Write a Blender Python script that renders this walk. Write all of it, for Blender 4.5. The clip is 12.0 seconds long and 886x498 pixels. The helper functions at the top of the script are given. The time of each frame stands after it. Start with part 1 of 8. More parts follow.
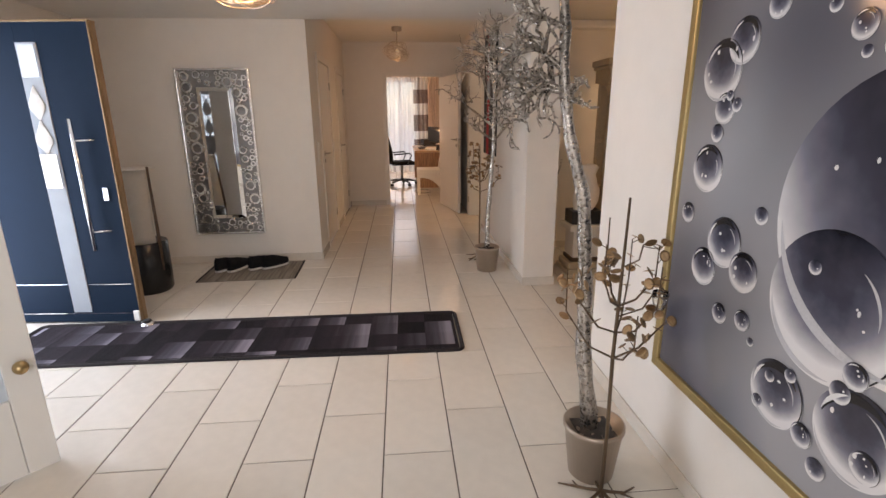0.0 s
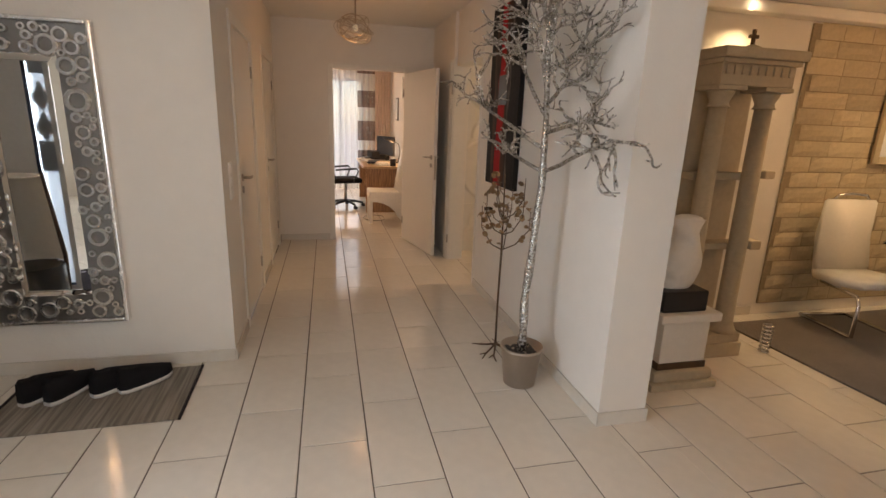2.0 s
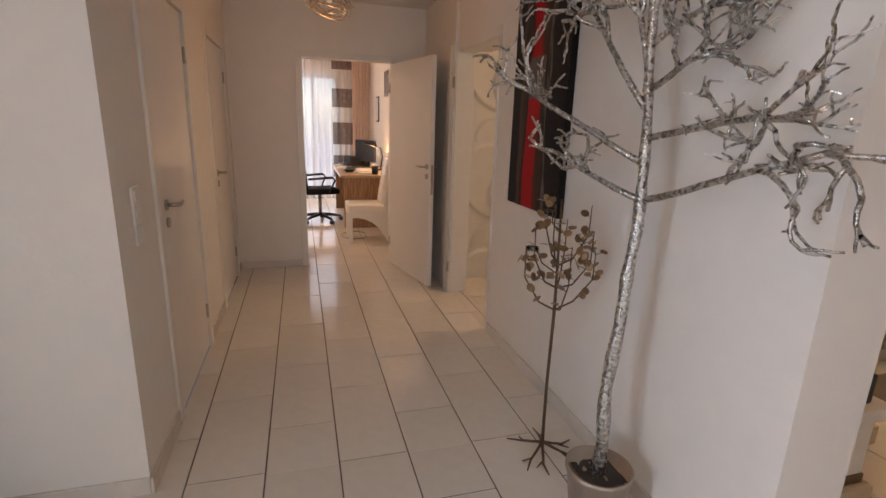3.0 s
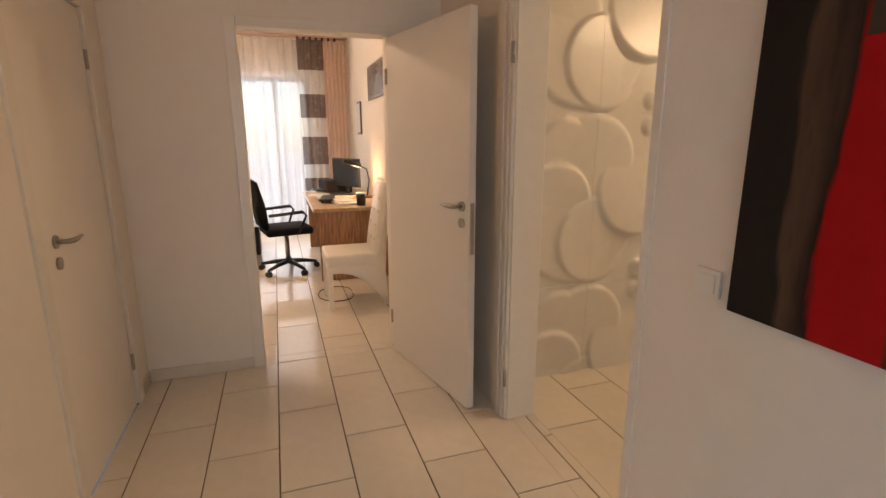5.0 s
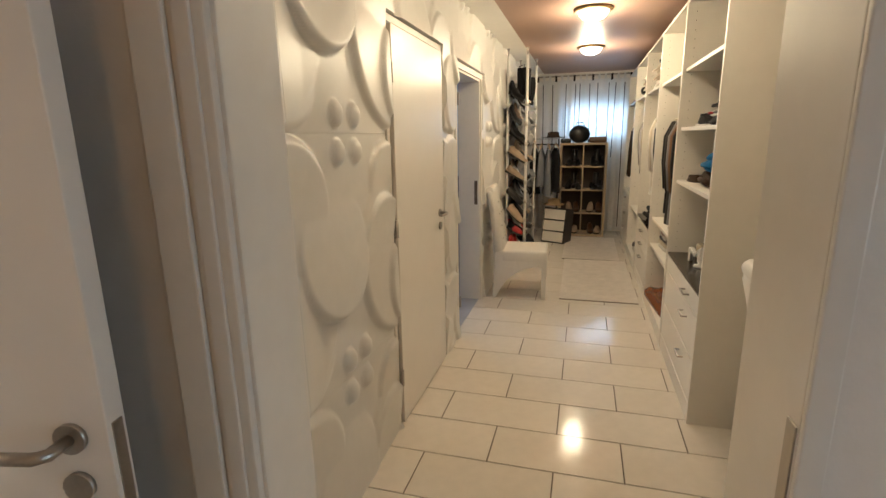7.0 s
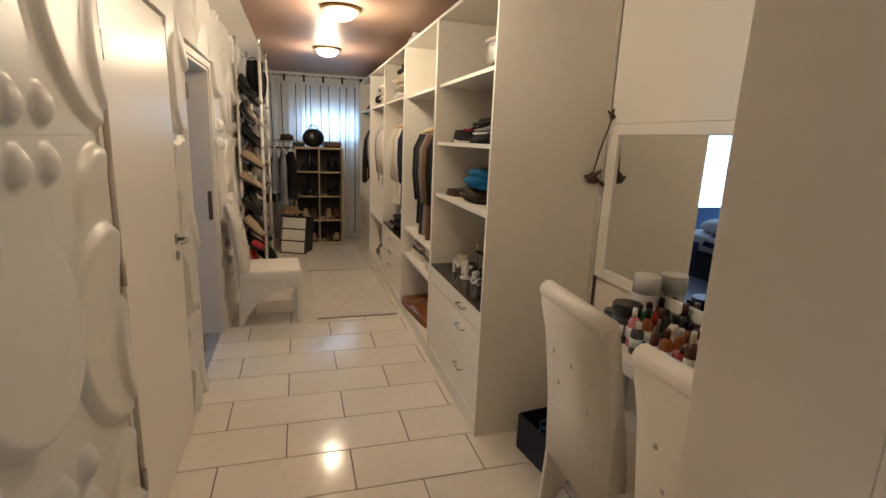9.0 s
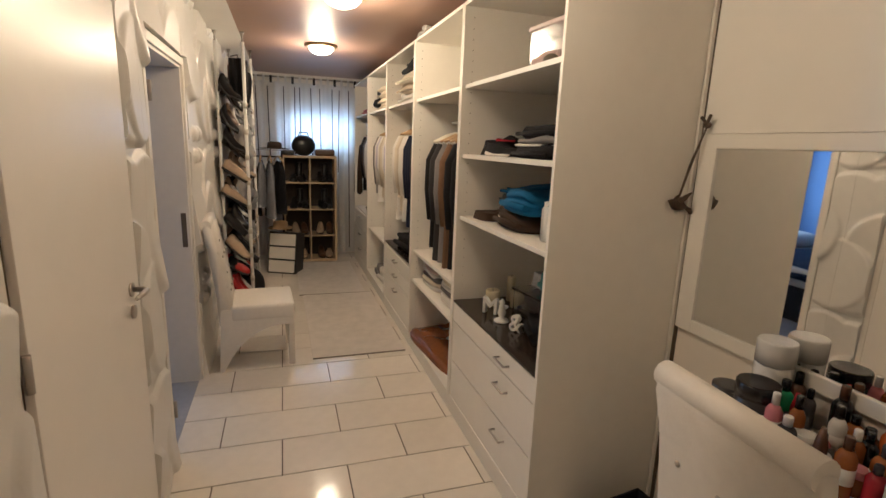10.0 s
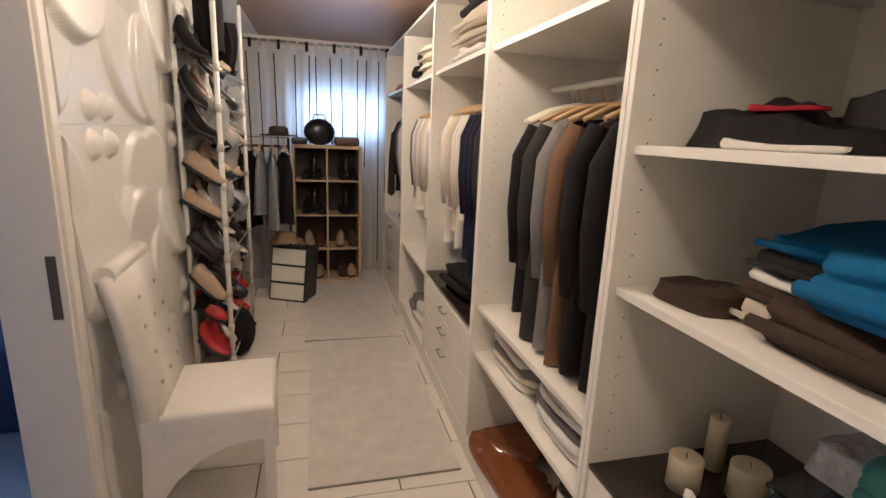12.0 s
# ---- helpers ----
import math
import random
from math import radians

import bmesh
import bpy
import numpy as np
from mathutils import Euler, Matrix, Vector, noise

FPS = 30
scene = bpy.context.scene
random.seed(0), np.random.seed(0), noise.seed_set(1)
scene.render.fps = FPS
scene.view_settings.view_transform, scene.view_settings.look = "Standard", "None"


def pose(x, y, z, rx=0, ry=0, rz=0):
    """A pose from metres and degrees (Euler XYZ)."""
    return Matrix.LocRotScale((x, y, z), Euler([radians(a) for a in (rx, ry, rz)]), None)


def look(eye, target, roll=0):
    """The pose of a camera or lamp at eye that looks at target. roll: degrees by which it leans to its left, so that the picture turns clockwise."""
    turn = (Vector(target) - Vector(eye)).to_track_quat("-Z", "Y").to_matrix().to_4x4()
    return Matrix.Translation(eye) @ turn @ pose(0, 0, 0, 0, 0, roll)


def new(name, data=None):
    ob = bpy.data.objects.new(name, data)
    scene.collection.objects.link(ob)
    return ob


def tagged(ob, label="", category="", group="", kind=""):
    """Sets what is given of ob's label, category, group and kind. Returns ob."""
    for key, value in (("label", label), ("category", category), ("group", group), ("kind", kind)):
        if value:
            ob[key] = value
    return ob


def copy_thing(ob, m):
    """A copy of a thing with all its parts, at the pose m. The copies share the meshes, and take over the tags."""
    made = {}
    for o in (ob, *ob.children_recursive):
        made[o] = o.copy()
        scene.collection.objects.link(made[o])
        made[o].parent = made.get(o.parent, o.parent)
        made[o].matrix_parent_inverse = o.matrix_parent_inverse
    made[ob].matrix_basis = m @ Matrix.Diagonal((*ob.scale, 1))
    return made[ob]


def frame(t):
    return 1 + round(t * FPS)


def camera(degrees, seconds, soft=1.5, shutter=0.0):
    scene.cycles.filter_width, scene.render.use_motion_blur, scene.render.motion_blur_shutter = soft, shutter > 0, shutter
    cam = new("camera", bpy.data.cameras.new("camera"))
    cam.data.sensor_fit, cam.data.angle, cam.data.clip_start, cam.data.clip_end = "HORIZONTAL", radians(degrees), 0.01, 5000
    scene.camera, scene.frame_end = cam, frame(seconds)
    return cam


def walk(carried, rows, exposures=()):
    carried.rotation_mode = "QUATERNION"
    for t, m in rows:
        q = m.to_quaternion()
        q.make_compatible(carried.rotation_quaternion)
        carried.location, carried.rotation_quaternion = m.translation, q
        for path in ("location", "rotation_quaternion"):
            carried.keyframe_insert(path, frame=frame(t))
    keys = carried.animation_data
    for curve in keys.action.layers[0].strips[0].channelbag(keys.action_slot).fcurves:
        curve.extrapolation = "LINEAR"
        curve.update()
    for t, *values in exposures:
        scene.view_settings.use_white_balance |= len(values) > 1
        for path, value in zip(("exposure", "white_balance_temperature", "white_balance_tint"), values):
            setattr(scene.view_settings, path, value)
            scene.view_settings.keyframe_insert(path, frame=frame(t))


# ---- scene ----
cam = camera(84.3, 12.0)
PATH = [
    (0, (-0.058, 0.099, 1.471), (0.103, 2.02, 0.938), -0.5),
    (0.5, (-0.144, 0.513, 1.501), (0.075, 2.432, 0.98), 0.1),
    (1, (-0.195, 1.063, 1.515), (0.04, 2.988, 1.026), 0.6),
    (1.5, (-0.245, 1.590, 1.491), (0.073, 3.505, 1.010), 1.8),
    (2, (-0.33, 2.165, 1.472), (0.122, 4.049, 0.972), 2.1),
    (2.5, (-0.311, 2.698, 1.463), (0.224, 4.558, 0.962), 2.0),
    (3, (-0.286, 3.249, 1.458), (0.257, 5.110, 0.968), 1.8),
    (3.5, (-0.234, 3.803, 1.494), (0.294, 5.667, 0.999), 2.2),
    (5.3, (-0.085, 5.484, 1.431), (0.601, 7.31, 0.987), -1.7),
    (5.5, (-0.087, 5.683, 1.449), (0.733, 7.445, 0.977), -2.0),
    (6, (-0.014, 6.126, 1.496), (1.184, 7.656, 1.02), -2.8),
    (6.2, (0.047, 6.306, 1.493), (1.415, 7.692, 1.036), -2.7),
    (6.5, (0.166, 6.458, 1.540), (1.745, 7.602, 1.094), -1.9),
    (6.8, (0.226, 6.628, 1.545), (2.017, 7.397, 1.098), -1.0),
    (7, (0.280, 6.720, 1.548), (2.155, 7.258, 1.103), -1.0),
    (7.5, (0.369, 6.957, 1.572), (2.313, 6.831, 1.118), -0.2),
    (7.7, (0.379, 7.009, 1.585), (2.299, 6.691, 1.125), 0.1),
    (9.3, (0.826, 7.025, 1.602), (2.695, 6.461, 1.167), 2.4),
    (9.5, (0.953, 7.040, 1.614), (2.820, 6.472, 1.176), 2.5),
    (10, (1.333, 7.066, 1.628), (3.192, 6.454, 1.215), 2.2),
    (10.5, (1.717, 7.039, 1.601), (3.558, 6.374, 1.195), 2.1),
    (11, (2.114, 6.973, 1.595), (3.947, 6.288, 1.182), 2.3),
    (11.5, (2.562, 6.923, 1.609), (4.384, 6.232, 1.160), 2.1),
    (12, (2.944, 6.826, 1.591), (4.828, 6.334, 1.135), 2.5),
]
walk(cam, [(t, look(eye, target, roll)) for t, eye, target, roll in PATH],
     [(0.0, 0.12, 7200, 22), (0.5, 0.16, 7150, 21), (1.5, 0.2, 7200, 18), (2.5, 0.15, 7200, 17), (3.0, 0.18, 6600, 21), (3.5, 0.2, 7000, 18), (5.5, 0.48, 6700, 14), (6.5, 0.32, 5500, 3), (7.0, 0.32, 5500, 3), (7.5, 0.22, 5300, 2), (9.5, 0.02, 5450, 9), (11.0, 0.04, 5150, 12), (12.0, 0.34, 5050, 13)])

# ---- world and light ----
world = bpy.data.worlds.new("world")
scene.world = world
world.use_nodes = True
wn = world.node_tree.nodes
sky = wn.new("ShaderNodeTexSky")
sky.sky_type = "NISHITA"
sky.sun_disc = False
sky.sun_elevation, sky.sun_rotation = radians(38), radians(250)
wn["Background"].inputs["Strength"].default_value = 0.14
world.node_tree.links.new(sky.outputs["Color"], wn["Background"].inputs["Color"])


def lamp(name, kind, m, energy, color, size=0.1, size_y=None):
    data = bpy.data.lights.new(name, kind)
    data.energy, data.color = energy, color
    if kind == "AREA":
        data.shape, data.size, data.size_y = "RECTANGLE", size, size_y or size
    elif kind == "SUN":
        data.angle = radians(size)
    else:
        data.shadow_soft_size = size
    ob = new(name, data)
    ob.matrix_world = m
    return ob


WARM = (1.0, 0.60, 0.30)
HALO = (1.0, 0.73, 0.43)
DAY = (0.88, 0.94, 1.0)
lamp("sun", "SUN", pose(0, 0, 20, 52, 0, 200), 1.2, (1.0, 0.95, 0.88), 10)
lamp("daylight_front_door", "AREA", pose(-3.10, 2.99, 1.04, 90, 0, -90), 60, (0.68, 0.84, 1.0), 1.40, 1.95)
lamp("daylight_office_window", "AREA", pose(-0.55, 12.95, 1.25, -90, 0, 0), 17, DAY, 1.7, 2.1)
lamp("daylight_bedroom_window", "AREA", pose(6.58, 10.05, 1.45, 90, 0, 90), 28, (0.58, 0.76, 1.0), 1.4, 1.35)
lamp("daylight_closet_window", "AREA", pose(8.62, 6.55, 1.75, 90, 0, 90), 7, (0.58, 0.78, 1.0), 0.85, 0.42)
lamp("daylight_living_window", "AREA", pose(-0.9, -1.75, 1.35, 90, 0, 0), 44, (0.82, 0.92, 1.0), 2.4, 1.5)

# ---- materials ----


def mat(name, color, rough=0.5, metal=0.0, vary=0.06, scale=6.0, bump=0.0, bump_scale=60.0, rvary=0.03, rnd=0.0, coat=0.0, spec=0.5, sheen=0.0, alpha=1.0):
    m = bpy.data.materials.new(name)
    m.use_nodes = True
    nt = m.node_tree
    n, l = nt.nodes, nt.links
    b = n["Principled BSDF"]
    b.inputs["Metallic"].default_value = metal
    b.inputs["Specular IOR Level"].default_value = spec
    b.inputs["Coat Weight"].default_value = coat
    b.inputs["Coat Roughness"].default_value = 0.08
    b.inputs["Sheen Weight"].default_value = sheen
    b.inputs["Alpha"].default_value = alpha
    tc = n.new("ShaderNodeTexCoord")
    big, small = n.new("ShaderNodeTexNoise"), n.new("ShaderNodeTexNoise")
    big.inputs["Scale"].default_value, big.inputs["Detail"].default_value = scale * 0.35, 4
    small.inputs["Scale"].default_value, small.inputs["Detail"].default_value = scale * 5, 5
    add = n.new("ShaderNodeMath")
    add.operation = "ADD"
    for t in (big, small):
        l.new(tc.outputs["Object"], t.inputs["Vector"])
    l.new(big.outputs["Fac"], add.inputs[0])
    l.new(small.outputs["Fac"], add.inputs[1])
    last = add.outputs[0]
    if rnd:
        info, mul, add2 = n.new("ShaderNodeObjectInfo"), n.new("ShaderNodeMath"), n.new("ShaderNodeMath")
        mul.operation, add2.operation = "MULTIPLY_ADD", "ADD"
        mul.inputs[1].default_value, mul.inputs[2].default_value = rnd, -rnd / 2
        l.new(info.outputs["Random"], mul.inputs[0])
        l.new(last, add2.inputs[0])
        l.new(mul.outputs[0], add2.inputs[1])
        last = add2.outputs[0]
    ramp = n.new("ShaderNodeMapRange")
    ramp.inputs["From Min"].default_value, ramp.inputs["From Max"].default_value = 0.6, 1.4
    ramp.inputs["To Min"].default_value, ramp.inputs["To Max"].default_value = 1 - vary, 1 + vary
    l.new(last, ramp.inputs["Value"])
    mix = n.new("ShaderNodeVectorMath")
    mix.operation = "SCALE"
    mix.inputs[0].default_value = color[:3]
    l.new(ramp.outputs[0], mix.inputs["Scale"])
    l.new(mix.outputs[0], b.inputs["Base Color"])
    rr = n.new("ShaderNodeMapRange")
    rr.inputs["From Min"].default_value, rr.inputs["From Max"].default_value = 0.3, 0.7
    rr.inputs["To Min"].default_value, rr.inputs["To Max"].default_value = max(0.02, rough - rvary * rough * 2), min(1, rough + rvary * rough * 2)
    l.new(small.outputs["Fac"], rr.inputs["Value"])
    l.new(rr.outputs[0], b.inputs["Roughness"])
    if bump:
        bn, bt = n.new("ShaderNodeBump"), n.new("ShaderNodeTexNoise")
        bt.inputs["Scale"].default_value, bt.inputs["Detail"].default_value = bump_scale, 6
        bn.inputs["Strength"].default_value, bn.inputs["Distance"].default_value = min(1, bump), 0.004
        l.new(tc.outputs["Object"], bt.inputs["Vector"])
        l.new(bt.outputs["Fac"], bn.inputs["Height"])
        l.new(bn.outputs[0], b.inputs["Normal"])
    return m


def glass(name, color=(1, 1, 1), rough=0.0, ior=1.45):
    m = bpy.data.materials.new(name)
    m.use_nodes = True
    b = m.node_tree.nodes["Principled BSDF"]
    b.inputs["Base Color"].default_value = (*color, 1)
    b.inputs["Transmission Weight"].default_value = 1
    b.inputs["Roughness"].default_value = rough
    b.inputs["IOR"].default_value = ior
    return m


def glow(name, color, strength):
    m = bpy.data.materials.new(name)
    m.use_nodes = True
    n = m.node_tree.nodes
    e = n.new("ShaderNodeEmission")
    e.inputs["Color"].default_value, e.inputs["Strength"].default_value = (*color, 1), strength
    m.node_tree.links.new(e.outputs[0], n["Material Output"].inputs["Surface"])
    return m


def sheer(name, color, opacity, vary=0.1):
    """A thin cloth that lets part of the light through."""
    m = mat(name, color, 0.9, vary=vary, scale=30)
    nt = m.node_tree
    b = nt.nodes["Principled BSDF"]
    tr, tl, mx, mx2 = (nt.nodes.new(k) for k in ("ShaderNodeBsdfTransparent", "ShaderNodeBsdfTranslucent", "ShaderNodeMixShader", "ShaderNodeMixShader"))
    tl.inputs["Color"].default_value = (*color, 1)
    mx.inputs[0].default_value, mx2.inputs[0].default_value = 0.5, opacity
    nt.links.new(b.outputs[0], mx.inputs[1])
    nt.links.new(tl.outputs[0], mx.inputs[2])
    nt.links.new(tr.outputs[0], mx2.inputs[1])
    nt.links.new(mx.outputs[0], mx2.inputs[2])
    nt.links.new(mx2.outputs[0], nt.nodes["Material Output"].inputs["Surface"])
    return m


def wood(name, c1, c2, rough=0.35, scale=3.0, axis=1):
    m = mat(name, c1, rough)
    nt = m.node_tree
    n, l = nt.nodes, nt.links
    tc, mp, wv, ramp = n.new("ShaderNodeTexCoord"), n.new("ShaderNodeMapping"), n.new("ShaderNodeTexNoise"), n.new("ShaderNodeValToRGB")
    mp.inputs["Scale"].default_value = [1 if i == axis else 14 for i in range(3)]
    wv.inputs["Scale"].default_value, wv.inputs["Detail"].default_value, wv.inputs["Distortion"].default_value = scale, 6, 0.6
    ramp.color_ramp.elements[0].position, ramp.color_ramp.elements[1].position = 0.3, 0.7
    ramp.color_ramp.elements[0].color, ramp.color_ramp.elements[1].color = (*c1, 1), (*c2, 1)
    l.new(tc.outputs["Object"], mp.inputs["Vector"])
    l.new(mp.outputs[0], wv.inputs["Vector"])
    l.new(wv.outputs["Fac"], ramp.inputs["Fac"])
    l.new(ramp.outputs[0], n["Principled BSDF"].inputs["Base Color"])
    return m


PLASTER = mat("wall_paint", (0.80, 0.75, 0.68), 0.75, vary=0.03, scale=2.0, bump=0.25, bump_scale=45)
CEIL = mat("ceiling_paint", (0.80, 0.77, 0.72), 0.85, vary=0.03, scale=1.5, bump=0.15)
COPPER_CEIL = mat("closet_ceiling_paint", (0.38, 0.25, 0.185), 0.45, vary=0.06, scale=1.2, bump=0.1)
TILE = mat("glazed_tile", (0.74, 0.69, 0.61), 0.13, vary=0.06, scale=3.0, rnd=0.35, bump=0.06, bump_scale=9, rvary=0.3)
GROUT = mat("grout", (0.13, 0.105, 0.08), 0.9, vary=0.2, scale=12)
SKIRT = mat("skirting_tile", (0.68, 0.62, 0.54), 0.2, vary=0.06, scale=4, rnd=0.2)
WHITE = mat("white_lacquer", (0.80, 0.78, 0.73), 0.38, vary=0.02, scale=2, rvary=0.02)
DOORWHITE = mat("door_white", (0.79, 0.75, 0.69), 0.30, vary=0.02, scale=1.5, rvary=0.0)
RELIEF = mat("relief_panel_white", (0.70, 0.68, 0.64), 0.32, vary=0.04, scale=3)
CARCASS = mat("white_melamine", (0.80, 0.77, 0.70), 0.42, vary=0.03, scale=3)
CHROME = mat("chrome", (0.75, 0.75, 0.76), 0.12, 1.0, vary=0.05, scale=20)
STEEL = mat("brushed_steel", (0.44, 0.41, 0.37), 0.3, 1.0, vary=0.08, scale=30)
BRASS = mat("aged_brass", (0.42, 0.30, 0.15), 0.35, 1.0, vary=0.15, scale=20)
BLACK = mat("black_plastic", (0.018, 0.018, 0.02), 0.4, vary=0.2, scale=10)
MIRROR = mat("mirror_glass", (0.90, 0.91, 0.90), 0.02, 1.0, vary=0.0, scale=1, rvary=0)
RUBBER = mat("dark_rubber", (0.03, 0.028, 0.028), 0.8, vary=0.2, scale=20)

# ---- building helpers ----


class Shape:
    """A mesh in the making."""

    def __init__(self):
        self.bm = bmesh.new()

    def box(self, lo, hi, bevel=0.0, m=None):
        lo, hi = Vector(lo), Vector(hi)
        r = bmesh.ops.create_cube(self.bm, size=1.0)
        vs = r["verts"]
        for v in vs:
            v.co = Vector(((lo[i] + hi[i]) / 2 + v.co[i] * (hi[i] - lo[i])) for i in range(3))
        if bevel:
            es = list({e for v in vs for e in v.link_edges})
            out = bmesh.ops.bevel(self.bm, geom=es, offset=bevel, segments=2, profile=0.6, affect="EDGES")
            vs = list({v for f in out["faces"] for v in f.verts} | {v for v in vs if v.is_valid})
        if m is not None:
            for v in vs:
                v.co = m @ v.co
        return self

    def tube(self, pts, radii, n=8, cap=True, close=False):
        pts = [Vector(p) for p in pts]
        if not hasattr(radii, "__len__"):
            radii = [radii] * len(pts)
        rings, up = [], None
        for i, p in enumerate(pts):
            a = pts[(i - 1) % len(pts)] if (i or close) else p
            b = pts[(i + 1) % len(pts)] if (i < len(pts) - 1 or close) else p
            d = (b - a).normalized() if (b - a).length > 1e-9 else Vector((0, 0, 1))
            if up is None:
                up = d.orthogonal().normalized()
            up = (up - d * up.dot(d))
            up = up.normalized() if up.length > 1e-6 else d.orthogonal().normalized()
            side = d.cross(up)
            rings.append([self.bm.verts.new(p + (up * math.cos(k * math.tau / n) + side * math.sin(k * math.tau / n)) * radii[i]) for k in range(n)])
        pairs = list(zip(rings, rings[1:])) + ([(rings[-1], rings[0])] if close else [])
        for r0, r1 in pairs:
            for k in range(n):
                f = self.bm.faces.new((r0[k], r0[(k + 1) % n], r1[(k + 1) % n], r1[k]))
                f.smooth = n > 5
        if cap and not close:
            self.bm.faces.new(rings[0][::-1])
            self.bm.faces.new(rings[-1])
        return self

    def lathe(self, profile, at=(0, 0, 0), n=24, sx=1.0, sy=1.0, smooth=True, m=None):
        at = Vector(at)
        rings = []
        for r, z in profile:
            ring = []
            for k in range(n):
                p = at + Vector((r * sx * math.cos(k * math.tau / n), r * sy * math.sin(k * math.tau / n), z))
                ring.append(self.bm.verts.new(m @ p if m is not None else p))
            rings.append(ring)
        for r0, r1 in zip(rings, rings[1:]):
            for k in range(n):
                f = self.bm.faces.new((r0[k], r0[(k + 1) % n], r1[(k + 1) % n], r1[k]))
                f.smooth = smooth
        self.bm.faces.new(rings[0][::-1])
        self.bm.faces.new(rings[-1])
        return self

    def ball(self, at, r, sx=1, sy=1, sz=1, n=12, m=None):
        k = max(4, n // 2)
        prof = [(max(0.001, math.sin(math.pi * i / k)) * r, -math.cos(math.pi * i / k) * r * sz) for i in range(k + 1)]
        return self.lathe(prof, at, n, sx, sy, m=m)

    def extrude(self, outline, axis, lo, hi, bevel=0.0):
        """A closed outline (u, v) pushed along an axis; u and v are the other two axes in order."""
        o = [i for i in range(3) if i != axis]
        ends = []
        for d in (lo, hi):
            vs = []
            for u, v in outline:
                c = [0, 0, 0]
                c[o[0]], c[o[1]], c[axis] = u, v, d
                vs.append(self.bm.verts.new(c))
            ends.append(vs)
        fs = [self.bm.faces.new(ends[0]), self.bm.faces.new(ends[1][::-1])]
        n = len(outline)
        for k in range(n):
            fs.append(self.bm.faces.new((ends[0][k], ends[1][k], ends[1][(k + 1) % n], ends[0][(k + 1) % n])))
        bmesh.ops.recalc_face_normals(self.bm, faces=fs)
        if bevel:
            bmesh.ops.bevel(self.bm, geom=list({e for f in fs for e in f.edges}), offset=bevel, segments=2, affect="EDGES")
        return self

    def grid(self, nu, nv, fn, smooth=True, both=0.0):
        vs = [[self.bm.verts.new(fn(i / nu, j / nv)) for j in range(nv + 1)] for i in range(nu + 1)]
        for i in range(nu):
            for j in range(nv):
                f = self.bm.faces.new((vs[i][j], vs[i + 1][j], vs[i + 1][j + 1], vs[i][j + 1]))
                f.smooth = smooth
        if both:
            bmesh.ops.solidify(self.bm, geom=self.bm.faces[:], thickness=both)
        return self

    def smooth(self):
        for f in self.bm.faces:
            f.smooth = True
        return self

    def mesh(self, name, material):
        me = bpy.data.meshes.new(name)
        self.bm.normal_update()
        self.bm.to_mesh(me)
        self.bm.free()
        for m in material if isinstance(material, (list, tuple)) else [material]:
            me.materials.append(m)
        return me


def part(name, shape, material, parent, label=""):
    ob = new(name, shape.mesh(name, material))
    ob.parent = parent
    if label:
        ob["label"] = label
    return ob


def same_part(name, other, parent, m, label=""):
    """Another part on the mesh of one that was built before."""
    ob = new(name, other.data)
    ob.parent = parent
    ob.matrix_basis = m
    if label:
        ob["label"] = label
    return ob


def thing(name, at, rz=0, label="", category="", group="", kind=""):
    ob = new(name)
    ob.empty_display_size = 0.1
    ob.matrix_basis = pose(*at, 0, 0, rz)
    return tagged(ob, label, category, group, kind)


def single(name, shape, material, at=(0, 0, 0), rz=0, label="", category="", group="", kind=""):
    ob = new(name, shape.mesh(name, material))
    ob.matrix_basis = pose(*at, 0, 0, rz)
    return tagged(ob, label, category, group, kind)


def box(lo, hi, bevel=0.0):
    return Shape().box(lo, hi, bevel)


# ---- large structure ----
HALL_H, CORR_H, CLOSET_H, DIN_H, OFF_H = 2.33, 2.55, 2.5, 2.36, 2.90
X_E, X_W = 0.95, -0.91          # corridor walls
X_P = 0.982                     # face of the pillar wall
Y_M, Y_END = 5.15, 8.33         # mirror wall, corridor end
Y_R, Y_S = 7.64, 5.46           # closet: relief wall, vanity wall
X_END = 8.62


def wall(name, lo, hi, label, material=PLASTER, holes=()):
    """A wall slab between two corners; holes: (start, end, bottom, top) along its longer side."""
    s = Shape()
    ax = 0 if hi[0] - lo[0] > hi[1] - lo[1] else 1
    cuts = sorted(holes)
    pos = lo[ax]

    def seg(a, b, z0, z1):
        if b - a > 1e-4 and z1 - z0 > 1e-4:
            l, h = list(lo), list(hi)
            l[ax], h[ax], l[2], h[2] = a, b, z0, z1
            s.box(l, h)
    for a, b, z0, z1 in cuts:
        seg(pos, a, lo[2], hi[2])
        seg(a, b, lo[2], z0)
        seg(a, b, z1, hi[2])
        pos = b
    seg(pos, hi[ax], lo[2], hi[2])
    return single(name, s, material, label=label, category="wall", kind="structure")


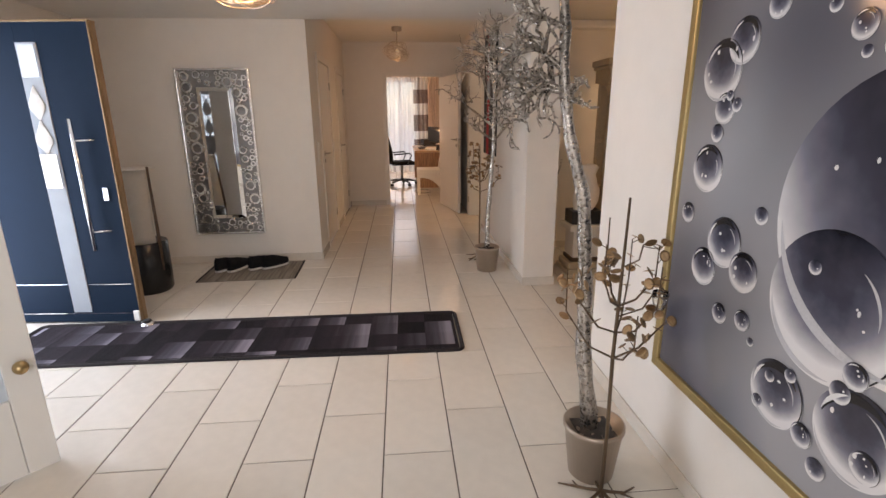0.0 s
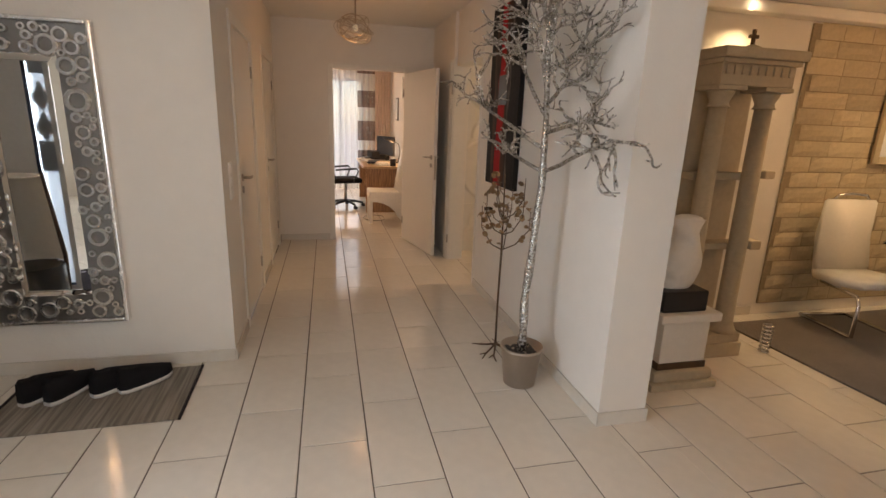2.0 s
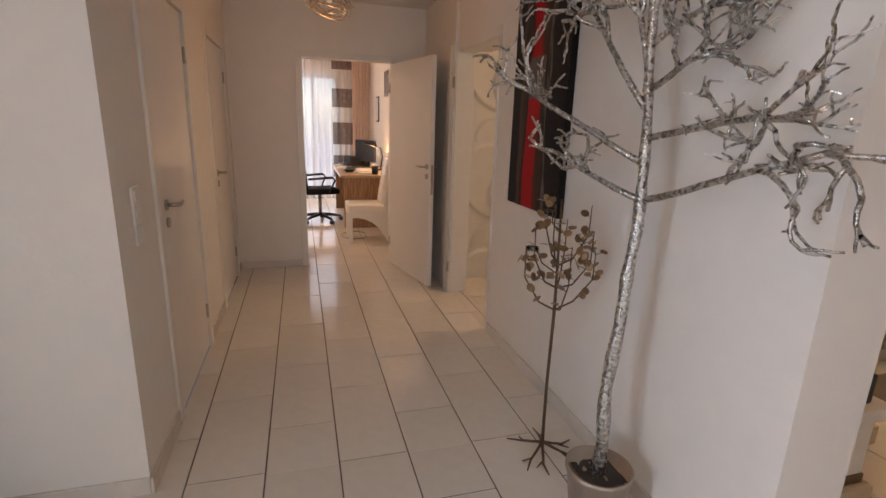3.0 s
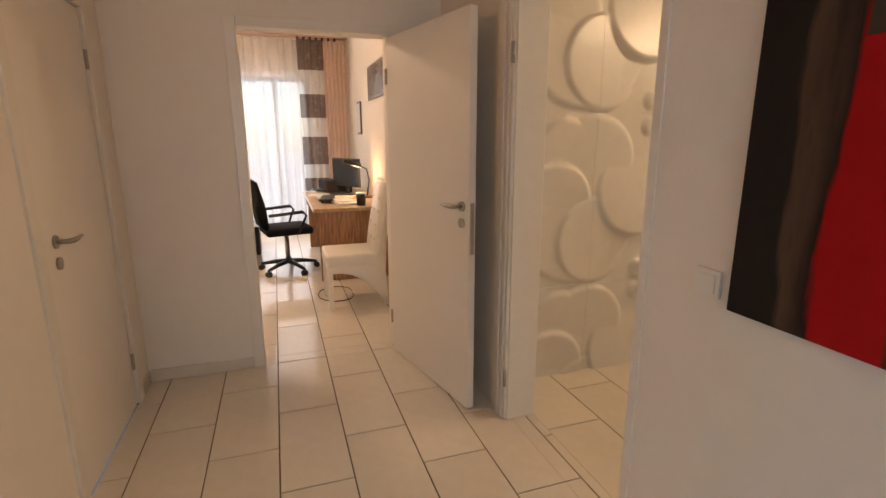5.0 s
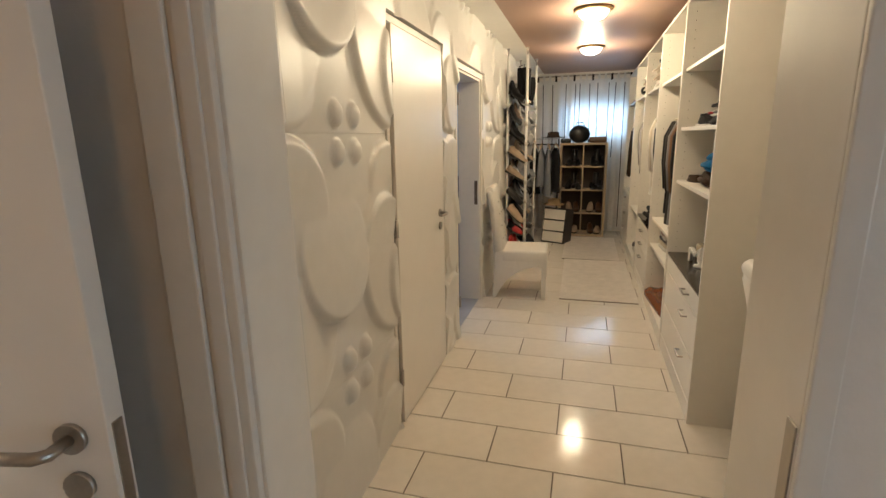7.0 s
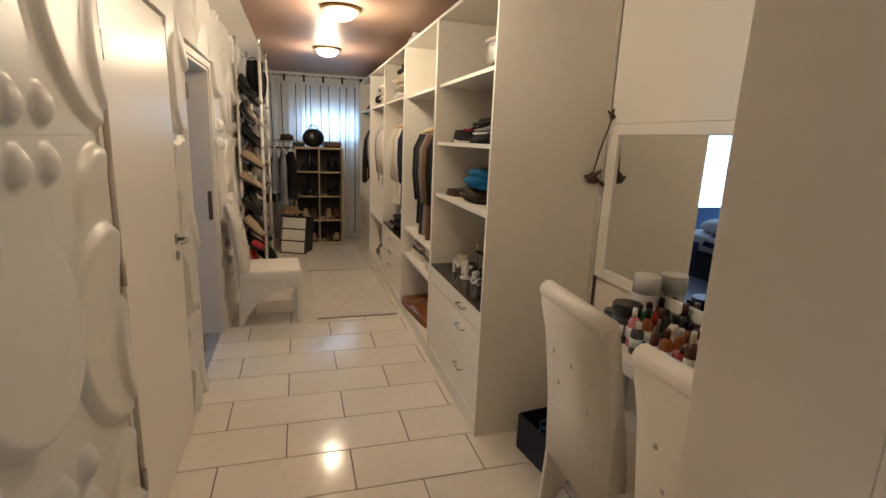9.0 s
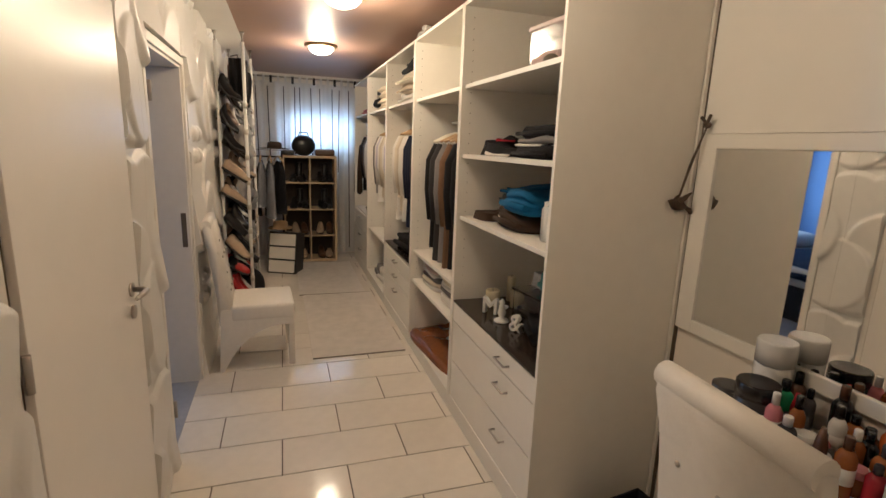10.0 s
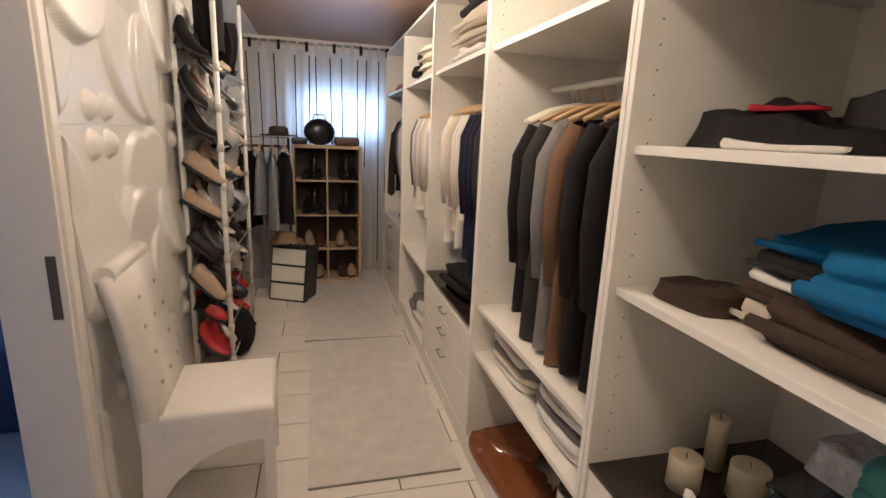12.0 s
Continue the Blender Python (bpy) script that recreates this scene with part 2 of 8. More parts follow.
TOP = 3.0
wall("wall_mirror", (-3.10, Y_M, 0), (X_W, Y_M + 0.14, TOP), "plain cream painted wall behind the tall mirror")
wall("wall_front_door", (-3.20, 1.5, 0), (-2.96, Y_M + 0.14, TOP), "cream painted outer wall with the front door opening", holes=[(2.22, 3.76, 0, 2.08)])
wall("wall_hall_west", (-3.20, -2.0, 0), (-2.96, 1.5, TOP), "plain cream painted wall of the entrance hall")
wall("wall_hall_partition", (-2.96, 1.38, 0), (-2.18, 1.5, TOP), "short cream partition wall beside the white glazed door")
wall("wall_hall_south", (-3.20, -2.0, 0), (1.27, -1.85, TOP), "cream wall with a wide window", holes=[(-2.1, 0.3, 0.6, 2.1)])
wall("wall_picture", (1.03, -1.85, 0), (1.27, 2.66, TOP), "cream textured wall that carries the large bubble picture")
wall("wall_pillar", (X_P, 4.12, 0), (1.25, 6.40, TOP), "white painted wall end like a pillar beside the silver tree")
wall("wall_closet_west", (X_E, 7.30, 0), (1.11, Y_END + 0.12, TOP), "cream wall return beside the closet doorway")
wall("wall_closet_lintel", (X_P, 6.40, 2.05), (1.25, 7.30, TOP), "cream wall above the closet doorway")
wall("wall_corridor_west", (X_W - 0.14, Y_M + 0.14, 0), (X_W, Y_END + 0.12, TOP), "cream corridor wall with two white doors", holes=[(5.70, 6.52, 0, 2.03), (7.27, 8.07, 0, 2.03)])
wall("wall_corridor_end", (X_W, Y_END, 0), (X_E, Y_END + 0.12, TOP), "cream wall at the end of the corridor with the office doorway", holes=[(-0.25, 0.60, 0, 2.04)])
wall("wall_dining_north", (1.25, Y_S - 0.12, 0), (X_END, Y_S, TOP), "cream wall shared by the dining room and the closet")
wall("wall_dining_east", (5.4, 1.2, 0), (5.55, Y_S - 0.12, TOP), "plain cream dining room wall")
wall("wall_dining_south", (1.27, 1.2, 0), (5.4, 1.35, TOP), "plain cream dining room wall")
wall("wall_closet_relief", (1.11, Y_R + 0.012, 0), (X_END, Y_R + 0.20, TOP), "white wall behind relief panels in the walk-in closet", holes=[(2.55, 3.43, 0, 2.08), (3.88, 4.77, 0, 2.04)])
wall("wall_closet_end", (X_END, Y_S - 0.12, 0), (X_END + 0.2, Y_R + 0.20, TOP), "white end wall of the closet with a small high window", holes=[(6.15, 7.0, 1.52, 1.96)])
wall("wall_office_east", (1.02, Y_END + 0.121, 0), (1.16, 13.2, TOP), "warm cream office wall behind the desk", PLASTER)
wall("wall_office_west", (-2.6, Y_END + 0.12, 0), (-2.46, 13.2, TOP), "plain cream office wall")
wall("wall_office_south", (-2.46, Y_END, 0), (X_W - 0.14, Y_END + 0.12, TOP), "plain cream office wall")
wall("wall_office_north", (-2.6, 13.05, 0), (1.02, 13.2, TOP), "office wall with a tall window", holes=[(-1.5, 0.45, 0.1, 2.3)])
# the blue of the window's daylight is put into the wall colour
BLUE_WALL = mat("bedroom_daylight_blue", (0.25, 0.38, 0.62), 0.7, vary=0.05, scale=2)
wall("wall_bedroom_west", (1.56, Y_R + 0.20, 0), (1.7, 11.2, TOP), "bedroom wall coloured with the blue of the daylight", BLUE_WALL)
wall("wall_bedroom_east", (6.6, Y_R + 0.20, 0), (6.74, 11.1, TOP), "bedroom wall in daylight blue with a wide window", BLUE_WALL, holes=[(9.3, 10.8, 0.75, 2.2)])
wall("wall_bedroom_north", (1.56, 11.1, 0), (6.74, 11.25, TOP), "plain bedroom wall coloured with the blue of the daylight", BLUE_WALL)


def ceiling(name, rects, z, label, material=CEIL):
    s = Shape()
    for x0, y0, x1, y1 in rects:
        s.box((x0, y0, z), (x1, y1, z + 0.15))
    return single(name, s, material, label=label, category="ceiling", kind="structure")


ceiling("ceiling_hall", [(-2.96, -1.85, 1.03, Y_M)], HALL_H, "plain cream hall ceiling")
ceiling("ceiling_hall_east", [(1.03, 2.66, 1.27, 4.12), (X_P, 4.12 - 0.002, 1.03, 4.12)], HALL_H, "cream ceiling above the dining room passage")
ceiling("ceiling_corridor", [(X_W, Y_M + 0.001, X_P, Y_END)], CORR_H, "cream corridor ceiling")
ceiling("ceiling_dining", [(1.27, 1.35, 5.4, Y_S - 0.12)], DIN_H, "cream dining room ceiling with a coved edge")
ceiling("ceiling_closet", [(1.11, Y_S, X_END, 7.39)], CLOSET_H, "copper brown satin painted closet ceiling", COPPER_CEIL)
ceiling("ceiling_closet_edge", [(1.11, 7.39, X_END, Y_R + 0.012)], CLOSET_H, "white strip of closet ceiling along the relief wall")
ceiling("ceiling_office", [(-2.46, Y_END + 0.12, 1.02, 13.05)], OFF_H, "cream office ceiling")
ceiling("ceiling_bedroom", [(1.7, Y_R + 0.20, 6.6, 11.1)], OFF_H, "pale bedroom ceiling")

# ---- doors and trim ----
FRAMEW = mat("frame_white", (0.76, 0.72, 0.65), 0.35, vary=0.04, scale=4)
# dark colour that puts in the shade of door gaps, wardrobe gap and pin holes
GAP = mat("painted_gap_shade", (0.10, 0.075, 0.05), 0.7, vary=0.2, scale=10)


def lever(parent, at, along, out):
    """A lever handle with its rose and a keyhole rose; along: the way the lever points, out: away from the leaf."""
    at, along, out = Vector(at), Vector(along), Vector(out)
    s = Shape()
    s.tube([at, at + out * 0.008], 0.026, 16)
    s.tube([at + out * 0.008, at + out * 0.045, at + out * 0.055 + along * 0.015, at + out * 0.056 + along * 0.06, at + out * 0.05 + along * 0.125], [0.010, 0.010, 0.0105, 0.010, 0.007], 10)
    h = part("door_handle", s, STEEL, parent, "brushed steel lever handle")
    low = at - Vector((0, 0, 0.085))
    part("keyhole_rose", Shape().tube([low, low + out * 0.009], 0.025, 16), STEEL, h)
    return h


def hinge(parent, at):
    at = Vector(at)
    part("hinge", Shape().tube([at - Vector((0, 0, 0.045)), at + Vector((0, 0, 0.045))], 0.009, 10), STEEL, parent)


def frame_y(name, x, y0, y1, top, side, label, w=0.07):
    """A door frame on a wall that runs along y; x: the wall's face, side: +1 or -1, the way the face looks."""
    t = thing(name, (0, 0, 0), 0, label, "door frame", kind="structure")
    a, b = sorted((x - side * 0.004, x + side * 0.014))
    part("jamb_trim", box((a, y0 - w, 0), (b, y0, top + w), 0.004), FRAMEW, t)
    part("jamb_trim", box((a, y1, 0), (b, y1 + w, top + w), 0.004), FRAMEW, t)
    part("head_trim", box((a, y0 + 0.001, top), (b, y1 - 0.001, top + w - 0.001), 0.004), FRAMEW, t)
    return t


def frame_x(name, y, x0, x1, top, side, label, w=0.07):
    t = thing(name, (0, 0, 0), 0, label, "door frame", kind="structure")
    a, b = sorted((y - side * 0.004, y + side * 0.014))
    part("jamb_trim", box((x0 - w, a, 0), (x0, b, top + w), 0.004), FRAMEW, t)
    part("jamb_trim", box((x1, a, 0), (x1 + w, b, top + w), 0.004), FRAMEW, t)
    part("head_trim", box((x0 + 0.001, a, top), (x1 - 0.001, b, top + w - 0.001), 0.004), FRAMEW, t)
    return t


def corridor_door(n, y0, y1, handle_y):
    frame_y("door_frame_%d" % n, X_W, y0, y1, 2.03, 1, "cream door frame in the corridor wall")
    d = thing("door_%d" % n, (0, 0, 0), 0, "closed plain cream interior door with a steel lever", "door", kind="structure")
    part("leaf", box((X_W - 0.045, y0 + 0.006, 0.008), (X_W - 0.004, y1 - 0.006, 2.024), 0.003), DOORWHITE, d)
    # dark sheet behind the leaf, so the gap round it reads as shade
    part("seal", box((X_W - 0.06, y0, 0.0), (X_W - 0.046, y1, 2.03)), GAP, d)
    lever(d, (X_W - 0.004, handle_y, 1.05), (0, 1, 0), (1, 0, 0))
    for z in (0.25, 1.8):
        hinge(d, (X_W + 0.002, y1 - 0.004, z))


corridor_door(1, 5.70, 6.52, 5.83)
corridor_door(2, 7.27, 8.07, 7.40)

# office doorway, its leaf swung into the corridor
frame_x("door_frame_3", Y_END, -0.25, 0.60, 2.04, -1, "cream frame of the open office doorway", 0.06)
d3 = thing("door_3", (0.61, 8.31, 0), -77.5, "open plain cream office door with a steel lever", "door", kind="structure")
leaf = part("leaf", box((0.0, -0.02, 0.008), (0.915, 0.02, 2.02), 0.003), DOORWHITE, d3)
part("lock_plate", box((0.914, -0.011, 0.86), (0.9175, 0.011, 1.12), 0.001), STEEL, d3)
lever(d3, (0.855, -0.02, 1.10), (-1, 0, 0), (0, -1, 0))
lever(d3, (0.855, 0.02, 1.10), (-1, 0, 0), (0, 1, 0))
for z in (0.25, 1.8):
    hinge(d3, (0.0, -0.024, z))

# closet doorway without its leaf
f = thing("door_frame_4", (0, 0, 0), 0, "cream frame of the closet doorway with bare steel hinges", "door frame", kind="structure")
part("jamb_trim", box((X_P - 0.007, 6.385, 0), (X_P + 0.004, 6.42, 2.10), 0.003), FRAMEW, f)
part("jamb_trim", box((X_E - 0.014, 7.27, 0), (X_E + 0.004, 7.42, 2.10), 0.004), FRAMEW, f)
part("head_trim", box((X_P - 0.007, 6.421, 2.03), (X_P + 0.004, 7.269, 2.099), 0.003), FRAMEW, f)
part("lining", box((X_E + 0.002, 7.262, 0), (1.11, 7.299, 2.045), 0.003), FRAMEW, f)
part("rebate", box((X_E - 0.022, 7.290, 0), (X_E - 0.0145, 7.322, 2.09), 0.003), FRAMEW, f)
part("rebate", box((X_E - 0.026, 7.335, 0), (X_E - 0.0145, 7.405, 2.09), 0.004), FRAMEW, f)
part("lining", box((X_P + 0.0045, 6.401, 0), (1.25, 6.42, 2.045), 0.003), FRAMEW, f)
part("lining_head", box((X_P + 0.0045, 6.421, 2.03), (1.11, 7.261, 2.049), 0.003), FRAMEW, f)
for z in (0.24, 1.80):
    hinge(f, (X_E - 0.018, 7.262, z))
part("strike_plate", box((0.99, 6.4205, 0.90), (1.02, 6.4235, 1.15), 0.001), STEEL, f, "dark steel strike plate")

# closed door in the relief wall
f = frame_x("door_frame_5", Y_R, 2.55, 3.43, 2.08, -1, "cream frame round the closed closet door", 0.035)
d5 = thing("door_5", (0, 0, 0), 0, "closed plain cream door in the relief wall", "door", kind="structure")
part("leaf", box((2.562, Y_R - 0.03, 0.01), (3.42, Y_R + 0.012, 2.07), 0.003), DOORWHITE, d5)
# dark strip in place of the shaded gap along the hinges
part("seal", box((2.535, Y_R - 0.012, 0.0), (2.559, Y_R + 0.011, 2.078)), GAP, d5, "dark brown strip painted as the shaded gap on the hinge side")
lever(d5, (3.315, Y_R - 0.03, 1.07), (-1, 0, 0), (0, -1, 0))
for z in (0.28, 1.1, 1.85):
    hinge(d5, (2.554, Y_R - 0.028, z))

# bedroom doorway
f = frame_x("door_frame_6", Y_R, 3.88, 4.77, 2.04, -1, "white frame of the open bedroom doorway", 0.045)
part("lining", box((4.752, Y_R + 0.0, 0), (4.769, Y_R + 0.20, 2.038), 0.002), FRAMEW, f)
part("lining", box((3.881, Y_R + 0.0, 0), (3.898, Y_R + 0.20, 2.038), 0.002), FRAMEW, f)
part("lining_head", box((3.90, Y_R + 0.0, 2.022), (4.75, Y_R + 0.20, 2.039), 0.002), FRAMEW, f)
part("strike_plate", box((4.749, Y_R + 0.02, 0.93), (4.7525, Y_R + 0.05, 1.15), 0.001), mat("dark_plate", (0.14, 0.11, 0.085), 0.45, 0.5, vary=0.1), f, "brushed steel strike plate")
for z in (0.26, 1.82):
    hinge(f, (3.905, Y_R - 0.016, z))


def skirting(runs):
    for x0, y0, x1, y1 in runs:
        single("baseboard", box((x0, y0, 0.0), (x1, y1, 0.075), 0.003), SKIRT, label="cream tile baseboard along the wall foot", category="baseboard", kind="structure")


skirting([(-2.96, Y_M - 0.011, X_W + 0.0, Y_M - 0.001), (X_W + 0.001, Y_M - 0.011, X_W + 0.012, 5.625), (X_W + 0.001, 6.60, X_W + 0.012, 7.19), (X_W + 0.001, 8.145, X_W + 0.012, Y_END - 0.012),
          (X_W + 0.013, Y_END - 0.012, -0.315, Y_END - 0.001), (X_P - 0.012, 4.108, X_P - 0.001, 6.365), (X_P - 0.011, 4.108, 1.262, 4.119), (1.251, 4.12, 1.262, 5.33),
          (1.018, -1.8, 1.029, 2.66), (1.263, 5.328, 3.1, 5.339)])


def switch(at, along, out, label, n=1):
    t = thing("light_switch", at, 0, label, "light switch")
    a, o = Vector(along), Vector(out)
    for k in range(n):
        z = -0.075 * k
        c0 = -a * 0.04 + Vector((0, 0, z - 0.038)) + o * 0.0
        c1 = a * 0.04 + Vector((0, 0, z + 0.036)) + o * 0.011
        part("plate", box([min(p, q) for p, q in zip(c0, c1)], [max(p, q) for p, q in zip(c0, c1)], 0.003), WHITE, t)
        c0, c1 = -a * 0.028 + Vector((0, 0, z - 0.026)) + o * 0.0115, a * 0.028 + Vector((0, 0, z + 0.024)) + o * 0.015
        part("rocker", box([min(p, q) for p, q in zip(c0, c1)], [max(p, q) for p, q in zip(c0, c1)], 0.002), WHITE, t)
    return t


switch((X_P - 0.001, 6.155, 1.06), (0, 1, 0), (-1, 0, 0), "white rocker light switch on the wall")
switch((X_W + 0.001, 5.36, 1.16), (0, 1, 0), (1, 0, 0), "white triple switch plate beside the corridor door", 3)

# ---- front door ----
BLUE = mat("dark_blue_paint", (0.010, 0.021, 0.040), 0.6, vary=0.08, scale=3, rvary=0.02, spec=0.08)
EDGE = mat("bronze_edge", (0.30, 0.20, 0.11), 0.4, 0.6, vary=0.1, scale=12)
FROST = mat("frosted_glass", (0.62, 0.68, 0.74), 0.18, vary=0.06, scale=5)
ETCH = mat("etched_ornament", (0.55, 0.50, 0.44), 0.4, vary=0.1, scale=9)
fd = thing("front_door", (-2.955, 3.735, 0), -4.5, "open dark blue front door with a narrow frosted pane", "front door")
fd_leaf = part("leaf", Shape().box((0, -0.035, 0.012), (0.484, 0.03, 2.05), 0.002).box((0.616, -0.035, 0.012), (0.955, 0.03, 2.05), 0.002).box((0.484, -0.0345, 0.012), (0.616, 0.0295, 0.089)).box((0.484, -0.0345, 1.931), (0.616, 0.0295, 2.05)), BLUE, fd)
INNER = mat("pale_grey_door_face", (0.74, 0.75, 0.76), 0.4, vary=0.05)
part("inner_face", Shape().box((0.003, 0.031, 0.015), (0.483, 0.036, 2.045)).box((0.617, 0.031, 0.015), (0.952, 0.036, 2.045)).box((0.4835, 0.0315, 0.015), (0.6165, 0.0355, 0.088)).box((0.4835, 0.0315, 1.932), (0.6165, 0.0355, 2.045)), INNER, fd, "pale grey inner face")
for lo, hi in (((0.955, -0.036, 0.012), (0.965, -0.012, 2.05)), ((0.955, -0.010, 0.012), (0.968, 0.012, 2.05)), ((0.955, 0.014, 0.012), (0.965, 0.036, 2.05))):
    part("edge_profile", box(lo, hi, 0.002), EDGE, fd, "bronze coloured edge profile")
part("top_profile", box((0.0, -0.037, 2.05), (0.968, 0.037, 2.062), 0.002), EDGE, fd)
pane = part("pane", Shape().grid(2, 8, lambda u, v: Vector((0.4845 + 0.131 * u, -0.0405, 0.0895 + 1.841 * v))), sheer("frosted_strip", (0.74, 0.80, 0.86), 0.85), fd, "narrow frosted glass strip")
part("pane_step", box((0.495, -0.046, 1.72), (0.605, -0.0415, 1.92), 0.001), FROST, pane)
part("mail_slot", box((0.49, -0.047, 1.0), (0.605, -0.0415, 1.23), 0.002), STEEL, pane)
for z, r in ((1.55, 0.055), (1.33, 0.06)):
    part("ornament", Shape().lathe([(0.003, -0.1), (r * 0.9, -0.03), (r, 0.0), (r * 0.6, 0.05), (0.003, 0.12)], (0.545, -0.0445, z), 14, 1, 0.05), ETCH, pane)
for lo, hi in (((0.03, -0.0375, 0.30), (0.475, -0.0352, 0.304)), ((0.625, -0.0375, 0.30), (0.93, -0.0352, 0.304)), ((0.03, -0.0375, 0.075), (0.93, -0.0352, 0.08))):
    part("groove", box(lo, hi), CHROME, fd_leaf)
for lo, hi in (((0.03, -0.039, 0.09), (0.05, -0.0352, 2.02)),):
    part("panel_bead", box(lo, hi, 0.001), BLUE, fd_leaf)
bar = part("pull_bar", Shape().tube([(0.77, -0.095, 0.57), (0.77, -0.095, 1.46)], 0.014, 12), CHROME, fd, "long chrome pull bar")
for z in (0.70, 1.32):
    part("bar_mount", Shape().tube([(0.77, -0.095, z), (0.82, -0.06, z), (0.87, -0.036, z)], 0.008, 8), CHROME, bar)
part("lock_rose", box((0.86, -0.047, 0.91), (0.90, -0.0355, 1.0), 0.006), CHROME, fd)
part("corner_guard", box((0.915, -0.05, 0.02), (0.96, -0.0355, 0.10), 0.008), WHITE, fd)
stop = thing("door_stop", (-1.93, 3.56, 0), 0, "small chrome floor door stop", "door stop")
part("base", Shape().lathe([(0.045, 0), (0.048, 0.01), (0.04, 0.028), (0.02, 0.034)], (0, 0, 0), 20), CHROME, stop)
part("buffer", Shape().lathe([(0.03, 0.035), (0.03, 0.045), (0.018, 0.05)], (0, 0, 0), 16), RUBBER, stop)
f = thing("door_frame_7", (0, 0, 0), 0, "dark blue frame of the front doorway", "door frame", kind="structure")
for lo, hi in (((-3.12, 2.661, 0), (-2.97, 2.72, 2.079)), ((-3.12, 3.70 + 0.0, 0), (-3.01, 3.759, 2.079)), ((-3.12, 2.721, 2.03), (-2.97, 3.699, 2.079)), ((-3.12, 2.221, 0), (-2.97, 2.265, 2.079)), ((-3.12, 2.266, 2.03), (-2.97, 2.66, 2.079)), ((-3.12, 2.266, 0), (-2.97, 2.66, 0.06))):
    part("frame_bar", box(lo, hi, 0.004), BLUE, f)
sidelight = part("sidelight_pane", box((-3.06, 2.262, 0.055), (-3.052, 2.664, 2.034)), glass("sidelight_glass"), f, "clear glass sidelight beside the door")
sidelight.visible_shadow = False
single("threshold", box((-3.2, 2.72, -0.02), (-2.955, 3.70, 0.012), 0.003), STEEL, label="flat steel threshold of the front door", category="threshold", kind="structure")
PAVE = mat("outdoor_concrete", (0.42, 0.42, 0.41), 0.85, vary=0.12, scale=4, bump=0.3)
single("ground", box((-60, -60, -0.35), (60, 60, -0.21)), PAVE, label="light concrete ground outside the house", category="ground", kind="structure")
single("porch", box((-5.5, 1.5, -0.2), (-3.2, 5.0, -0.02), 0.01), PAVE, label="light concrete porch before the door", category="porch", kind="structure")
wall("wall_garden", (-7.2, -4, -0.2), (-7.0, 9, 2.2), "white rendered garden wall outside", mat("white_render", (0.78, 0.79, 0.8), 0.9, vary=0.06, scale=3, bump=0.3))

# white glazed door at the partition
gd = thing("glazed_door", (-2.18, 1.50, 0), 45.5, "open white glazed door with a steel knob", "door")
for lo, hi in (((0, -0.02, 0.01), (0.11, 0.02, 2.05)), ((0.71, -0.02, 0.01), (0.82, 0.02, 2.05))):
    part("stile", box(lo, hi, 0.006), WHITE, gd)
for lo, hi in (((0.111, -0.02, 0.01), (0.709, 0.02, 0.36)), ((0.111, -0.02, 1.94), (0.709, 0.02, 2.05))):
    part("rail", box(lo, hi, 0.006), WHITE, gd)
part("pane", box((0.111, -0.004, 0.361), (0.709, 0.004, 1.939)), FROST, gd, "frosted glass pane")
part("knob", Shape().ball((0.765, -0.05, 0.5), 0.028, n=14).tube([(0.765, -0.02, 0.5), (0.765, -0.05, 0.5)], 0.01, 10), BRASS, gd, "dark brass knob")

# ---- hall rug and mat ----


